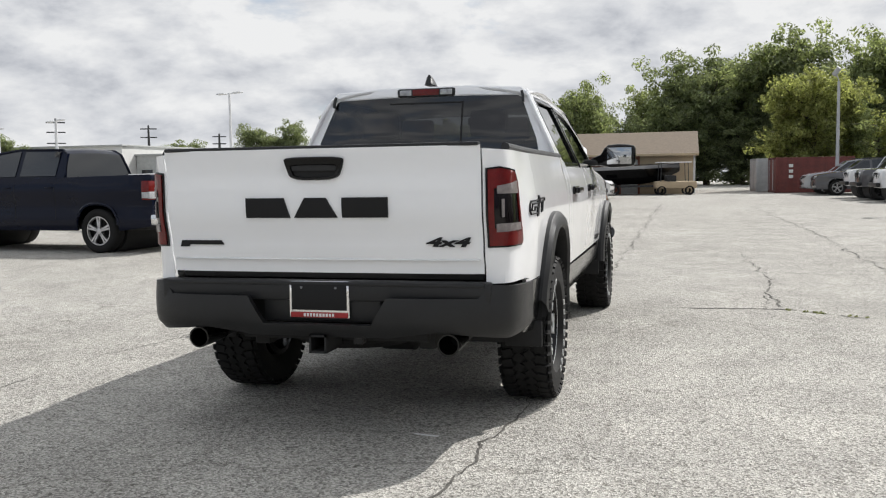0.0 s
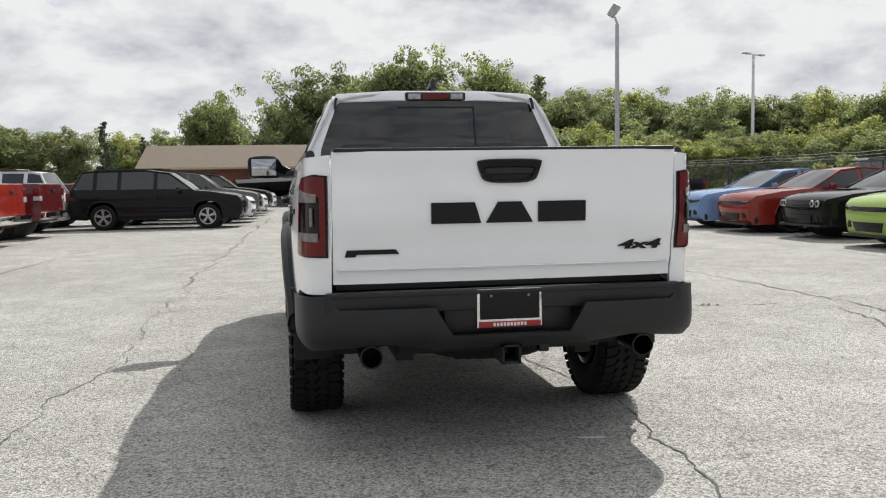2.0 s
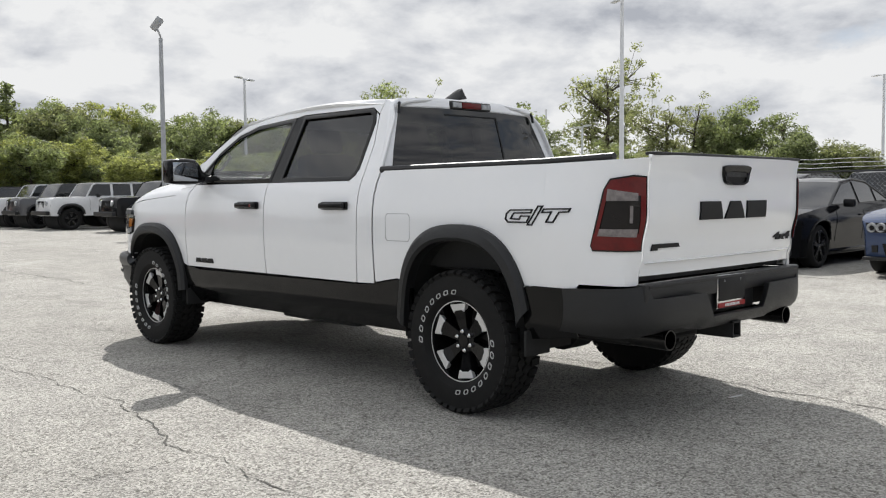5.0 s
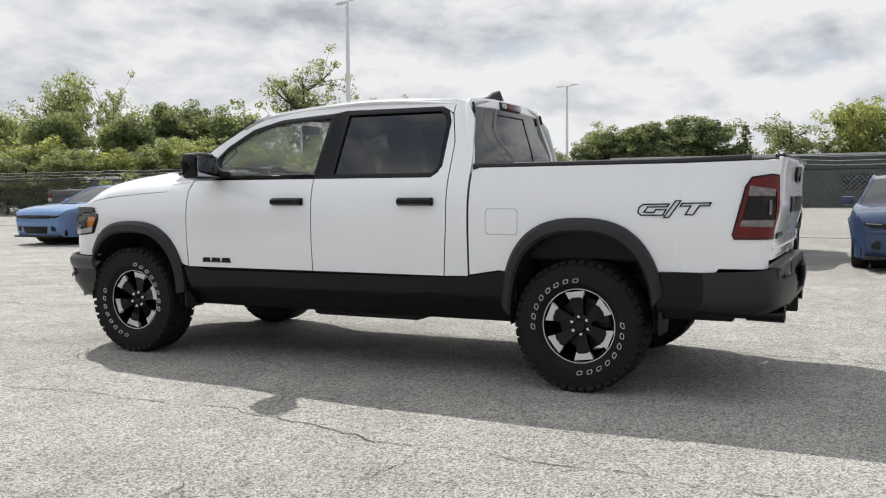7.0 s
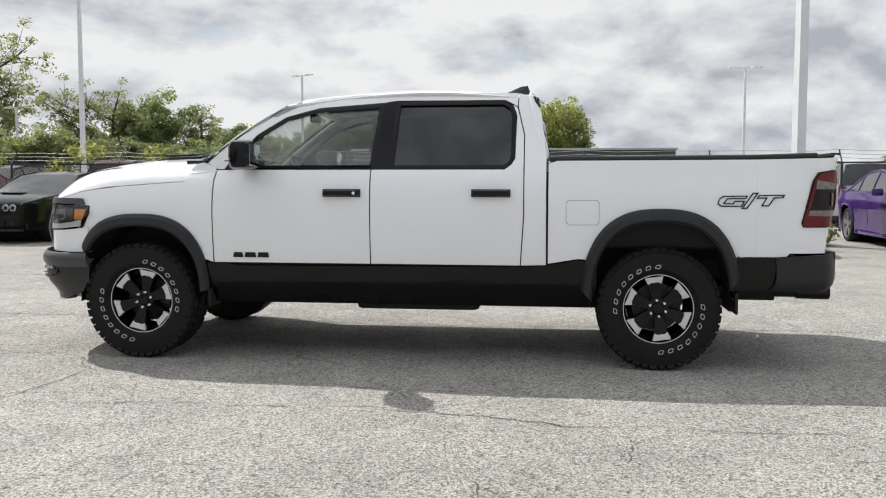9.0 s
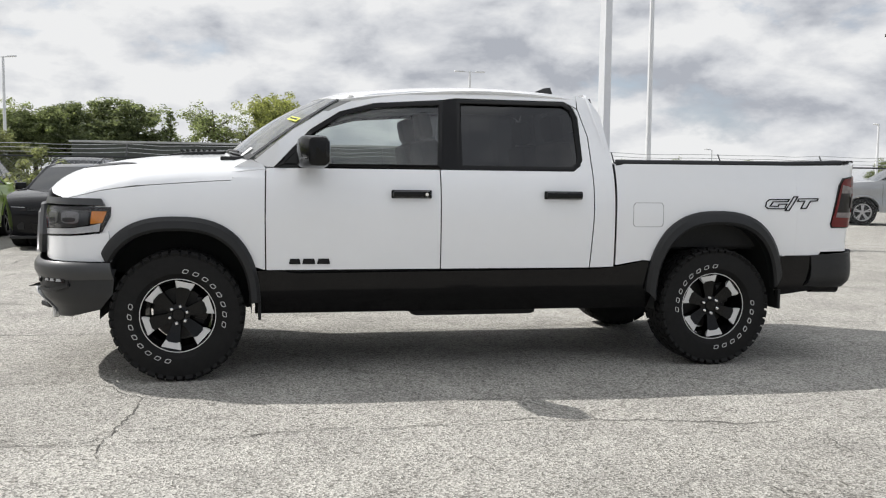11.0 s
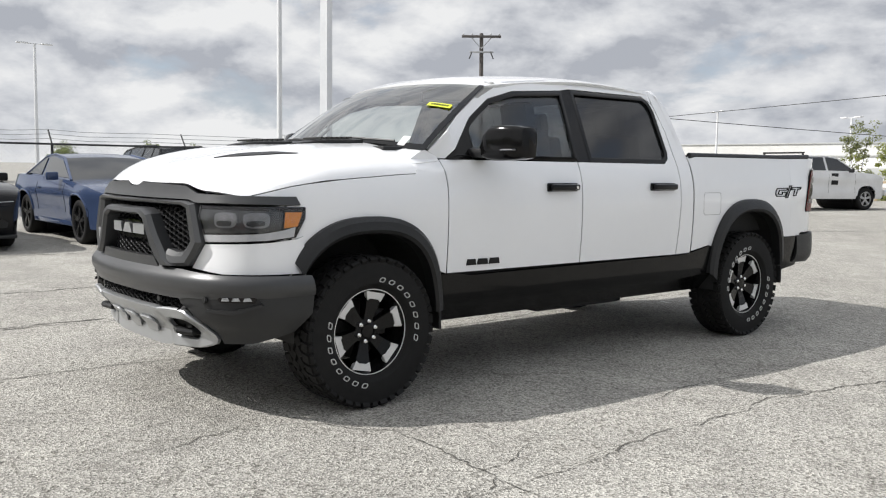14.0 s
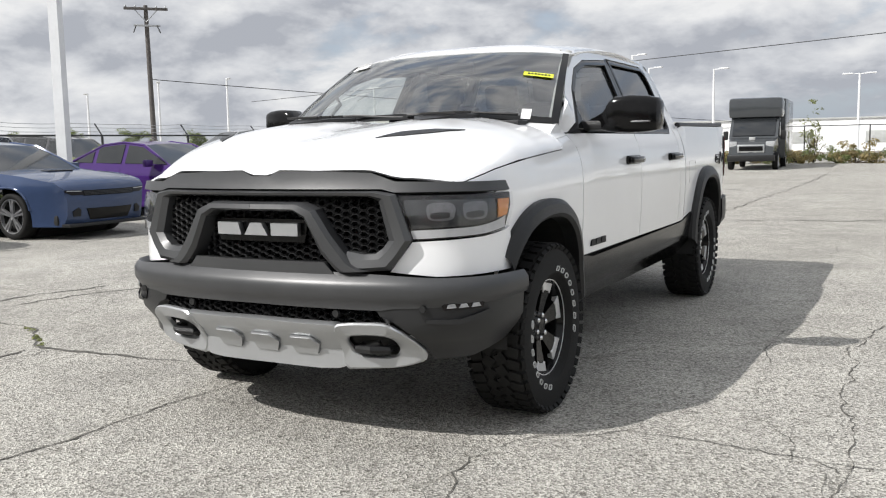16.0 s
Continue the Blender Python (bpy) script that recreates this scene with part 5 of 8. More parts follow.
# ---- ground ----
def ground_material():
    m = bpy.data.materials.new("old_concrete_paving")
    m.use_nodes = True
    nt = m.node_tree
    p = nt.nodes["Principled BSDF"]
    tc = nt.nodes.new("ShaderNodeTexCoord")

    def tex(kind, scale, **kw):
        n = node(nt, kind, Scale=scale, **kw)
        nt.links.new(tc.outputs["Object"], n.inputs["Vector"])
        return n

    def ramp(src, a, ca, b, cb):
        r = nt.nodes.new("ShaderNodeValToRGB")
        r.color_ramp.elements[0].position, r.color_ramp.elements[0].color = a, (*ca, 1)
        r.color_ramp.elements[1].position, r.color_ramp.elements[1].color = b, (*cb, 1)
        nt.links.new(src, r.inputs[0])
        return r.outputs[0]

    def mul(a, b, fac=1.0, mode="MULTIPLY"):
        x = nt.nodes.new("ShaderNodeMix")
        x.data_type, x.blend_type = "RGBA", mode
        x.inputs[0].default_value = fac
        nt.links.new(a, x.inputs["A"])
        nt.links.new(b, x.inputs["B"])
        return x.outputs["Result"]

    patches = tex("ShaderNodeTexNoise", 0.22, Detail=5.0, Roughness=0.6)
    blot = tex("ShaderNodeTexNoise", 1.6, Detail=6.0, Roughness=0.65)
    stone = tex("ShaderNodeTexVoronoi", 112.0)
    pits = tex("ShaderNodeTexVoronoi", 55.0)
    fine = tex("ShaderNodeTexNoise", 240.0, Detail=2.0)
    base = ramp(patches.outputs["Fac"], 0.30, (0.318, 0.309, 0.287), 0.72, (0.408, 0.399, 0.376))
    c = mul(base, ramp(blot.outputs["Fac"], 0.30, (0.80, 0.79, 0.78), 0.62, (1.06, 1.05, 1.03)))
    sep = nt.nodes.new("ShaderNodeSeparateColor")
    nt.links.new(stone.outputs["Color"], sep.inputs[0])
    c = mul(c, ramp(sep.outputs[0], 0.0, (0.36, 0.355, 0.345), 1.0, (1.60, 1.60, 1.58)), 0.92)
    pit = nt.nodes.new("ShaderNodeSeparateColor")
    nt.links.new(pits.outputs["Color"], pit.inputs[0])
    c = mul(c, ramp(pit.outputs[1], 0.04, (0.5, 0.49, 0.47), 0.10, (1, 1, 1)), 0.8)
    c = mul(c, ramp(fine.outputs["Fac"], 0.35, (0.78, 0.78, 0.78), 0.65, (1.15, 1.15, 1.15)), 0.7)
    # hairline crazing
    warp = tex("ShaderNodeTexNoise", 2.3, Detail=4.0)
    vm = nt.nodes.new("ShaderNodeVectorMath")
    vm.operation = "MULTIPLY_ADD"
    vm.inputs[1].default_value = (0.5, 0.5, 0.5)
    nt.links.new(warp.outputs["Color"], vm.inputs[0])
    nt.links.new(tc.outputs["Object"], vm.inputs[2])
    craze = node(nt, "ShaderNodeTexVoronoi", Scale=0.42)
    craze.feature = "DISTANCE_TO_EDGE"
    nt.links.new(vm.outputs[0], craze.inputs["Vector"])
    c = mul(c, ramp(craze.outputs["Distance"], 0.0, (0.45, 0.44, 0.42), 0.006, (1, 1, 1)), 0.55)
    nt.links.new(c, p.inputs["Base Color"])
    p.inputs["Roughness"].default_value = 0.9
    p.inputs["Specular IOR Level"].default_value = 0.25
    b = node(nt, "ShaderNodeBump", Strength=0.75, Distance=0.007)
    nt.links.new(stone.outputs["Distance"], b.inputs["Height"])
    nt.links.new(b.outputs[0], p.inputs["Normal"])
    return m


PAVING = ground_material()
TAR = shader("crack_dirt", (0.10, 0.094, 0.083), 0.95, vary=0.4, scale=12)
bm = bmesh.new()
edge = [-1500, -400, -150, -80, -40, -20, -10, 0, 10, 20, 40, 80, 150, 400, 1500]
grid = [[bm.verts.new((x, y, 0)) for y in edge] for x in edge]
for i in range(len(edge) - 1):
    for j in range(len(edge) - 1):
        bm.faces.new((grid[i][j], grid[i + 1][j], grid[i + 1][j + 1], grid[i][j + 1]))
ground = part("ground", bm, PAVING, None, smooth=False)
tagged(ground, "pale weathered concrete parking lot with cracks", "ground", kind="structure")


# ---- parked vehicles ----
CAR_GLASS = shader("dark_car_glass", (0.016, 0.018, 0.020), 0.06, vary=0.2, coat=0.3)
CAR_RIM = shader("dark_alloy", (0.075, 0.075, 0.078), 0.25, metal=0.85)
CAR_RIM_SILVER = shader("silver_alloy", (0.55, 0.55, 0.56), 0.28, metal=0.8)
PAINTS = {}


def paint(name, colour, metal=0.0):
    if name not in PAINTS:
        PAINTS[name] = shader(name + "_car_paint", colour, 0.085, metal=metal * 0.5, vary=0.08, scale=2, coat=0.0, spec=0.5 if max(colour) > 0.03 else 0.2)
    return PAINTS[name]


RIMS = {}


def road_wheel(radius, width, silver):
    key = (radius, width, silver)
    if key in RIMS:
        return RIMS[key]
    r = radius
    w = width / 2
    rim_share = 0.76 if radius < 0.37 else 0.66
    bm = bmesh.new()
    lathe_into(bm, [(-w, r * rim_share), (-w, r * 0.93), (-w * 0.8, r), (w * 0.8, r), (w, r * 0.93), (w, r * rim_share), (0, r * 0.6)], "x", 32, closed=True)
    bmesh.ops.recalc_face_normals(bm, faces=bm.faces)
    tyre = bpy.data.meshes.new("tyre")
    for f in bm.faces:
        f.smooth = True
    bm.to_mesh(tyre)
    bm.free()
    tyre.materials.append(RUBBER)
    bm = bmesh.new()
    lathe_into(bm, [(w * 0.55, r * (rim_share - 0.07)), (w * 0.95, r * (rim_share - 0.05)), (w * 0.95, r * (rim_share + 0.01)), (w * 0.4, r * (rim_share + 0.01))], "x", 32, closed=True)
    lathe_into(bm, [(w * 0.3, 0.0), (w * 0.3, r * 0.16), (w * 0.85, r * 0.14), (w * 0.9, 0.0)], "x", 16)
    for k in range(10):
        m = Matrix.Rotation(2 * math.pi * (k // 2) / 5 + (0.13 if k % 2 else -0.13), 4, "X")
        box_into(bm, (w * 0.75, 0, r * (rim_share * 0.5 + 0.05)), (w * 0.3, r * 0.085, r * (rim_share - 0.14)), 0, m)
    bmesh.ops.recalc_face_normals(bm, faces=bm.faces)
    rim = bpy.data.meshes.new("rim")
    bm.to_mesh(rim)
    bm.free()
    rim.materials.append(CAR_RIM_SILVER if silver else CAR_RIM)
    bm = bmesh.new()
    lathe_into(bm, [(-w * 0.3, 0.0), (-w * 0.3, r * 0.62), (0.0, r * 0.62), (0.0, 0.0)], "x", 24)
    drum = bpy.data.meshes.new("brake_drum")
    bm.to_mesh(drum)
    bm.free()
    drum.materials.append(DARK)
    RIMS[key] = (tyre, rim, drum)
    return RIMS[key]


KINDS = {
    "sedan": dict(w=1.90, hubs=(1.52, -1.53), r=0.355, belt=0.98, nose=5, tail=3,
                  top=[(2.42, 0.20), (2.49, 0.34), (2.52, 0.60), (2.48, 0.77), (2.36, 0.86), (1.80, 0.955), (0.98, 1.02), (-1.75, 1.06), (-2.35, 1.10), (-2.50, 1.02), (-2.53, 0.60), (-2.44, 0.28)],
                  cab=[(1.02, 0.99), (0.18, 1.41), (-0.40, 1.475), (-0.95, 1.43), (-1.85, 1.06)], pillars=(-0.28, -1.10)),
    "coupe": dict(w=1.92, hubs=(1.47, -1.47), r=0.36, belt=1.0, nose=4, tail=3,
                  top=[(2.40, 0.26), (2.47, 0.42), (2.48, 0.70), (2.42, 0.82), (1.90, 0.93), (0.85, 1.02), (-1.65, 1.08), (-2.35, 1.08), (-2.50, 0.98), (-2.50, 0.60), (-2.42, 0.30)],
                  cab=[(0.90, 1.01), (0.12, 1.38), (-0.45, 1.45), (-0.90, 1.42), (-1.75, 1.08)], pillars=(-0.75,)),
    "suv": dict(w=1.94, hubs=(1.52, -1.52), r=0.38, belt=1.12, nose=4, tail=3,
                top=[(2.42, 0.30), (2.50, 0.45), (2.50, 0.80), (2.38, 0.98), (1.70, 1.10), (1.05, 1.16), (-2.2, 1.16), (-2.48, 1.12), (-2.55, 0.60), (-2.46, 0.32)],
                cab=[(1.12, 1.14), (0.40, 1.66), (-0.3, 1.76), (-1.9, 1.74), (-2.15, 1.70), (-2.45, 1.14)], pillars=(0.0, -1.05, -1.75)),
    "pickup": dict(w=2.02, hubs=(1.836, -1.836), r=0.40, belt=1.32, nose=4, tail=3,
                   top=[(2.75, 0.40), (2.84, 0.55), (2.84, 0.95), (2.76, 1.14), (2.40, 1.27), (1.35, 1.36), (-1.02, 1.36), (-1.06, 1.37), (-2.90, 1.40), (-2.94, 1.38), (-2.96, 0.60), (-2.9, 0.48)],
                   cab=[(1.42, 1.35), (0.66, 1.84), (0.2, 1.90), (-0.85, 1.88), (-0.98, 1.80), (-1.06, 1.36)], pillars=(0.08, -0.88)),
    "jeep": dict(w=1.86, hubs=(1.45, -1.45), r=0.42, belt=1.25, nose=4, tail=3,
                 top=[(2.15, 0.55), (2.20, 0.70), (2.16, 1.16), (2.05, 1.24), (0.85, 1.28), (-2.1, 1.28), (-2.18, 1.20), (-2.2, 0.60), (-2.15, 0.52)],
                 cab=[(0.82, 1.27), (0.50, 1.78), (0.35, 1.83), (-2.0, 1.84), (-2.12, 1.78), (-2.17, 1.27)], pillars=(-0.25, -1.10, -2.0)),
    "jeep_pickup": dict(w=1.88, hubs=(1.74, -1.74), r=0.42, belt=1.25, nose=4, tail=3,
                        top=[(2.45, 0.55), (2.50, 0.70), (2.46, 1.16), (2.35, 1.24), (1.10, 1.28), (-1.12, 1.28), (-2.75, 1.24), (-2.82, 1.2), (-2.84, 0.62), (-2.78, 0.54)],
                        cab=[(1.08, 1.27), (0.76, 1.78), (0.6, 1.83), (-0.9, 1.84), (-1.02, 1.78), (-1.12, 1.27)], pillars=(0.05, -0.95)),
}


FACES = {
    "sedan": dict(grille=[(0.64, 0.655), (0.62, 0.735)], lamp=[(0.62, 0.668), (0.64, 0.735), (0.97, 0.748), (0.985, 0.715), (0.87, 0.668)], bar=[(0.66, 0.718), (0.66, 0.730), (0.95, 0.738), (0.95, 0.726)], intake=[(0.50, 0.29), (0.60, 0.46)], duct=[(0.73, 0.35), (0.72, 0.45), (0.78, 0.48), (0.90, 0.42), (0.88, 0.35)]),
    "coupe": dict(grille=[(0.93, 0.66), (0.94, 0.80)], lamp=None, bar=None, intake=[(0.60, 0.33), (0.66, 0.50)], duct=[(0.76, 0.37), (0.76, 0.47), (0.88, 0.47), (0.88, 0.37)]),
    "suv": dict(grille=[(0.50, 0.78), (0.54, 0.94)], lamp=[(0.57, 0.83), (0.58, 0.945), (0.97, 0.96), (0.985, 0.90), (0.90, 0.83)], bar=[(0.62, 0.925), (0.62, 0.94), (0.95, 0.95), (0.95, 0.935)], intake=[(0.58, 0.47), (0.62, 0.66)], duct=[(0.74, 0.52), (0.74, 0.60), (0.90, 0.60), (0.90, 0.52)]),
    "pickup": dict(grille=[(0.54, 0.76), (0.60, 1.08)], lamp=[(0.65, 0.90), (0.66, 1.08), (0.98, 1.09), (0.99, 0.95), (0.90, 0.90)], bar=[(0.68, 1.055), (0.68, 1.07), (0.95, 1.075), (0.95, 1.06)], intake=[(0.50, 0.47), (0.54, 0.56)], duct=[(0.76, 0.60), (0.76, 0.68), (0.90, 0.68), (0.90, 0.60)]),
}


def vehicle(kind, colour, label, category, m, group="parked vehicles", silver=True, stripe=None):
    k = KINDS[kind]
    names = {"sedan": "sedan_car", "coupe": "coupe_car", "suv": "suv_car", "pickup": "pickup_truck", "jeep": "off_road_car", "jeep_pickup": "off_road_pickup"}
    car = thing(names[kind], label, category, group, m)
    half, top, cab, belt = k["w"] / 2, k["top"], k["cab"], k["belt"]
    ymax, ymin = max(p[0] for p in top), min(p[0] for p in top)
    low = top[0][1]

    boxy = kind in ("jeep", "jeep_pickup")
    tall = kind in ("pickup", "suv", "jeep", "jeep_pickup")

    def X(y, z):
        """Half width of the body: shoulder line, hollow doors, full haunches, rounded ends."""
        x = half - 0.05 * step01(0.55 - z, 0, 0.3) - 0.06 * step01(z, belt - 0.16, belt + 0.1)
        if not boxy:
            x += 0.014 * math.exp(-((z - belt + 0.20) / 0.06) ** 2) - 0.030 * math.exp(-((z - belt + 0.46) / 0.15) ** 2)
            for hy in k["hubs"]:
                x += 0.030 * math.exp(-((y - hy) / 0.46) ** 2) * math.exp(-((z - belt + 0.40) / 0.28) ** 2)
        if y > ymax - 0.75:
            x -= 0.20 * ((y - ymax + 0.75) / 0.75) ** 2.2
        if y < ymin + 0.6:
            x -= 0.11 * ((ymin + 0.6 - y) / 0.6) ** 2.2
        return x

    def bow(y):
        """How far the middle of the nose or tail stands out from its corners."""
        return 0.10 * step01(y, ymax - 0.5, ymax - 0.04) - 0.05 * step01(-y, -ymin - 0.35, -ymin - 0.04)

    front_line, rear_line = top[:k["nose"]], top[::-1][:k["tail"]]

    def nose(s, z, d):
        y = float(np.interp(z, [p[1] for p in front_line], [p[0] for p in front_line]))
        return (X(y, z) * s, y + bow(y) * (1 - s * s) + d, z)

    def tail(s, z, d):
        y = float(np.interp(z, [p[1] for p in rear_line], [p[0] for p in rear_line]))
        return (X(y, z) * s, y + bow(y) * (1 - s * s) - d, z)

    def plate_on(name, outline, material, parent, face=nose, d=0.012, label=""):
        bm = bmesh.new()
        panel_into(bm, outline, lambda s, z: face(s, z, d), 0.10, 0.03, (0, 1 if face is nose else -1, 0))
        return part(name, bm, material, parent, label)

    def mirrored(outline):
        return outline + [(-a, b) for a, b in reversed(outline)]

    # sides with the wheel arches cut out
    outline = list(top)
    bottom = []
    for hy in (k["hubs"][1], k["hubs"][0]):
        a = [p for p in arch(hy, k["r"], k["r"] * 1.16, k["r"] * 1.22, 178, 2, 14)]
        bottom += [(hy - k["r"] * 1.16, low)] + [p for p in a if p[1] > low] + [(hy + k["r"] * 1.16, low)]
    for sx in (1, -1):
        bm = bmesh.new()
        panel_into(bm, outline + bottom, lambda y, z: (sx * X(y, z), y, z), 0.10, 0.02, (sx, 0, 0))
        part("body_side", bm, colour, car)
    bm = bmesh.new()
    rows = []
    dense = smooth_line(top, 1)
    for y, z in dense:
        x = X(y, z) - 0.004
        crown = 0.035
        flat = 1 if (z > belt - 0.25 and ymin + 0.08 < y < ymax - 0.08) else 0
        push = bow(y)
        rows.append([bm.verts.new((x * q, y + push * (1 - q * q), z + flat * crown * (1 - q * q))) for q in (-1, -0.85, -0.5, 0, 0.5, 0.85, 1)])
    for a, b in zip(rows, rows[1:]):
        for j in range(6):
            bm.faces.new((a[j], a[j + 1], b[j + 1], b[j]))
    bmesh.ops.recalc_face_normals(bm, faces=bm.faces)
    if sum(f.normal.z for f in bm.faces) < 0:
        bmesh.ops.reverse_faces(bm, faces=bm.faces)
    part("hood_and_deck", bm, colour, car, angle=40)
    # floor
    box("underbody", (0, (ymax + ymin) / 2, low + 0.10), (half * 1.7, ymax - ymin - 0.3, 0.16), DARK, car, 0.03)

    # cabin
    def G(z):
        return half - 0.085 - (z - belt) * (0.42 if kind not in ("jeep", "jeep_pickup") else 0.16)
    for sx in (1, -1):
        bm = bmesh.new()
        panel_into(bm, cab, lambda y, z: (sx * G(z), y, z), 0.3, 0.01, (sx, 0, 0))
        frame_side = part("cabin_frame", bm, colour, car)
        stops = [cab[0][0] + 0.02, *k["pillars"], cab[-1][0]]
        for front, back_y in zip(stops, stops[1:]):
            cell = clip_cell(clip_cell(clip_cell(list(cab), 0, back_y + 0.02, 1), 0, front - 0.02, -1), 1, belt + 0.045, 1)
            if len(cell) < 3 or front - back_y < 0.2:
                continue
            bm = bmesh.new()
            panel_into(bm, inset(cell, 0.036), lambda y, z: (sx * (G(z) + 0.014), y, z), 0.4, 0.012, (sx, 0, 0))
            part("side_window", bm, CAR_GLASS, frame_side)
        bm = bmesh.new()
        tube_into(bm, [(sx * (G(z) - 0.006), y, z) for y, z in cab], 0.026, 6)
        part("window_pillar", bm, colour, car)
    pane = bmesh.new()
    rear_pane = bmesh.new()
    roof = bmesh.new()
    for i, (a, b) in enumerate(zip(cab, cab[1:])):
        glassy = i == 0 or i == len(cab) - 2
        t = pane if i == 0 else rear_pane if glassy else roof
        rr = [[t.verts.new((G(z) * q, y, z + (0.03 * (1 - q * q) if not glassy or z > belt + 0.2 else 0.0))) for q in (-1, -0.6, 0, 0.6, 1)] for y, z in (a, ((a[0] + b[0]) / 2, (a[1] + b[1]) / 2 + (0.012 if glassy else 0.004)), b)]
        for u, v in zip(rr, rr[1:]):
            for j in range(4):
                t.faces.new((u[j], u[j + 1], v[j + 1], v[j]))
    for t, n, mt in ((pane, "windscreen", CAR_GLASS), (rear_pane, "rear_screen", CAR_GLASS), (roof, "roof", colour if kind not in ("jeep", "jeep_pickup") or stripe is None else stripe)):
        bmesh.ops.remove_doubles(t, verts=t.verts, dist=0.001)
        bmesh.ops.recalc_face_normals(t, faces=t.faces)
        if sum(f.normal.z for f in t.faces) < 0:
            bmesh.ops.reverse_faces(t, faces=t.faces)
        part(n, t, mt, car)
    # lamps, grille, bumpers
    fz = {"sedan": 0.68, "coupe": 0.74, "suv": 0.86, "pickup": 1.0, "jeep": 1.02, "jeep_pickup": 1.02}[kind]
    fy = ymax + 0.045
    rz = {"sedan": 0.90, "coupe": 0.88, "suv": 0.98, "pickup": 1.12, "jeep": 1.0, "jeep_pickup": 1.02}[kind]
    if kind in ("jeep", "jeep_pickup"):
        for j in range(7):
            box("grille_slot", (-0.27 + j * 0.09, fy + 0.01, fz - 0.02), (0.04, 0.03, 0.26), SEAM, car, 0.008)
        box("front_bumper", (0, fy + 0.06, 0.66), (1.55, 0.16, 0.16), PLASTIC, car, 0.03)
        for sx in (1, -1):
            lathe("headlamp", [(-0.03, 0.10), (0.03, 0.10), (0.05, 0.0)], CLEAR_LENS, car, "y", 18, (sx * 0.46, fy - 0.02, fz + 0.02))
            for hy in k["hubs"]:
                bm = bmesh.new()
                pts = [(sx * (half + 0.02), y, z) for y, z in arch(hy, k["r"], k["r"] * 1.24, k["r"] * 1.34, 165, 15, 12)]
                for (a, b) in zip(pts, pts[1:]):
                    tube_into(bm, [a, b], 0.06, 6)
                part("wheel_flare", bm, PLASTIC, car)
    else:
        face = FACES[kind]
        if kind == "pickup":
            plate_on("grille_frame", mirrored([(0.57, 0.73), (0.635, 1.11)]), CHROME, car, d=0.008)
        grille = plate_on("grille", mirrored(face["grille"]), GLOSS_BLACK, car, d=0.016)
        for j in range(3):
            (s0, z0), (s1, z1) = face["grille"]
            zz = z0 + (z1 - z0) * (j + 1) / 4
            plate_on("grille_bar", mirrored([(s0 * 0.96, zz - 0.006), (s0 * 0.96, zz + 0.006)]), PLASTIC, grille, d=0.022)
        plate_on("lower_intake", mirrored(face["intake"]), GLOSS_BLACK, car, d=0.014)
        for sx in (1, -1):
            side_of = lambda o: [(sx * a, b) for a, b in o]
            plate_on("intake_duct", side_of(face["duct"]), DARK, car, d=0.012)
            if face["lamp"]:
                hl = plate_on("headlamp", side_of(face["lamp"]), SMOKE_LENS, car, d=0.016)
                plate_on("lamp_bar", side_of(face["bar"]), CLEAR_LENS, hl, d=0.022)
            else:
                for q in (0.66, 0.84):
                    lamp = lathe("headlamp", [(0.0, 0.072), (0.02, 0.068), (0.024, 0.05), (0.010, 0.045), (0.006, 0.0)], CLEAR_LENS, car, "y", 20, nose(sx * q, fz - 0.01, 0.016))
                    lathe("lamp_core", [(0.0, 0.036), (0.018, 0.03), (0.022, 0.0)], SMOKE_LENS, lamp, "y", 16, nose(sx * q, fz - 0.01, 0.020))
            for hy in k["hubs"]:
                lip = arch(hy, k["r"], k["r"] * 1.17, k["r"] * 1.23, 172, 8, 14)
                tube("arch_lip", [(sx * (X(y, z) + 0.002), y, z) for y, z in lip if z > low + 0.05], 0.020 if not tall else 0.030, colour, car, 6)
            box("sill", (sx * (half - 0.075), 0, low + 0.05), (0.07, k["hubs"][0] - k["hubs"][1] - k["r"] * 2.5, 0.09), colour if not tall else PLASTIC, car, 0.02)
        box("splitter", (0, ymax - 0.06, low + 0.02), (half * 1.6, 0.22, 0.05), PLASTIC, car, 0.015)
        if kind in ("sedan", "coupe"):
            box("hood_vent", (0, 1.45, 1.012 if kind == "sedan" else 1.008), (0.46, 0.2, 0.035), GLOSS_BLACK, car, 0.015)
    for sx in (1, -1):
        if kind == "pickup":
            tl = box("tail_lamp", (sx * (half - 0.125), ymin + 0.075, rz), (0.19, 0.17, 0.34), RED_LENS, car, 0.025)
            box("reverse_lens", (sx * (half - 0.125), ymin + 0.070, rz - 0.085), (0.194, 0.172, 0.13), CLEAR_LENS, tl, 0.02)
        elif tall:
            box("tail_lamp", (sx * (half - 0.17), ymin + 0.03, rz), (0.18, 0.14, 0.28), RED_LENS, car, 0.025)
        else:
            plate_on("tail_lamp", [(sx * 0.30, rz - 0.06), (sx * 0.30, rz + 0.05), (sx * 0.97, rz + 0.05), (sx * 0.97, rz - 0.05)], RED_LENS, car, tail)
        box("wing_mirror", (sx * (half + 0.09), cab[0][0] - 0.42, belt + 0.08), (0.20, 0.10, 0.14), colour if not tall else PLASTIC, car, 0.035)
        for py in ((k["pillars"][0] + 0.16), (k["pillars"][-1] + 0.12 if len(k["pillars"]) > 1 else None)):
            if py is not None:
                box("door_handle", (sx * (X(py, belt - 0.12) + 0.012), py, belt - 0.13), (0.025, 0.17, 0.028), colour, car, 0.008)
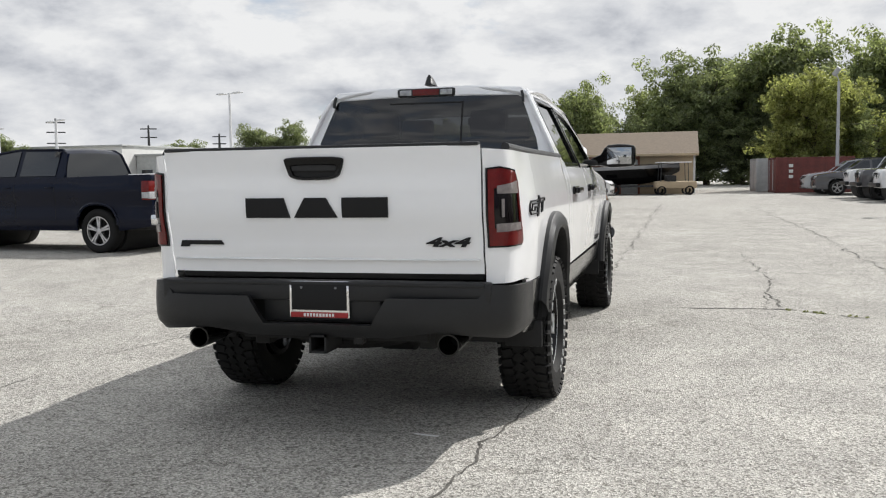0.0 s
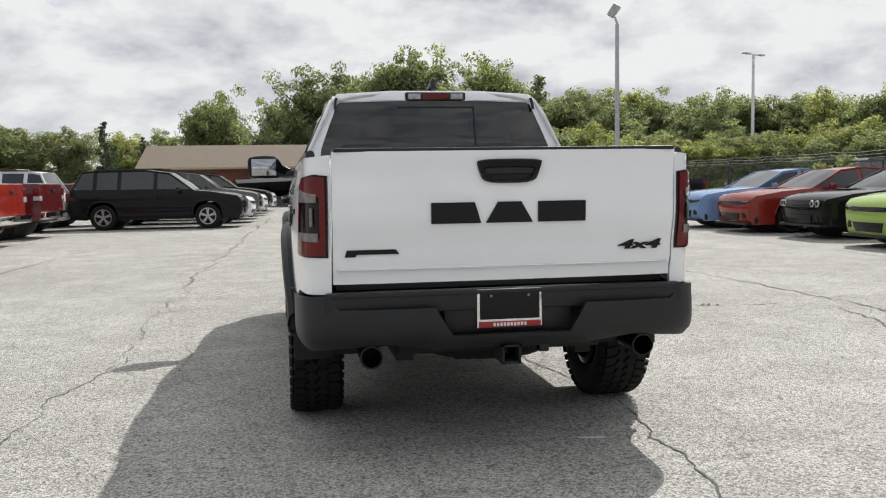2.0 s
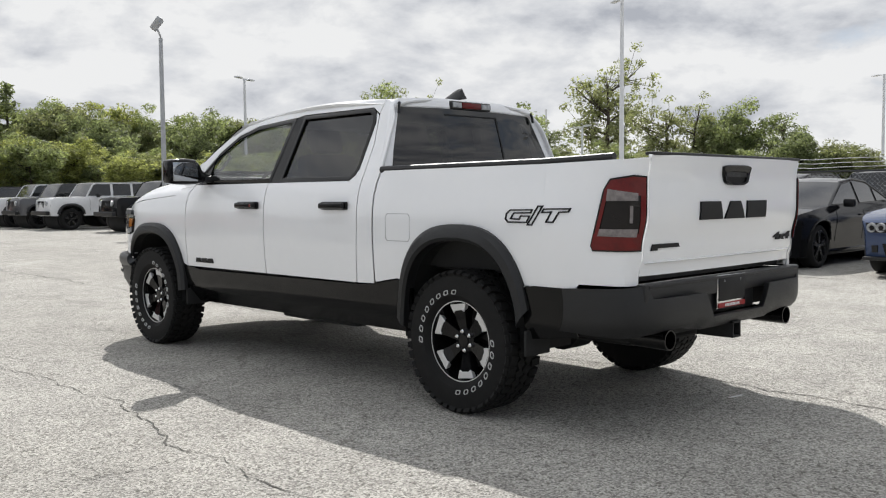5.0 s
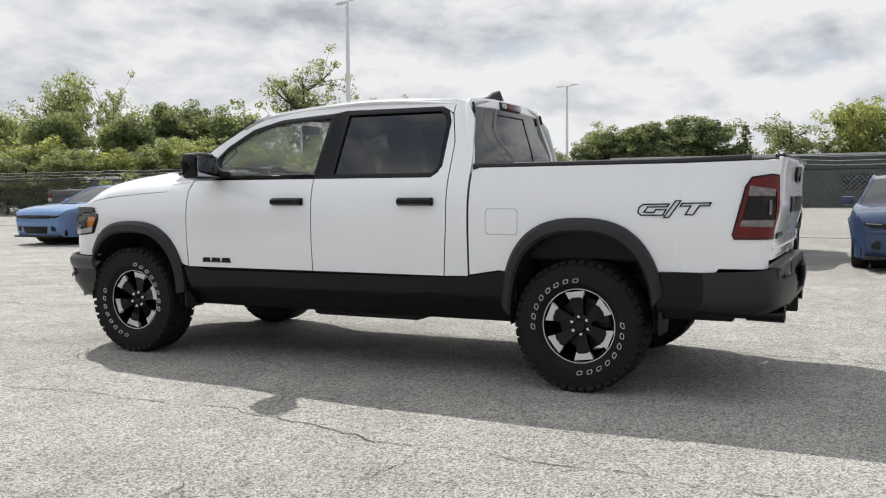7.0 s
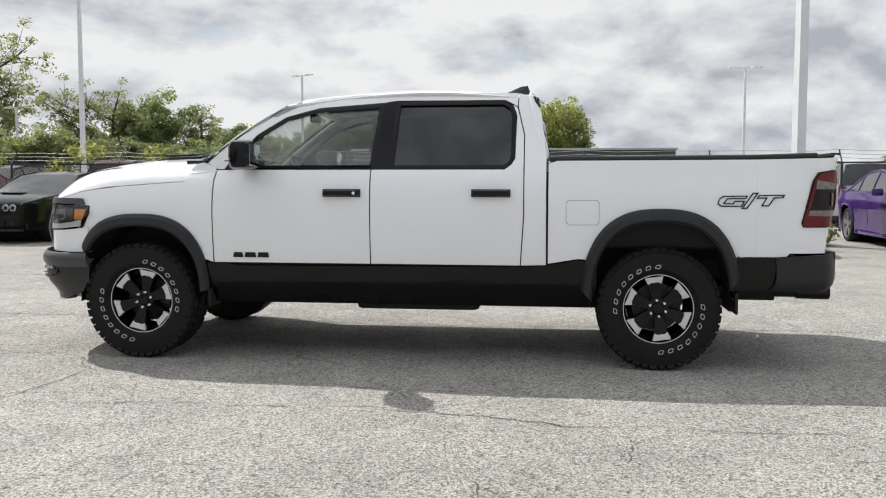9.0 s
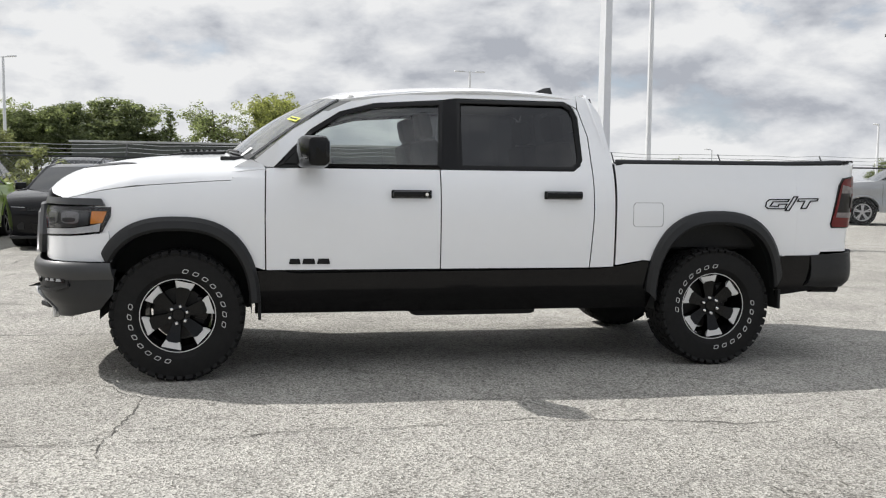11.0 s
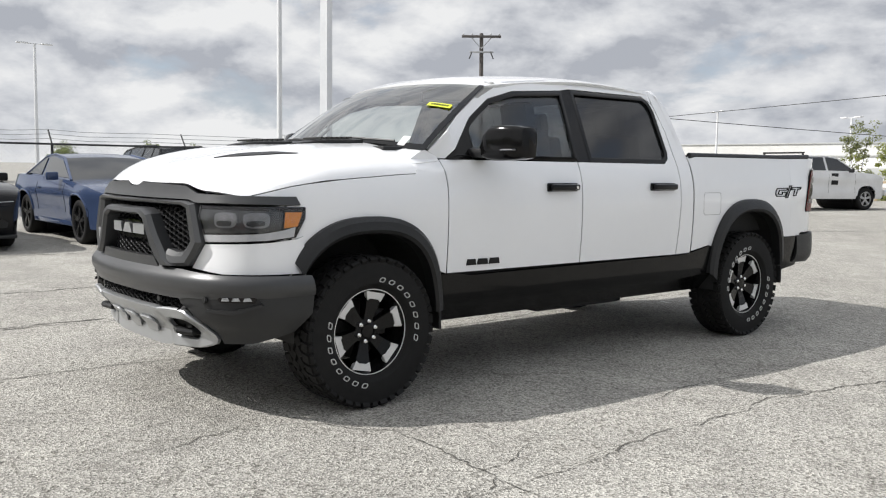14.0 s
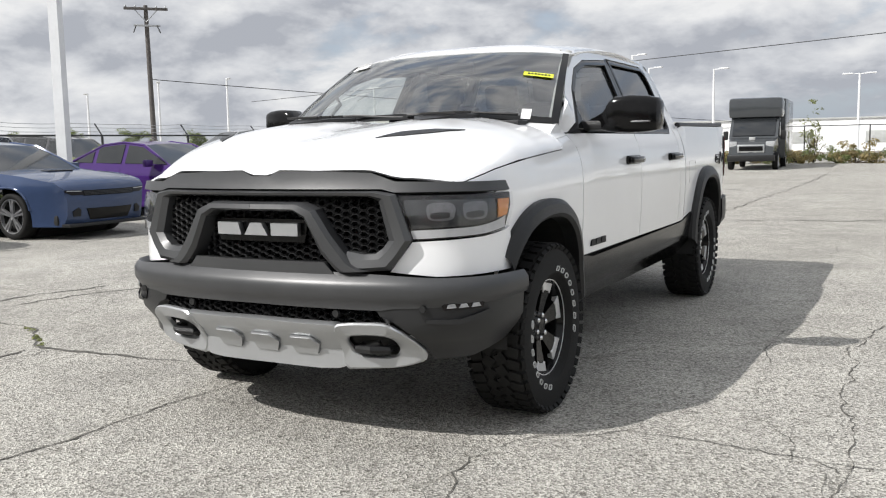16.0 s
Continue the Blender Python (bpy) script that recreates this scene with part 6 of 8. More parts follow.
        for py in k["pillars"][:2] + (cab[0][0] - 0.12,):
            tube("door_seam", [(sx * (X(py, z) + 0.001), py, z) for z in [low + 0.22 + (belt - low - 0.26) * q / 6 for q in range(7)]], 0.005, SEAM, car, 4)
    if kind == "pickup":
        box("rear_bumper", (0, ymin - 0.05, 0.60), (1.86, 0.14, 0.19), CHROME, car, 0.03, label="chrome rear bumper")
        box("front_bumper", (0, ymax + 0.07, 0.62), (1.80, 0.12, 0.22), CHROME, car, 0.04)
        box("tailgate_handle", (0, ymin - 0.052, 1.22), (0.22, 0.02, 0.07), PLASTIC, car, 0.01)
        box("plate_recess", (0, ymin - 0.12, 0.62), (0.34, 0.02, 0.12), PLASTIC, car, 0.005)
    elif kind == "suv":
        for sx in (1, -1):
            tube("roof_rail", [(sx * 0.62, 0.2, 1.80), (sx * 0.62, -1.8, 1.79)], 0.02, PLASTIC, car, 6)
    tyre, rim, drum = road_wheel(k["r"], 0.25, silver)
    for hy in k["hubs"]:
        for sx in (1, -1):
            w = new("wheel", tyre)
            w.parent = car
            w.matrix_basis = pose(sx * (half - 0.14), hy, k["r"], 0, 0, 0 if sx > 0 else 180)
            for me in (rim, drum):
                o = new(me.name.split(".")[0], me)
                o.parent = w
        bm = bmesh.new()
        tube_into(bm, [(-half + 0.3, hy, k["r"]), (half - 0.3, hy, k["r"])], k["r"] * 1.05, 16)
        part("wheel_well", bm, SEAM, car)
    return car


BLACKP = paint("black", (0.010, 0.010, 0.011))
WHITEP = paint("white", (0.72, 0.72, 0.72))
NAVY = paint("navy_blue", (0.004, 0.006, 0.016), 0.1)
REDP = paint("orange_red", (0.235, 0.022, 0.015), 0.1)
MAROON = paint("dark_red", (0.09, 0.012, 0.012), 0.1)
LIGHTBLUE = paint("light_blue", (0.17, 0.29, 0.50), 0.2)
BLUE = paint("slate_blue", (0.045, 0.068, 0.135), 0.3)
GREEN = paint("lime_green", (0.31, 0.44, 0.09), 0.0)
PURPLE = paint("purple", (0.055, 0.020, 0.135), 0.2)
GREY = paint("grey", (0.10, 0.10, 0.105), 0.4)
SILVERP = paint("silver", (0.40, 0.41, 0.42), 0.5)


def parked(kind, colour, label, category, x, y, heading, **kw):
    """Stands with its middle at x, y; heading in degrees to the left of +y."""
    return vehicle(kind, colour, label, category, pose(x, y, 0, 0, 0, heading), **kw)


# row along the fence, noses towards the pickup
ROW = "cars parked along the fence"
parked("sedan", LIGHTBLUE, "light blue sedan with black grille parked by the fence", "car", 11.85, 15.2, 90, group=ROW, silver=False)
parked("sedan", REDP, "bright red sedan with dark wheels parked by the fence", "car", 11.9, 12.8, 90, group=ROW, silver=False)
parked("coupe", BLACKP, "black coupe with round lamps parked by the fence", "car", 12.1, 10.3, 90, group=ROW, silver=False)
parked("sedan", GREEN, "lime green sedan with black wheels parked by the fence", "car", 11.75, 7.45, 90, group=ROW, silver=False)
parked("sedan", BLACKP, "black sedan with silver wheels parked by the fence", "car", 12.0, 4.75, 90, group=ROW)
parked("sedan", BLACKP, "black sedan with a hood scoop parked by the fence", "car", 11.7, 1.75, 90, group=ROW, silver=False)
parked("coupe", BLUE, "slate blue coupe with round headlamps by the fence", "car", 11.45, -1.1, 90, group=ROW, silver=False)
parked("sedan", BLUE, "slate blue sedan with bronze-grey wheels by the fence", "car", 11.05, -4.05, 90, group=ROW)
parked("sedan", PURPLE, "purple sedan with chrome wheels by the lamp post", "car", 11.25, -8.05, 90, group=ROW)
# off-road row further along
JEEPS = "off-road vehicles in a row"
parked("jeep_pickup", BLACKP, "black boxy off-road pickup with black wheels", "pickup truck", 12.0, 26.2, 90, group=JEEPS, silver=False)
parked("jeep", WHITEP, "white boxy off-road car with black roof", "off-road car", 11.2, 30.9, 90, group=JEEPS, silver=False, stripe=PLASTIC)
parked("jeep", GREY, "dark grey boxy off-road car", "off-road car", 11.0, 33.6, 90, group=JEEPS, silver=False, stripe=PLASTIC)
parked("jeep", WHITEP, "white boxy off-road car in the row", "off-road car", 11.0, 36.3, 90, group=JEEPS, silver=False, stripe=PLASTIC)
parked("suv", GREY, "dark grey sport utility with silver wheels", "suv", 10.6, 41.4, 90, group=JEEPS)
parked("suv", SILVERP, "silver sport utility beside the container", "suv", 10.4, 44.0, 90, group=JEEPS)
# pickups and utilities on the other side
WEST = "trucks parked across the lane"
parked("pickup", NAVY, "navy blue pickup with chrome bumper and silver wheels", "pickup truck", -10.15, 8.25, 84, group=WEST)
parked("pickup", REDP, "bright red pickup with black wheels", "pickup truck", -9.95, 14.55, 86, group=WEST, silver=False)
parked("pickup", MAROON, "dark red pickup with chrome bumper", "pickup truck", -9.9, 18.0, 86, group=WEST)
parked("suv", WHITEP, "white sport utility behind the red pickups", "suv", -10.0, 21.4, 86, group=WEST)
parked("pickup", MAROON, "dark red pickup at the end of its row", "pickup truck", -10.3, 24.8, 86, group=WEST)
parked("suv", BLACKP, "black sport utility with silver wheels", "suv", -4.75, 21.9, -94, group=WEST)
for k, (c, n) in enumerate(((WHITEP, "white"), (GREY, "grey"), (WHITEP, "white"), (BLACKP, "black"), (WHITEP, "white"))):
    parked("suv" if k % 2 else "sedan", c, n + " car in the row beside the black utility", "car", -4.6 + 0.15 * k, 25.0 + 3.1 * k, -93, group=WEST)
for x, c in ((4.0, WHITEP), (7.4, SILVERP), (10.8, WHITEP)):
    parked("pickup", c, ("white" if c is WHITEP else "silver") + " pickup far off at the end of the lane", "pickup truck", x, 112, 180, group="far pickups")
# vehicles beyond the fence
BEYOND = "vehicles beyond the fence"
for kind, c, n, x, y, h in (("pickup", GREY, "grey", 21.5, 24.5, -90), ("suv", SILVERP, "silver", 21.2, 21.0, 90), ("suv", BLACKP, "black", 21.4, 17.6, 90), ("pickup", MAROON, "dark red", 22.0, 13.5, -90), ("suv", GREY, "grey", 21.4, 9.6, -90), ("suv", BLACKP, "black", 21.4, 6.6, 90), ("suv", BLACKP, "black", 21.6, 3.3, -90), ("suv", BLACKP, "black", 20.2, -5.6, -92), ("suv", SILVERP, "silver", 20.8, -9.4, -90), ("suv", GREY, "grey", 20.5, -13.4, 90), ("pickup", SILVERP, "silver", 17.8, -18.6, -24), ("pickup", BLACKP, "black", 20.5, -24.0, -62), ("pickup", WHITEP, "white", 21.5, -28.0, -62)):
    parked(kind, c, n + (" pickup" if kind == "pickup" else " sport utility") + " behind the wire fence", "pickup truck" if kind == "pickup" else "suv", x, y, h, group=BEYOND)


def flatbed_truck():
    """A pickup cab with a black flat deck and headboard rack."""
    t = parked("pickup", WHITEP, "white crew-cab truck with a black flatbed and rack", "truck", 11.9, -26.4, 162, group="", silver=True)
    box("flat_deck", (0, -2.15, 1.18), (2.3, 2.3, 0.14), DARK, t, 0.02)
    for sx in (1, -1):
        tube("rack_post", [(sx * 1.0, -1.10, 1.2), (sx * 0.95, -1.10, 2.0)], 0.04, DARK, t, 6)
        box("side_board", (sx * 1.12, -2.15, 1.42), (0.05, 2.3, 0.36), DARK, t, 0.01)
    for z in (1.5, 1.75, 2.0):
        tube("rack_bar", [(-1.0, -1.10, z), (1.0, -1.10, z)], 0.035, DARK, t, 6)
    box("headboard", (0, -1.14, 1.5), (2.0, 0.03, 0.6), DARK, t, 0.01)
    box("door_marking", (1.0, 0.35, 1.1), (0.02, 0.3, 0.4), DECAL, t, 0.004)
    box("door_marking", (-1.0, 0.35, 1.1), (0.02, 0.3, 0.4), DECAL, t, 0.004)


flatbed_truck()


# ---- poles, wires and fence ----
POLE_WHITE = shader("white_pole_paint", (0.72, 0.73, 0.74), 0.4, vary=0.08, scale=1.5)
GALV = shader("galvanised_steel", (0.42, 0.43, 0.44), 0.5, metal=0.4, vary=0.15, scale=5)
DARKSTEEL = shader("dark_fence_steel", (0.03, 0.032, 0.034), 0.6, vary=0.3)
CONCRETE = shader("cast_concrete", (0.42, 0.41, 0.39), 0.9, vary=0.2, scale=6, bump=0.3)
POLE_WOOD = shader("weathered_pole_wood", (0.11, 0.10, 0.095), 0.9, vary=0.4, scale=6, bump=0.4, bump_scale=30)


def light_pole(x, y, height, r=0.07, heads=2, turn=0, plinth=False, square=False):
    p = thing("light_pole", "tall white parking lot light pole with flat heads", "light pole", "light poles", pose(x, y, 0, 0, 0, turn))
    bm = bmesh.new()
    if square:
        v = []
        for z, w in ((0.9 if plinth else 0, r * 1.15), (1.05, r * 1.1), (height, r * 0.8)):
            v.append([bm.verts.new((w * a, w * b, z)) for a, b in ((-1, -1), (1, -1), (1, 1), (-1, 1))])
        for a, b in zip(v, v[1:]):
            for k in range(4):
                bm.faces.new((a[k], a[(k + 1) % 4], b[(k + 1) % 4], b[k]))
        bm.faces.new(v[-1])
        part("shaft", bm, POLE_WHITE, p, smooth=False)
    else:
        tube_into(bm, [(0, 0, 0.0), (0, 0, height * 0.5), (0, 0, height)], [r * 1.2, r, r * 0.75], 10)
        part("shaft", bm, POLE_WHITE, p)
    if plinth:
        lathe("plinth", [(0.0, 0.0), (0.0, 0.36), (0.82, 0.36), (0.9, 0.30), (0.9, 0.0)], CONCRETE, p, "z", 24)
        box("foot_flange", (0, 0, 0.93), (0.48, 0.48, 0.06), POLE_WHITE, p, 0.01)
    for k in range(heads):
        s = 1 if k % 2 == 0 else -1
        box("lamp_arm", (s * 0.35, 0, height - 0.03), (0.7, 0.06, 0.06), POLE_WHITE, p, 0.01)
        box("lamp_head", (s * 0.85, 0, height), (0.75, 0.32, 0.10), POLE_WHITE, p, 0.03)
    return p


light_pole(11.48, -5.78, 14.0, 0.088, 2, 20, square=True)
light_pole(28.5, -14.3, 14.0, 0.10, 2, 40)
light_pole(38.85, 24.38, 12.2, 0.13, 2, 60)
light_pole(30.0, 49.5, 9.4, 0.11, 2, 30)
light_pole(103, 82, 13.8, 0.17, 2, 40)
light_pole(69, 21, 10.2, 0.12, 2, 60)
light_pole(64, -14.7, 9.7, 0.12, 2, 90)
light_pole(48, 34, 6.0, 0.09, 2, 60)
for az, dist, el, heads in ((131, 78, 3.3, 1), (135, 82, 4.0, 2), (139, 78, 4.2, 1), (148, 88, 3.6, 2), (155.5, 84, 3.2, 2), (164, 72, 5.2, 1), (165, 78, 4.4, 1), (168.8, 76, 4.2, 1), (176.8, 78, 3.6, 2), (121, 95, 1.9, 1), (-34.3, 57, 3.6, 2), (-38.2, 75, 3.05, 1), (-24.2, 60, 5.3, 2)):
    a = radians(az)
    light_pole(-2.5 + dist * math.sin(a), (5.5 if az > 0 else -7) + dist * math.cos(a), 1.3 + dist * math.tan(radians(el)), 0.10, heads, az)


def flood_pole(x, y, height, turn):
    p = thing("flood_light_pole", "tall grey pole with two tilted flood lights", "light pole", "light poles", pose(x, y, 0, 0, 0, turn))
    tube("shaft", [(0, 0, 0), (0, 0, height)], [0.10, 0.07], GALV, p, 10)
    for s in (1, -1):
        tube("bracket", [(0, 0, height - 0.1), (s * 0.12, 0.0, height + 0.05), (s * 0.10, 0.1, height + 0.3)], 0.03, GALV, p, 6)
        box("flood_head", (0, 0, 0), (0.10, 0.5, 0.24), GALV, p, 0.03, pose(s * 0.14, 0.12, height + 0.5, -55, s * 12, 0))
    return p


flood_pole(11.3, 25.35, 7.0, 60)
flood_pole(9.75, 45.0, 5.9, 80)


def utility_pole():
    p = thing("utility_pole", "weathered wooden utility pole with two crossarms", "utility pole", "", pose(35.3, -31.7, 0, 0, 0, 49))
    tube("shaft", [(0, 0, 0), (0.1, 0, 9.2)], [0.155, 0.11], POLE_WOOD, p, 12)
    box("crossarm", (0.1, 0.12, 9.0), (2.3, 0.12, 0.14), POLE_WOOD, p, 0.01)
    box("crossarm", (0.08, 0.12, 8.1), (1.4, 0.10, 0.10), GALV, p, 0.01)
    for s in (1, -1):
        tube("brace", [(0.1, 0.1, 8.3), (0.1 + s * 0.6, 0.12, 8.95)], 0.025, GALV, p, 6)
        for q in (0.55, 1.05):
            lathe("insulator", [(0.0, 0.03), (0.06, 0.05), (0.10, 0.03), (0.14, 0.0)], GALV, p, "z", 10, (0.1 + s * q, 0.12, 9.07))
        tube("fuse_holder", [(0.1 + s * 0.55, 0.16, 8.1), (0.1 + s * 0.7, 0.3, 7.7)], 0.035, DARKSTEEL, p, 6)


utility_pole()


def power_tower(az, dist, el):
    """A far lattice-slim power mast with three pairs of arms."""
    a = radians(az)
    h = 1.3 + dist * math.tan(radians(el))
    p = thing("power_mast", "distant grey power line mast with crossarms", "power mast", "power line masts", pose(1.7 + dist * math.sin(a), -7.1 + dist * math.cos(a), 0, 0, 0, -az))
    tube("shaft", [(0, 0, 0), (0, 0, h)], [0.45, 0.16], DARKSTEEL, p, 8)
    for q in (0.06, 0.20, 0.36):
        box("crossarm", (0, 0, h * (1 - q)), (h * 0.26, 0.25, 0.22), DARKSTEEL, p, 0.02)


for az, el in ((-37.6, 3.57), (-32.5, 3.2), (-28.4, 2.7)):
    power_tower(az, 190, el)


def cable(a, b, sag, label):
    pts = [tuple(a[i] + (b[i] - a[i]) * t - (sag * 4 * t * (1 - t) if i == 2 else 0) for i in range(3)) for t in [k / 24 for k in range(25)]]
    bm = bmesh.new()
    tube_into(bm, pts, 0.022, 5)
    tagged(part("overhead_cable", bm, DARKSTEEL), label, "cable", "overhead cables")


cable((45, -52, 5.0), (-60, -38, 9.0), 0.25, "dark overhead cable slung across the far edge")
cable((35.3, -31.7, 5.2), (0, -95, 2.0), 0.3, "thin dark overhead cable above the lot")

FX = 16.6


def build_fence(x0, y0, x1, y1, name, label, height=1.72, barbed=True):
    length = math.hypot(x1 - x0, y1 - y0)
    f = thing(name, label, "fence", "", Matrix.Translation((x0, y0, 0)) @ Matrix.Rotation(math.atan2(y1 - y0, x1 - x0), 4, "Z"))
    n = int(length / 3.05)
    for i in range(n + 1):
        x = length * i / n
        post = tube("post", [(x, 0, 0), (x, 0, height)], 0.032, DARKSTEEL, f, 8)
        if barbed:
            tube("barb_arm", [(x, 0, height), (x, -0.26, height + 0.32)], 0.02, DARKSTEEL, post, 6)
    tube("top_rail", [(0, 0, height), (length, 0, height)], 0.026, DARKSTEEL, f, 6)
    tube("bottom_wire", [(0, 0, 0.1), (length, 0, 0.1)], 0.006, DARKSTEEL, f, 4)
    if barbed:
        for q in (0.35, 0.68, 1.0):
            bm = bmesh.new()
            pts = [(length * i / (n * 4), -0.26 * q + 0.02 * math.sin(i * 1.7), height + 0.32 * q + (0.015 * math.sin(i * 2.3) - 0.02 * (i % 4 in (1, 2, 3)))) for i in range(n * 4 + 1)]
            tube_into(bm, pts, 0.007, 4)
            part("barbed_wire", bm, GALV, f)
    verts, faces = [], []
    step, r = 0.11, 0.0022
    k = -int(height / step)
    while k * step < length:
        for s in (1, -1):
            xa = k * step if s > 0 else k * step + height
            xb = xa + s * height
            verts += [(xa - r, 0, 0.05), (xa + r, 0, 0.05), (xb + r, 0, height), (xb - r, 0, height)]
            j = len(verts)
            faces.append((j - 4, j - 3, j - 2, j - 1))
        k += 1
    me = bpy.data.meshes.new("chain_link")
    me.from_pydata(verts, [], faces)
    me.materials.append(GALV)
    o = new("chain_link", me)
    o.parent = f
    tagged(o, kind="stuff")
    return f


build_fence(FX, -24, FX, 46, "wire_fence", "tall chain-link fence topped with barbed wire")
build_fence(-40, -46, 15, -44, "wire_fence", "chain-link fence along the weedy far edge", 1.9, False)


# ---- buildings, containers, van ----
BRICK = shader("brown_brick_wall", (0.22, 0.085, 0.055), 0.85, vary=0.3, scale=3, bump=0.4, bump_scale=40)
TAN = shader("tan_wall_paint", (0.42, 0.33, 0.22), 0.8, vary=0.12, scale=2)
SHINGLE = shader("brown_roof_shingle", (0.15, 0.115, 0.08), 0.9, vary=0.3, scale=7, bump=0.5, bump_scale=25)
CONT_RED = shader("rust_red_container", (0.13, 0.03, 0.024), 0.6, vary=0.3, scale=3)
CONT_GREY = shader("pale_grey_container", (0.42, 0.43, 0.42), 0.6, vary=0.2, scale=3)
PALE_WALL = shader("pale_wall_cladding", (0.62, 0.62, 0.60), 0.7, vary=0.1, scale=0.5)
GREENISH = shader("grey_green_wall", (0.07, 0.08, 0.07), 0.8, vary=0.3, scale=0.6)


def service_building():
    b = thing("service_building", "low brown building with a shingled pitched roof", "building", "", pose(0, 0, 0))
    x0, x1, y0, y1 = -9.0, 2.45, 47.0, 56.0
    bm = bmesh.new()
    box_into(bm, ((x0 + x1) / 2, (y0 + y1) / 2, 1.15), (x1 - x0, y1 - y0, 2.3))
    part("wall", bm, BRICK, b, smooth=False)
    box("gable_wall", (x1 - 1.55, y0 - 0.03, 1.12), (3.0, 0.1, 2.24), TAN, b, 0.01, label="tan painted wall")
    bm = bmesh.new()
    v = [bm.verts.new(p) for p in ((x0 - 0.3, y0 - 0.5, 2.28), (x1 + 0.25, y0 - 0.5, 2.28), (x1 + 0.25, (y0 + y1) / 2, 3.75), (x0 - 0.3, (y0 + y1) / 2, 3.75), (x1 + 0.25, y1 + 0.5, 2.28), (x0 - 0.3, y1 + 0.5, 2.28))]
    for f in ((0, 1, 2, 3), (3, 2, 4, 5), (0, 3, 5), (1, 4, 2), (0, 5, 4, 1)):
        bm.faces.new([v[i] for i in f])
    part("roof", bm, SHINGLE, b, smooth=False)
    box("eave_board", ((x0 + x1) / 2, y0 - 0.52, 2.25), (x1 - x0 + 0.5, 0.05, 0.14), TAN, b, 0.01)
    box("corner_board", (x1, y0 - 0.06, 1.1), (0.12, 0.12, 2.2), PALE_WALL, b, 0.01)
    box("door", (-1.2, y0 - 0.04, 1.0), (0.95, 0.08, 2.0), CONT_GREY, b, 0.01)


service_building()


def shipping_container(x, y, turn, length, mat, label):
    c = thing("shipping_container", label, "container", "shipping containers", pose(x, y, 0, 0, 0, turn))
    n = int(length / 0.28)
    for sy in (0, 2.44):
        # one folded sheet for each long side
        bm = bmesh.new()
        fold = []
        for i in range(n + 1):
            off = 0.02 if i % 2 else -0.02
            fold += [(length * i / n - 0.05, sy + off), (length * i / n + 0.05, sy + off)]
        low = [bm.verts.new((u, v, 0.1)) for u, v in fold]
        high = [bm.verts.new((u, v, 1.92)) for u, v in fold]
        for i in range(len(fold) - 1):
            bm.faces.new((low[i], low[i + 1], high[i + 1], high[i]))
        part("side_wall", bm, mat, c, smooth=False)
    box("container_roof", (length / 2, 1.22, 1.94), (length, 2.46, 0.05), mat, c, 0.01)
    box("container_floor", (length / 2, 1.22, 0.08), (length, 2.46, 0.14), mat, c, 0.01)
    for px in (0, length):
        for sy in (0, 2.44):
            box("corner_post", (px, sy, 0.985), (0.12, 0.12, 1.97), mat, c, 0.01)
    for sy in (0.62, 1.82):
        door = box("end_door", (-0.02, sy, 0.98), (0.06, 1.16, 1.78), mat, c, 0.01)
        tube("lock_rod", [(-0.07, sy + 0.2, 0.15), (-0.07, sy + 0.2, 1.85)], 0.02, GALV, door, 6)
    box("far_end", (length, 1.22, 0.98), (0.05, 2.4, 1.84), mat, c, 0.01)
    for k in range(3):
        box("side_marking", (0.75, -0.035, 1.5 - k * 0.30), (0.22, 0.01, 0.17), PALE_WALL, c, 0.002)


shipping_container(6.85, 46.4, 4, 4.0, CONT_RED, "rust-red corrugated shipping container")
shipping_container(6.1, 50.0, 4, 3.6, CONT_GREY, "pale grey shipping container behind the red one")


def pale_building(x0, y0, x1, y1, h, mat, label, name="warehouse", bays=9):
    b = thing(name, label, "building")
    bm = bmesh.new()
    box_into(bm, ((x0 + x1) / 2, (y0 + y1) / 2, h / 2), (x1 - x0, y1 - y0, h))
    part("wall", bm, mat, b, smooth=False)
    box("roof_edge", ((x0 + x1) / 2, (y0 + y1) / 2, h + 0.06), (x1 - x0 + 0.3, y1 - y0 + 0.3, 0.14), CONT_GREY, b, 0.02)
    for k in range(bays):
        t = (k + 0.5) / bays
        if x1 - x0 > y1 - y0:
            box("window", (x0 + (x1 - x0) * t, y0 - 0.03 if y0 > 0 else y1 + 0.03, h * 0.45), ((x1 - x0) / bays * 0.5, 0.08, h * 0.35), CAR_GLASS if y0 > 0 else CONT_GREY, b, 0.01)
        else:
            box("window", (x0 - 0.03, y0 + (y1 - y0) * t, h * 0.5), (0.08, (y1 - y0) / bays * 0.4, h * 0.3), CAR_GLASS, b, 0.01)
    return b


pale_building(-75, -96, 48, -84, 2.95, WHITE, "long low white warehouse beyond the far fence", bays=14)
pale_building(-90, 62, -45, 76, 4.2, PALE_WALL, "pale flat-roofed showroom with dark windows", "showroom")
pale_building(-44.9, 64, -34.5, 70, 3.4, CONT_GREY, "grey low shed beside the showroom", "shed", 5)
pale_building(58, -9, 66, 14, 3.4, GREENISH, "dark low building beyond the fence", "shed", 5)
pale_building(30, -110, 75, -95, 4.6, PALE_WALL, "pale distant industrial hall", "warehouse", 8)


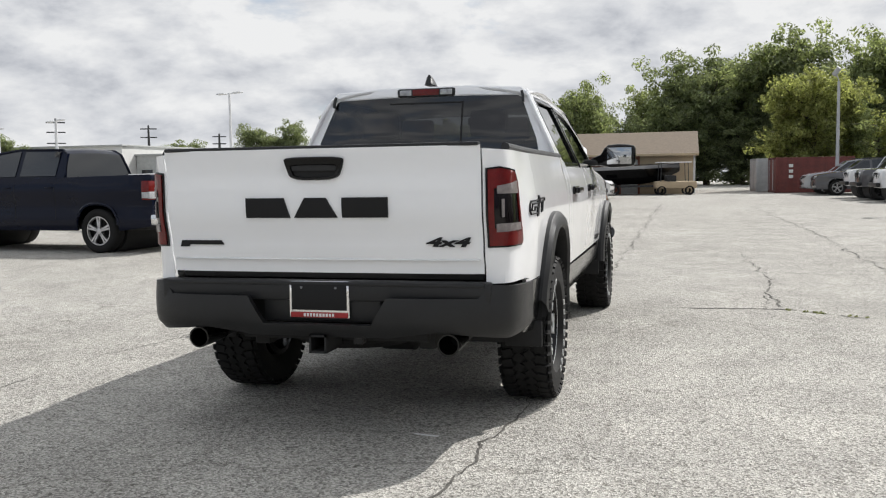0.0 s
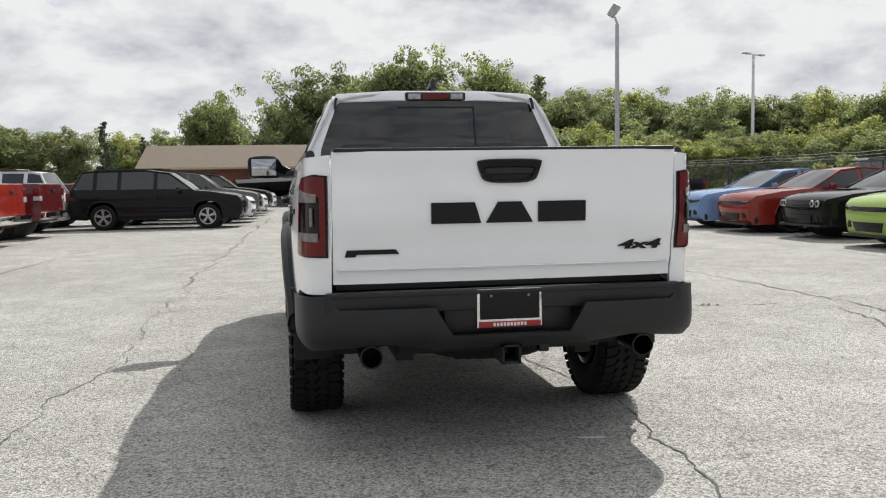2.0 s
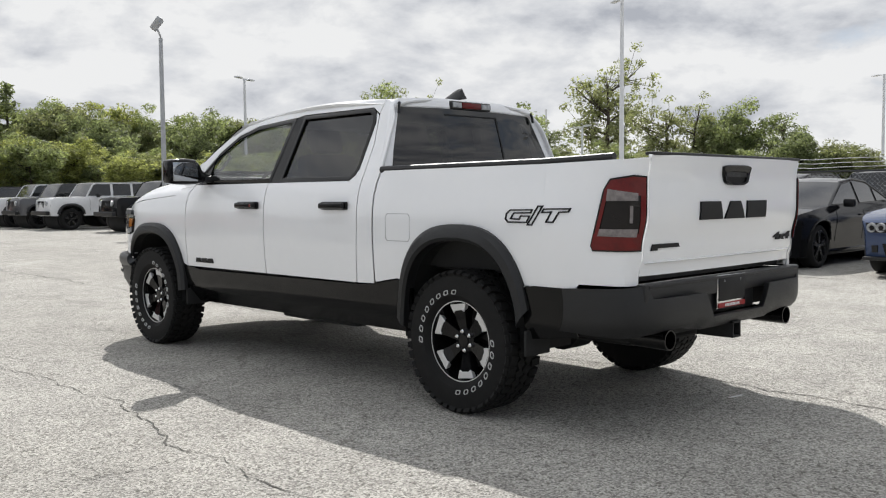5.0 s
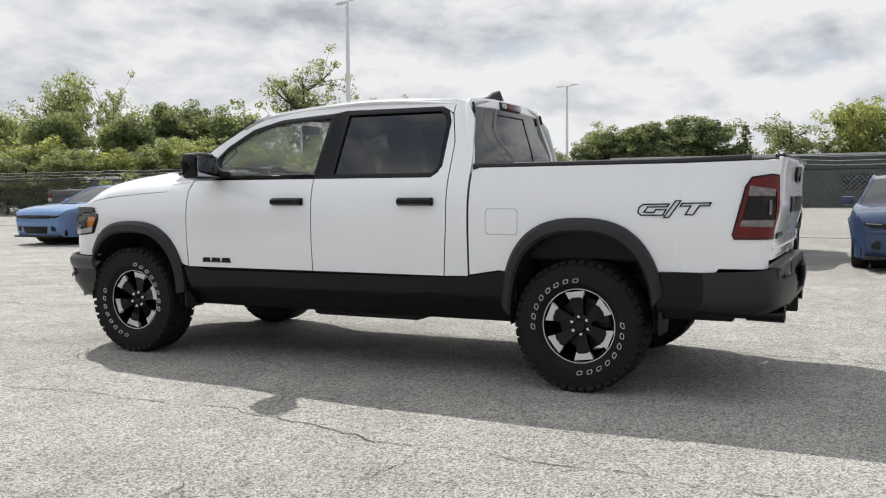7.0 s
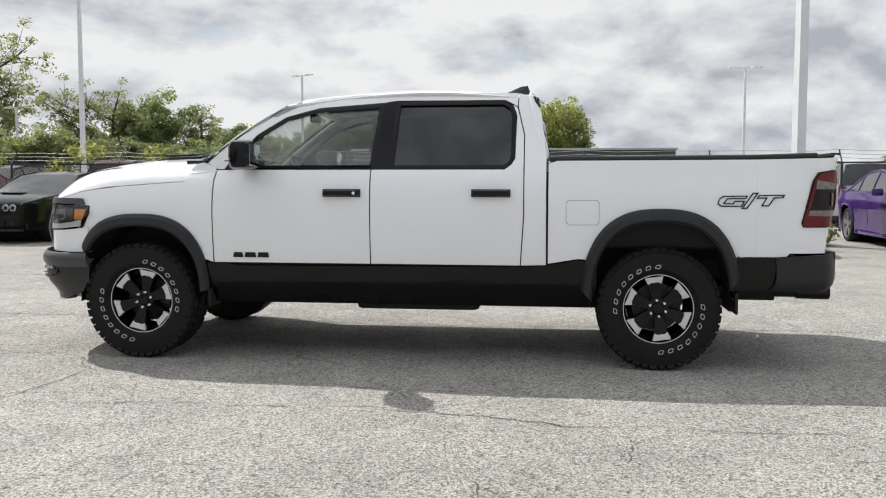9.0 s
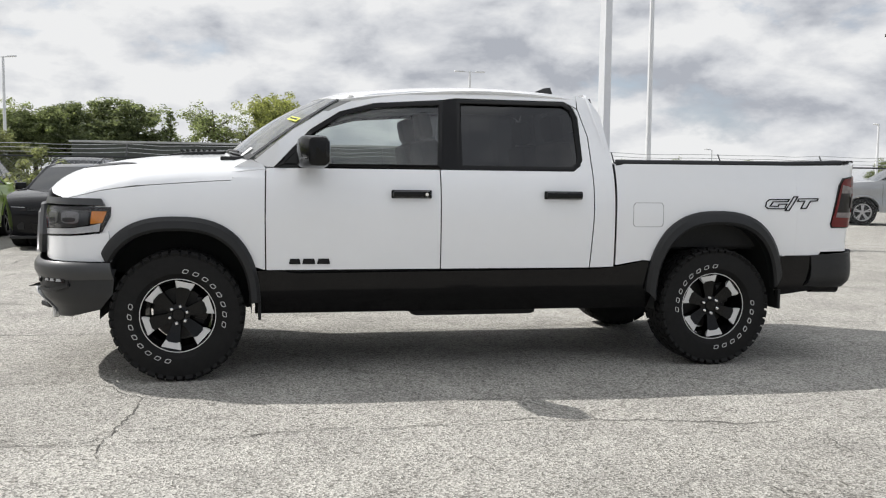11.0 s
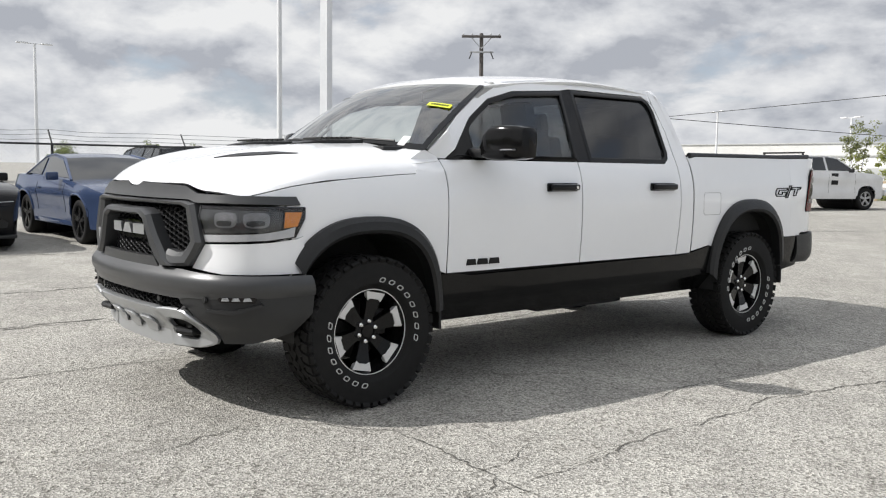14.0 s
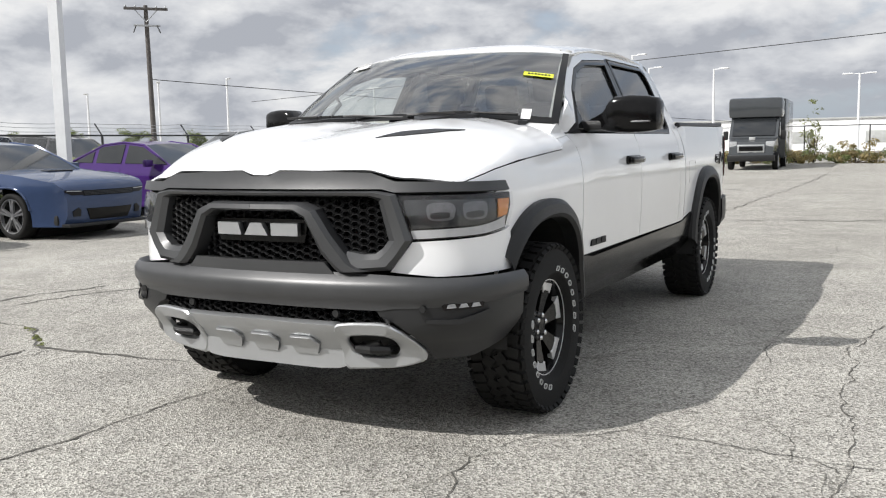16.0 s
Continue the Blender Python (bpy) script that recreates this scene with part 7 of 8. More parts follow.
def gabled_house(x, y, turn, length, depth, eave, ridge):
    b = thing("gabled_house", "small white house with a grey gabled roof", "house", "", pose(x, y, 0, 0, 0, turn))
    bm = bmesh.new()
    ends = []
    for u in (0, length):
        ends.append([bm.verts.new(p) for p in ((u, 0, 0), (u, depth, 0), (u, depth, eave), (u, depth / 2, ridge), (u, 0, eave))])
    for k in range(5):
        bm.faces.new((ends[0][k], ends[0][(k + 1) % 5], ends[1][(k + 1) % 5], ends[1][k]))
    bm.faces.new(ends[0])
    bm.faces.new(ends[1])
    bmesh.ops.recalc_face_normals(bm, faces=bm.faces)
    part("wall", bm, PALE_WALL, b, smooth=False)
    rise = math.degrees(math.atan2(ridge - eave, depth / 2))
    run = math.hypot(ridge - eave, depth / 2) + 0.4
    for side_y, tilt in ((0, rise), (depth, -rise)):
        cy, cz = (depth / 4, (eave + ridge) / 2) if side_y == 0 else (depth * 0.75, (eave + ridge) / 2)
        box("roof", (0, 0, 0), (length + 0.6, run, 0.14), ROOF_GREY, b, 0.02, pose(length / 2, cy, cz + 0.03, tilt, 0, 0))
    for u in (0.25, 0.7):
        box("window", (length * u, -0.03, eave * 0.6), (0.9, 0.08, 0.9), CAR_GLASS, b, 0.01)


ROOF_GREY = shader("grey_roof_shingle", (0.13, 0.135, 0.14), 0.9, vary=0.25, scale=7, bump=0.5, bump_scale=25)
gabled_house(-29.5, 58, 12, 6.6, 6.0, 2.2, 3.35)


def camper_van():
    v = thing("camper_van", "dark grey camper van with an over-cab box", "van", "", pose(3.87, -36.95, 0, 0, 0, 3))
    body = paint("van_grey", (0.06, 0.065, 0.07), 0.3)
    box("box_body", (0, -1.9, 1.75), (2.25, 4.6, 2.6), body, v, 0.08)
    box("over_cab", (0, 1.1, 2.62), (2.2, 1.7, 0.86), body, v, 0.16)
    bm = bmesh.new()
    top = [(3.25, 0.42), (3.32, 0.62), (3.28, 0.95), (3.12, 1.18), (2.55, 1.35), (1.75, 2.20), (0.2, 2.25)]
    rows = [[bm.verts.new(((0.98 - 0.10 * step01(y, 2.6, 3.3)) * q, y + (0.10 * (1 - q * q) if y > 3 else 0), z)) for q in (-1, -0.6, 0, 0.6, 1)] for y, z in top]
    for a, b in zip(rows, rows[1:]):
        for j in range(4):
            bm.faces.new((a[j], a[j + 1], b[j + 1], b[j]))
    for s in (0, 4):
        bm.faces.new([r[s] for r in rows] + [bm.verts.new((rows[0][s].co.x, 0.2, 0.42))])
    bmesh.ops.recalc_face_normals(bm, faces=bm.faces)
    part("cab", bm, body, v, smooth=False)
    box("windscreen", (0, 2.17, 1.80), (1.72, 0.03, 1.0), CAR_GLASS, v, 0.01, pose(0, 2.17, 1.80, 43, 0, 0) @ Matrix.Translation((0, -2.17, -1.80)))
    box("grille", (0, 3.40, 0.90), (0.95, 0.04, 0.20), GLOSS_BLACK, v, 0.02)
    box("grille_chrome", (0, 3.385, 0.90), (1.08, 0.04, 0.34), SILVER, v, 0.03)
    box("bumper", (0, 3.33, 0.50), (1.9, 0.16, 0.26), PLASTIC, v, 0.04)
    box("hood_plate", (0, 2.92, 1.27), (0.24, 0.02, 0.2), PAPER, v, 0.003, pose(0, 2.92, 1.27, -30, 0, 0) @ Matrix.Translation((0, -2.92, -1.27)))
    for s in (1, -1):
        box("headlamp", (s * 0.74, 3.20, 1.08), (0.34, 0.16, 0.24), CLEAR_LENS, v, 0.04)
        box("wing_mirror", (s * 1.17, 2.1, 1.45), (0.20, 0.12, 0.38), PLASTIC, v, 0.03)
        box("side_window", (s * 0.985, 1.35, 1.70), (0.02, 0.9, 0.6), CAR_GLASS, v, 0.01)
    tyre, rim, drum = road_wheel(0.36, 0.22, True)
    for y in (2.35, -1.75):
        for s in (1, -1):
            w = new("wheel", tyre)
            w.parent = v
            w.matrix_basis = pose(s * 0.90, y, 0.36, 0, 0, 0 if s > 0 else 180)
            o = new("rim", rim)
            o.parent = w


camper_van()


def boat_on_trailer():
    b = thing("boat", "dark covered speedboat on a trailer", "boat", "", pose(-1.2, 45.3, 0, 0, 0, -78))
    bm = bmesh.new()
    st = [(-2.6, 0.85, 1.35, 0.6), (-1.0, 0.95, 1.4, 0.55), (0.8, 0.9, 1.45, 0.6), (2.0, 0.55, 1.5, 0.8), (2.9, 0.05, 1.5, 1.3)]
    rows = [[bm.verts.new(p) for p in ((-w, y, t), (-w * 0.75, y, (t + k) / 2), (0, y, k), (w * 0.75, y, (t + k) / 2), (w, y, t), (w * 0.5, y, t + 0.16), (0, y, t + 0.26), (-w * 0.5, y, t + 0.16))] for y, w, t, k in st]
    for a, c in zip(rows, rows[1:]):
        for j in range(8):
            bm.faces.new((a[j], a[(j + 1) % 8], c[(j + 1) % 8], c[j]))
    bm.faces.new(rows[0])
    bm.faces.new(rows[-1])
    bmesh.ops.recalc_face_normals(bm, faces=bm.faces)
    part("hull", bm, GLOSS_BLACK, b)
    box("trailer_frame", (0, -0.2, 0.48), (1.2, 5.0, 0.1), DARKSTEEL, b, 0.01)
    tyre, rim, drum = road_wheel(0.33, 0.2, True)
    for s in (1, -1):
        w = new("wheel", tyre)
        w.parent = b
        w.matrix_basis = pose(s * 0.85, -0.9, 0.33, 0, 0, 0 if s > 0 else 180)


boat_on_trailer()


def golf_cart():
    g = thing("golf_cart", "tan golf cart with a flat canopy", "golf cart", "", pose(1.3, 44.6, 0, 0, 0, -80))
    box("body", (0, 0.1, 0.55), (1.15, 2.2, 0.4), TAN, g, 0.1)
    box("seat", (0, -0.15, 0.9), (1.05, 0.5, 0.35), FABRIC, g, 0.06)
    box("canopy", (0, 0, 1.78), (1.15, 1.8, 0.06), PALE_WALL, g, 0.02)
    for sx in (1, -1):
        for y in (0.75, -0.75):
            tube("canopy_post", [(sx * 0.5, y, 0.7), (sx * 0.5, y * 0.95, 1.76)], 0.02, DARKSTEEL, g, 6)
    tyre, rim, drum = road_wheel(0.25, 0.18, True)
    for sx in (1, -1):
        for y in (0.8, -0.7):
            w = new("wheel", tyre)
            w.parent = g
            w.matrix_basis = pose(sx * 0.5, y, 0.25, 0, 0, 0 if sx > 0 else 180)


golf_cart()


# ---- trees and weeds ----
BARK = shader("grey_brown_bark", (0.075, 0.06, 0.048), 0.95, vary=0.4, scale=8, bump=0.5, bump_scale=30)


def leaf_shader(name, base):
    """Leaves that let some light through; each leaf has its own tone."""
    m = shader(name, base, 0.55, vary=0.35, scale=0.6, islands=True, spec=0.3)
    nt = m.node_tree
    p = nt.nodes["Principled BSDF"]
    out = nt.nodes["Material Output"]
    tr = nt.nodes.new("ShaderNodeBsdfTranslucent")
    mix = nt.nodes.new("ShaderNodeMixShader")
    mix.inputs[0].default_value = 0.58
    warm = nt.nodes.new("ShaderNodeMix")
    warm.data_type, warm.blend_type = "RGBA", "MULTIPLY"
    warm.inputs[0].default_value = 1.0
    warm.inputs["B"].default_value = (1.8, 1.75, 1.2, 1)
    nt.links.new(p.inputs["Base Color"].links[0].from_socket, warm.inputs["A"])
    nt.links.new(warm.outputs["Result"], tr.inputs["Color"])
    nt.links.new(p.outputs[0], mix.inputs[1])
    nt.links.new(tr.outputs[0], mix.inputs[2])
    nt.links.new(mix.outputs[0], out.inputs["Surface"])
    return m


LEAF = {
    "green": leaf_shader("mid_green_leaves", (0.185, 0.220, 0.115)),
    "dark": leaf_shader("dark_green_leaves", (0.155, 0.185, 0.105)),
    "yellow": leaf_shader("yellow_green_leaves", (0.238, 0.262, 0.108)),
    "olive": leaf_shader("olive_leaves", (0.185, 0.205, 0.115)),
    "dry": leaf_shader("dry_straw_leaves", (0.26, 0.22, 0.13)),
    "conifer": leaf_shader("blue_green_needles", (0.04, 0.065, 0.042)),
}
rng = random.Random(7)


def leaf_mesh(name, clumps, size, mat):
    """clumps: (x, y, z, radius, count). Leaves are small bent blades."""
    verts, faces = [], []
    for cx, cy, cz, r, count in clumps:
        for _ in range(count):
            while True:
                p = Vector((rng.uniform(-1, 1), rng.uniform(-1, 1), rng.uniform(-1, 1)))
                if 0.25 < p.length < 1:
                    break
            q = Vector((cx, cy, cz)) + Vector((p.x * r, p.y * r, p.z * r * 0.75))
            n = (p * 1.6 + Vector((rng.uniform(-1, 1), rng.uniform(-1, 1), rng.uniform(-0.5, 1.1)))).normalized()
            u = n.orthogonal().normalized()
            u.rotate(Matrix.Rotation(rng.uniform(0, 6.28), 3, n))
            w = n.cross(u)
            s = size * rng.uniform(0.6, 1.4)
            i = len(verts)
            verts += [q - u * s, q + w * s * 0.42, q + u * s, q - w * s * 0.42]
            faces.append((i, i + 1, i + 2, i + 3))
    me = bpy.data.meshes.new(name)
    me.from_pydata([tuple(v) for v in verts], [], faces)
    me.materials.append(mat)
    return me


def make_tree(kind, leaf):
    """A tree 10 m tall at the origin: trunk with limbs, and a crown."""
    bm = bmesh.new()
    clumps = []
    if kind == "conifer":
        tube_into(bm, [(0, 0, 0), (0.03, 0, 9.7)], [0.22, 0.02], 8)
        z = 0.8
        while z < 9.8:
            rad = 2.5 * (1 - z / 10.2) + 0.12
            n = max(3, int(rad * 5))
            for k in range(n):
                a = rng.uniform(0, 6.28)
                q = rng.uniform(0.35, 1.0) * rad
                clumps.append((q * math.cos(a), q * math.sin(a), z - 0.22 * q, 0.32, 24))
            z += 0.42
        me_leaf = leaf_mesh("crown", clumps, 0.16, LEAF[leaf])
    else:
        h0 = {"broad": 2.2, "tall": 3.0, "sparse": 3.2, "shrub": 0.4}[kind]
        tube_into(bm, [(0, 0, 0), (0.12, 0.05, h0), (-0.1, 0.1, h0 + 2.5), (0.05, 0, 8.2)], [0.24, 0.19, 0.12, 0.03], 9)
        limbs = {"broad": 24, "tall": 20, "sparse": 17, "shrub": 14}[kind]
        for k in range(limbs):
            z = rng.uniform(h0 * 0.8, 7.6)
            a = k * 2.4 + rng.uniform(-0.4, 0.4)
            env = {"broad": 3.4, "tall": 2.6, "sparse": 2.9, "shrub": 3.2}[kind] * math.sin(math.pi * min(0.95, max(0.12, (z - h0 * 0.4) / (11.0 - h0 * 0.4)))) ** 0.6
            l = env * rng.uniform(0.6, 1.0)
            tip = (l * math.cos(a), l * math.sin(a), z + l * rng.uniform(0.35, 0.8))
            mid = (tip[0] * 0.5, tip[1] * 0.5, z + (tip[2] - z) * 0.4)
            tube_into(bm, [(0, 0, z), mid, tip], [0.09, 0.055, 0.015], 6)
            for j in range({"broad": 11, "tall": 11, "sparse": 9, "shrub": 9}[kind]):
                t = rng.uniform(0.35, 1.02)
                sp = 0.7
                c = (tip[0] * t + rng.gauss(0, sp), tip[1] * t + rng.gauss(0, sp), z + (tip[2] - z) * t + rng.gauss(0, sp))
                clumps.append((*c, rng.uniform(0.45, 1.05) * (0.85 if kind == "sparse" else 1), 40 if kind == "sparse" else 85))
                if kind == "sparse":
                    tube_into(bm, [mid, c], [0.03, 0.008], 5)
        for k in range({"broad": 16, "tall": 11, "sparse": 2, "shrub": 22}[kind]):
            z = rng.uniform(h0 + 0.6, 9.2)
            env = {"broad": 2.6, "tall": 2.0, "sparse": 1.6, "shrub": 2.6}[kind] * math.sin(math.pi * min(0.92, max(0.1, (z - h0 * 0.4) / (10.4 - h0 * 0.4))))
            a, q = rng.uniform(0, 6.28), rng.uniform(0.1, 1.0) * env
            clumps.append((q * math.cos(a), q * math.sin(a), z, rng.uniform(0.5, 1.0), 120))
        me_leaf = leaf_mesh("crown", clumps, 0.135 if kind == "sparse" else 0.15, LEAF[leaf])
    me = bpy.data.meshes.new("trunk")
    bm.to_mesh(me)
    bm.free()
    me.materials.append(BARK)
    return me, me_leaf


TREES = {}
TREE_LABEL = {"green": "mid-green leafy tree at the edge of the lot", "dark": "dark green leafy tree in the tree line", "yellow": "bright yellow-green leafy tree in the tree line", "olive": "olive green tree with open branches", "conifer": "dark pointed conifer above the tree line"}


def tree(kind, leaf, x, y, h, width=1.0):
    same = [k for k in TREES if k[0] == kind and k[1] == leaf]
    if len(same) < 2:
        key = (kind, leaf, len(same))
        TREES[key] = make_tree(kind, leaf)
    else:
        key = same[rng.randrange(2)]
    s = h / 10.0
    t = thing("tree", TREE_LABEL[leaf], "tree", "trees round the lot", pose(x, y, -0.05, 0, 0, rng.uniform(0, 360)) @ Matrix.Diagonal((s * width, s * width, s, 1)))
    for n, me in zip(("trunk", "crown"), TREES[key]):
        o = new(n, me)
        o.parent = t


def tree_at(az, dist, el, kind, leaf, width=1.0, eye=(-1.5, -6.5)):
    a = radians(az)
    tree(kind, leaf, eye[0] + dist * math.sin(a), eye[1] + dist * math.cos(a), 1.3 + dist * math.tan(radians(el)), width)


# west and north-west
for az, el, d, kd, lf, w in ((-25.2, 3.2, 75, "broad", "dark", 0.9), (-23.6, 3.5, 76, "broad", "dark", 0.9), (-19.5, 3.9, 80, "broad", "dark", 1.2), (-17.4, 4.1, 82, "broad", "green", 1.2), (-15.2, 3.4, 84, "broad", "olive", 1.2), (-11.6, 3.9, 70, "conifer", "conifer", 1.0), (-13.2, 3.5, 80, "tall", "olive", 1.1), (-9.4, 3.0, 74, "conifer", "conifer", 0.9), (-10.5, 3.2, 84, "broad", "yellow", 1.2), (-7.6, 3.0, 84, "broad", "green", 1.2), (-40, 2.6, 85, "broad", "dark", 1.2), (-30, 2.3, 120, "broad", "dark", 1.5)):
    tree_at(az, d, el, kd, lf, w, (0.5, -7.2))
# tall wood to the north
for az, el, d, kd, lf, w in ((-2.8, 5.8, 76, "broad", "green", 0.85), (-3.6, 5.0, 78, "broad", "dark", 0.7), (-0.6, 4.0, 82, "shrub", "dark", 1.0), (0.8, 4.8, 88, "broad", "dark", 0.8), (2.2, 6.6, 86, "broad", "green", 0.95), (3.3, 6.0, 90, "tall", "dark", 1.1), (4.2, 7.3, 86, "broad", "dark", 0.95), (5.9, 6.8, 88, "tall", "green", 1.2), (6.8, 6.4, 90, "broad", "dark", 0.9), (7.9, 7.5, 86, "broad", "green", 0.95), (9.6, 7.4, 86, "broad", "dark", 0.95), (11.3, 6.3, 84, "tall", "dark", 1.2), (11.2, 5.9, 62, "broad", "yellow", 0.95), (9.9, 4.6, 63, "shrub", "yellow", 1.1), (12.6, 5.2, 64, "broad", "yellow", 0.8), (14.2, 7.4, 78, "tall", "green", 0.95), (13.4, 5.6, 80, "broad", "green", 0.9), (17.0, 6.6, 78, "conifer", "dark", 1.2), (15.7, 5.4, 80, "broad", "green", 0.9), (14.6, 3.6, 62, "shrub", "green", 1.2), (16.4, 3.6, 62, "shrub", "yellow", 1.2), (2.0, 3.6, 84, "shrub", "dark", 1.5), (4.2, 3.6, 84, "shrub", "dark", 1.5), (6.4, 3.6, 84, "shrub", "dark", 1.5), (8.4, 3.6, 84, "shrub", "dark", 1.5)):
    tree_at(az, d, el, kd, lf, w, (-2.3, -6.7))
# the long hedge-like wood to the north-east
for i in range(17):
    az = 18.2 + i * 1.12
    tree_at(az + rng.uniform(-0.3, 0.3), 74 + rng.uniform(-5, 6), 5.3 - 0.05 * i + 0.3 * math.sin(i * 1.9), ("broad", "tall", "shrub")[i % 3], ("green", "olive", "green", "dark", "yellow")[i % 5], 1.05, (-2.3, -6.7))
for i in range(30):
    az = 15.5 + i * 1.25
    tree_at(az, 62 + rng.uniform(-3, 3), 2.9 + rng.uniform(-0.7, 0.6), "shrub", ("yellow", "green", "olive", "yellow", "dark")[i % 5], 1.45, (-1.5, -6.8))
for az, el, d, kd, lf, w in ((39.9, 7.3, 120, "sparse", "green", 0.8), (38.6, 5.6, 120, "sparse", "olive", 0.9), (42.1, 6.9, 120, "sparse", "olive", 0.65), (40.9, 5.0, 66, "tall", "green", 1.0), (37.0, 4.9, 68, "tall", "green", 1.0), (43.4, 5.6, 74, "tall", "dark", 1.1), (44.9, 5.5, 74, "broad", "dark", 0.9), (46.6, 5.6, 74, "tall", "green", 1.2), (48.4, 5.0, 74, "sparse", "dark", 1.3), (44.2, 3.4, 60, "shrub", "yellow", 1.4), (46.5, 3.2, 60, "shrub", "yellow", 1.4), (48.8, 3.0, 60, "shrub", "green", 1.4), (51.0, 2.6, 64, "shrub", "yellow", 1.4)):
    tree_at(az, d, el, kd, lf, w, (-2.6, -6.6))
for az, el, d, kd, lf, w in ((56.0, 8.15, 170, "sparse", "olive", 1.0), (53.0, 3.2, 66, "shrub", "green", 1.5), (55.5, 3.0, 66, "shrub", "olive", 1.5), (58.5, 3.0, 64, "shrub", "green", 1.5), (60.3, 5.9, 104, "sparse", "olive", 1.2), (62.0, 5.2, 104, "sparse", "olive", 1.2), (64.0, 5.5, 104, "broad", "green", 1.0), (67.0, 5.1, 104, "sparse", "dark", 1.1), (69.0, 3.6, 70, "tall", "dark", 1.3), (61.0, 2.6, 62, "shrub", "olive", 1.5), (64.0, 2.6, 62, "shrub", "dark", 1.5), (67.0, 2.4, 62, "shrub", "green", 1.5), (71.0, 3.0, 72, "broad", "olive", 1.3), (72.8, 2.4, 72, "shrub", "olive", 1.4)):
    tree_at(az, d, el, kd, lf, w, (-6.9, -2.4))
for az, el, d, kd, lf, w in ((73.6, 3.4, 150, "broad", "dark", 1.1), (75.2, 4.2, 150, "tall", "green", 1.3), (77.0, 4.3, 150, "tall", "dark", 1.4), (78.8, 4.6, 150, "tall", "dark", 1.5), (80.4, 4.5, 150, "tall", "dark", 1.5), (82.6, 3.9, 150, "conifer", "dark", 1.2), (85.1, 4.9, 150, "sparse", "green", 1.3), (87.2, 3.2, 150, "sparse", "olive", 1.1), (88.9, 5.2, 150, "broad", "yellow", 0.95), (90.4, 3.2, 150, "sparse", "olive", 0.8)):
    tree_at(az, d, el, kd, lf, w, (-6.4, -3.5))
for az, el, d in ((112, 1.3, 110), (114, 1.2, 110), (118, 1.35, 112), (122.5, 1.3, 110), (125, 1.25, 110), (129, 1.3, 110), (132.5, 1.4, 95), (107, 1.2, 112), (136, 1.2, 110)):
    tree_at(az, d, el, "shrub", "dark", 1.6, (-4, 4))


def bush(x, y, h, w, leaf, label, density=240):
    t = thing("bush", label, "bush", "bushes along the fences", pose(x, y, 0))
    cl = [(rng.gauss(0, w * 0.35), rng.gauss(0, w * 0.35), abs(rng.gauss(h * 0.45, h * 0.24)), rng.uniform(0.18, 0.36), density // 3) for _ in range(int(8 + 9 * w * h))]
    o = new("foliage", leaf_mesh("foliage", cl, 0.07, LEAF[leaf]))
    o.parent = t
    bm = bmesh.new()
    for c in cl[:10]:
        tube_into(bm, [(0.0, 0.0, 0.0), (c[0] * 0.5, c[1] * 0.5, c[2] * 0.6), c[:3]], [0.025, 0.016, 0.006], 5)
    part("branching_stem", bm, BARK, t)


for y, h, w, lf in ((19.5, 1.9, 0.9, "green"), (15.0, 2.3, 1.0, "yellow"), (12.4, 2.2, 1.1, "yellow"), (9.4, 2.2, 1.0, "yellow"), (6.6, 1.8, 0.7, "olive"), (-11.0, 1.5, 0.8, "olive")):
    bush(FX + 0.2, y, h, w, lf, "leafy vine climbing the wire fence")
bush(11.45, -6.0, 0.5, 0.9, "olive", "low weeds round the lamp post base")
bush(12.2, -5.4, 0.45, 0.8, "olive", "low weeds beside the lamp post base")
bush(14.6, -40.6, 2.7, 2.0, "yellow", "bright tall bush at the corner of the lot")
bush(17.0, -40.8, 4.2, 1.2, "olive", "thin tall shrub at the corner of the lot", 120)
for k in range(19):
    bush(10.0 - 1.45 * k + rng.uniform(-0.4, 0.4), -43.9 + rng.uniform(-0.4, 0.4), rng.uniform(0.5, 0.95), 1.7, ("olive", "dry", "green", "dry")[k % 4], "dry weeds along the far fence")
bush(2.3, -44.2, 3.0, 0.7, "olive", "thin tall sapling by the far fence", 70)


def wooden_rail():
    f = thing("rail_fence", "low weathered wooden rail barrier by the bushes", "fence", "", pose(13.4, -39.5, 0, 0, 0, 8))
    for x in (0, 1.9, 3.8):
        box("post", (x, 0, 0.55), (0.12, 0.12, 1.1), TAN, f, 0.015)
    for z in (0.45, 0.9):
        box("rail", (1.9, -0.08, z), (4.0, 0.05, 0.12), TAN, f, 0.01)


wooden_rail()


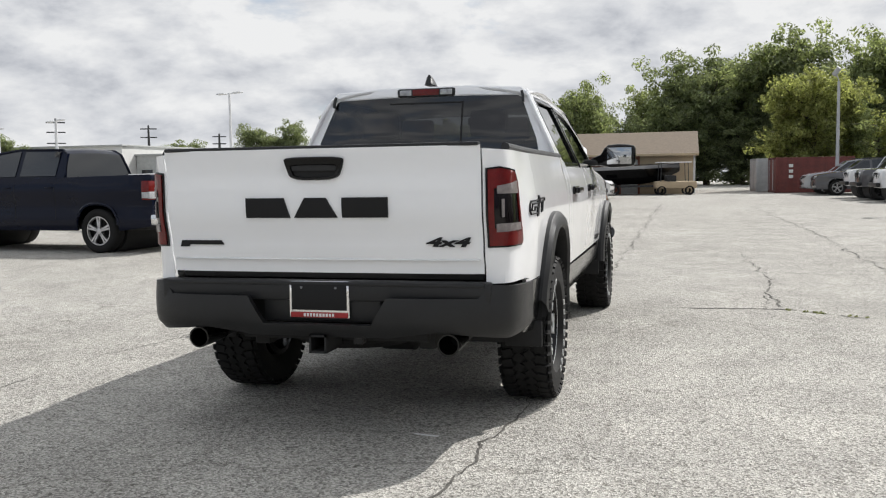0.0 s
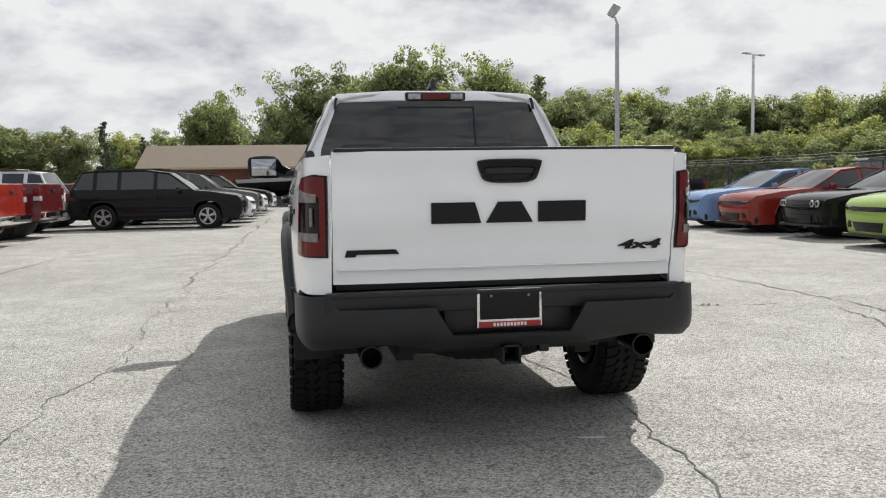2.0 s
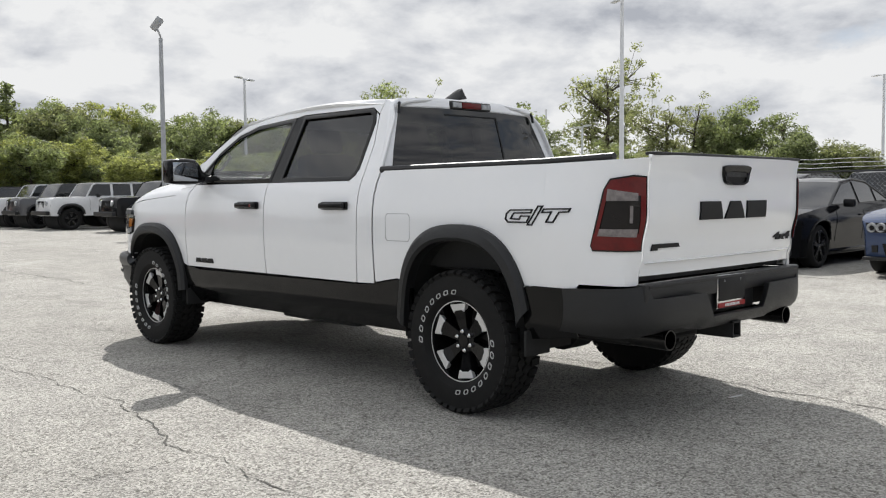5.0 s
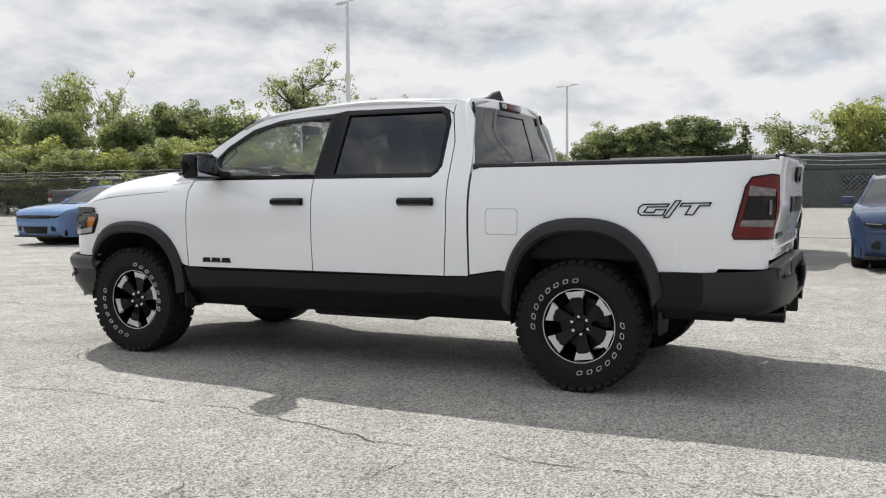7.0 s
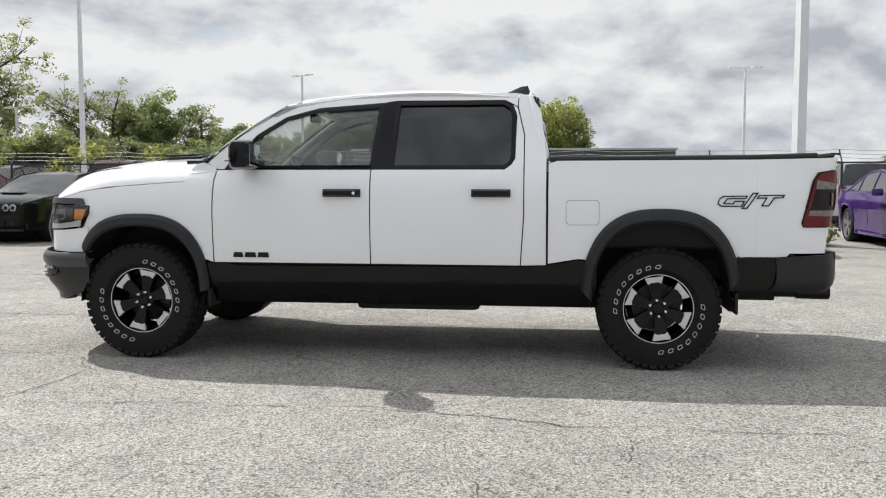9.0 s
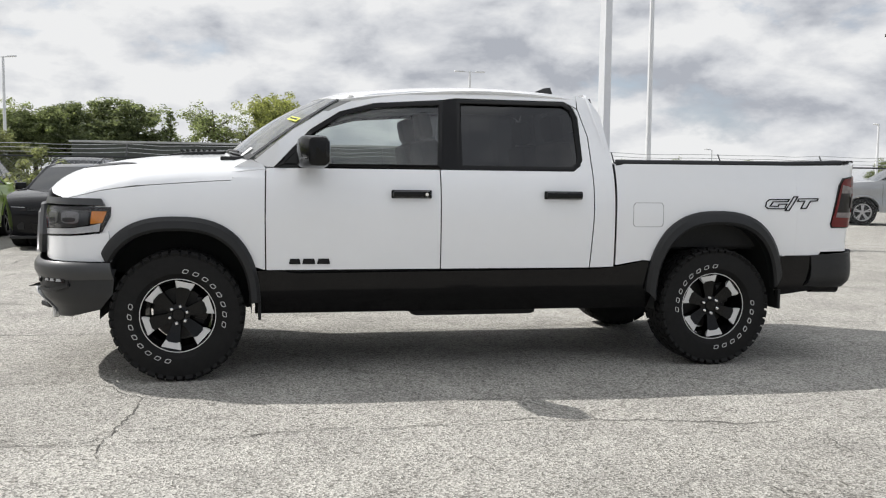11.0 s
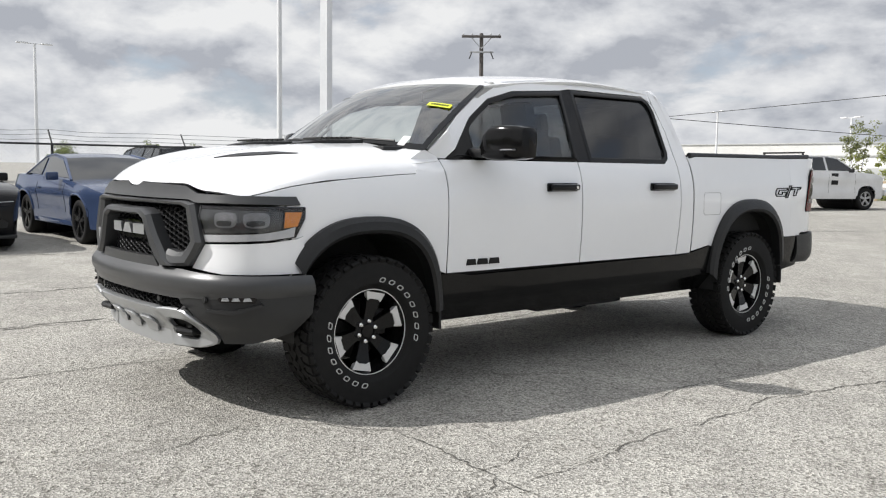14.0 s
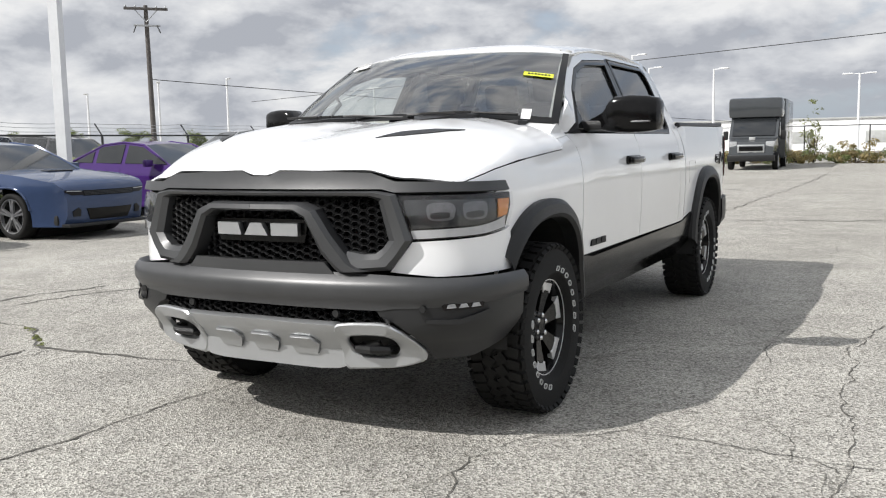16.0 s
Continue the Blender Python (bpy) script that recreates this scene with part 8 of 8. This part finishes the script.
# ---- cracks and weeds in the paving ----
def crack(points, width, seed):
    """A ragged open joint: a broken line that wanders at three scales, with a width that comes and goes."""
    r = random.Random(seed)
    line = [tuple(p) for p in points]
    while max(math.hypot(b[0] - a[0], b[1] - a[1]) for a, b in zip(line, line[1:])) > 0.07 and len(line) < 700:
        finer = [line[0]]
        for a, b in zip(line, line[1:]):
            d = math.hypot(b[0] - a[0], b[1] - a[1])
            if d > 0.05:
                off = r.gauss(0, 0.075) * min(d, 0.5)
                finer.append(((a[0] + b[0]) / 2 - (b[1] - a[1]) / d * off, (a[1] + b[1]) / 2 + (b[0] - a[0]) / d * off))
            finer.append(b)
        line = finer
    bm = bmesh.new()
    prev = None
    swell = 0.5
    for i, (x, y) in enumerate(line):
        a, b = line[max(0, i - 1)], line[min(len(line) - 1, i + 1)]
        d = math.hypot(b[0] - a[0], b[1] - a[1]) or 1
        nx, ny = -(b[1] - a[1]) / d, (b[0] - a[0]) / d
        swell = min(1.0, max(0.25, swell + r.gauss(0, 0.16)))
        w = width * 0.5 * swell * r.uniform(0.6, 1.0) * (0.2 if i in (0, len(line) - 1) else 1)
        w *= 0.85 + 1.6 * max(step01(y, 3.0, 8.0), step01(x, 0.9, 2.0), step01(-y, 6.0, 9.0))
        row = (bm.verts.new((x + nx * w, y + ny * w, 0.004)), bm.verts.new((x - nx * w, y - ny * w, 0.004)))
        if prev:
            bm.faces.new((prev[0], prev[1], row[1], row[0]))
        prev = row
    bmesh.ops.recalc_face_normals(bm, faces=bm.faces)
    return part("crack", bm, TAR, ground, smooth=False)


bm = bmesh.new()
bm.faces.new([bm.verts.new(q) for q in ((0.405, -2.792, 0.005), (0.54, -2.815, 0.005), (0.545, -2.79, 0.005), (0.41, -2.768, 0.005))])
part("paint_mark", bm, PAPER, ground, smooth=False)
# long joints between the paved lanes
crack([(0.95, 30.0), (0.86, 20.0), (0.84, 10.0), (0.83, 5.8), (0.88, 4.2), (0.84, 3.3), (0.78, 2.1), (0.72, 0.4), (0.76, -1.2), (0.87, -2.2), (0.78, -2.95), (0.75, -3.6), (0.62, -4.1), (0.92, -5.9)], 0.020, 1)
crack([(-1.6, 28.0), (-1.9, 18.0), (-2.1, 11.2), (-2.28, 5.4), (-2.38, 1.75), (-2.27, 0.79), (-2.22, -0.12), (-2.44, -1.11), (-2.46, -1.85), (-2.47, -2.49), (-2.54, -3.2)], 0.016, 2)
crack([(4.2, 27.5), (4.32, 15.3), (4.36, 9.9), (4.3, 5.6), (4.55, 4.3), (4.65, 3.1), (4.72, 1.4), (4.45, -0.3)], 0.018, 3)
crack([(-5.3, -1.2), (-5.48, 1.2), (-5.54, 2.5), (-5.5, 4.4), (-5.3, 8.2), (-4.8, 14.0)], 0.016, 4)
crack([(0.86, -8.6), (0.66, -9.8), (0.47, -14.0), (0.35, -18.9), (0.42, -31.2)], 0.022, 5)
crack([(9.2, 21.4), (8.5, 14.4), (8.3, 9.0), (8.5, 3.0), (8.2, -3.0), (8.4, -10.0)], 0.018, 6)
# joints and cracks across them
crack([(0.74, 1.66), (1.28, 1.74), (1.83, 1.83), (2.62, 1.88), (3.40, 1.42), (4.04, 1.44)], 0.018, 7)
crack([(2.62, 7.76), (2.69, 5.2), (2.58, 3.1), (2.66, 1.98)], 0.014, 8)
crack([(0.9, 6.42), (2.3, 6.15), (2.82, 5.6), (3.3, 5.47), (4.28, 5.24)], 0.010, 9)
crack([(2.7, 5.08), (3.85, 4.95), (4.86, 4.87), (6.15, 5.05), (8.3, 4.7)], 0.012, 10)
crack([(8.53, 14.46), (9.86, 12.53)], 0.016, 11)
crack([(9.27, 21.39), (10.09, 20.68)], 0.016, 12)
crack([(-3.64, -0.84), (-3.1, -0.72), (-2.76, -0.62), (-2.5, -0.66)], 0.010, 13)
crack([(-3.3, 7.2), (-2.05, 7.15), (-1.2, 6.6), (-0.33, 6.4), (0.83, 6.0)], 0.010, 14)
crack([(4.3, 0.94), (4.25, 0.3), (3.98, -0.33)], 0.014, 15)
crack([(-2.16, 2.15), (-1.95, 1.4), (-1.88, 0.8), (-1.76, 0.1), (-1.84, -0.6)], 0.011, 16)
crack([(-2.36, 2.2), (-1.9, 2.02), (-1.45, 2.0), (-1.1, 2.25), (-0.95, 2.62), (-1.05, 3.1)], 0.012, 17)
crack([(-1.06, 3.15), (-0.8, 2.61)], 0.010, 18)
crack([(-2.86, -1.46), (-3.02, -1.5)], 0.009, 19)
crack([(-2.5, -1.48), (-2.78, -1.56), (-3.08, -1.49)], 0.008, 20)
crack([(-3.15, -1.59), (-3.34, -1.6)], 0.007, 21)
crack([(-2.24, 2.08), (-2.84, 2.12)], 0.009, 22)
crack([(-2.5, 2.9), (-2.3, 2.2)], 0.009, 23)
crack([(0.31, -9.2), (-0.9, -9.4), (-2.14, -9.7)], 0.034, 24)
crack([(2.96, -10.34), (1.74, -10.38), (0.6, -9.9)], 0.016, 25)
crack([(-1.7, -7.0), (-1.74, -4.82), (-2.06, -4.2)], 0.011, 26)
crack([(0.39, -3.58), (0.46, -4.4)], 0.010, 27)
crack([(2.56, 2.84), (2.5, 1.9)], 0.012, 28)


def joint_weeds(points, label, count=40):
    t = thing("weeds", label, "weeds", "weeds in the joints", pose(points[0][0], points[0][1], 0))
    cl = []
    for i in range(count):
        u = rng.random() * (len(points) - 1)
        a, b = points[int(u)], points[min(int(u) + 1, len(points) - 1)]
        f = u - int(u)
        cl.append((a[0] + (b[0] - a[0]) * f - points[0][0] + rng.gauss(0, 0.012), a[1] + (b[1] - a[1]) * f - points[0][1] + rng.gauss(0, 0.012), 0.006, rng.uniform(0.010, 0.026), 12))
    o = new("foliage", leaf_mesh("foliage", cl, 0.014, LEAF["olive"]))
    o.parent = t


joint_weeds([(3.3, 1.46), (2.85, 1.72), (2.55, 1.9)], "low green weeds growing in a paving joint", 12)
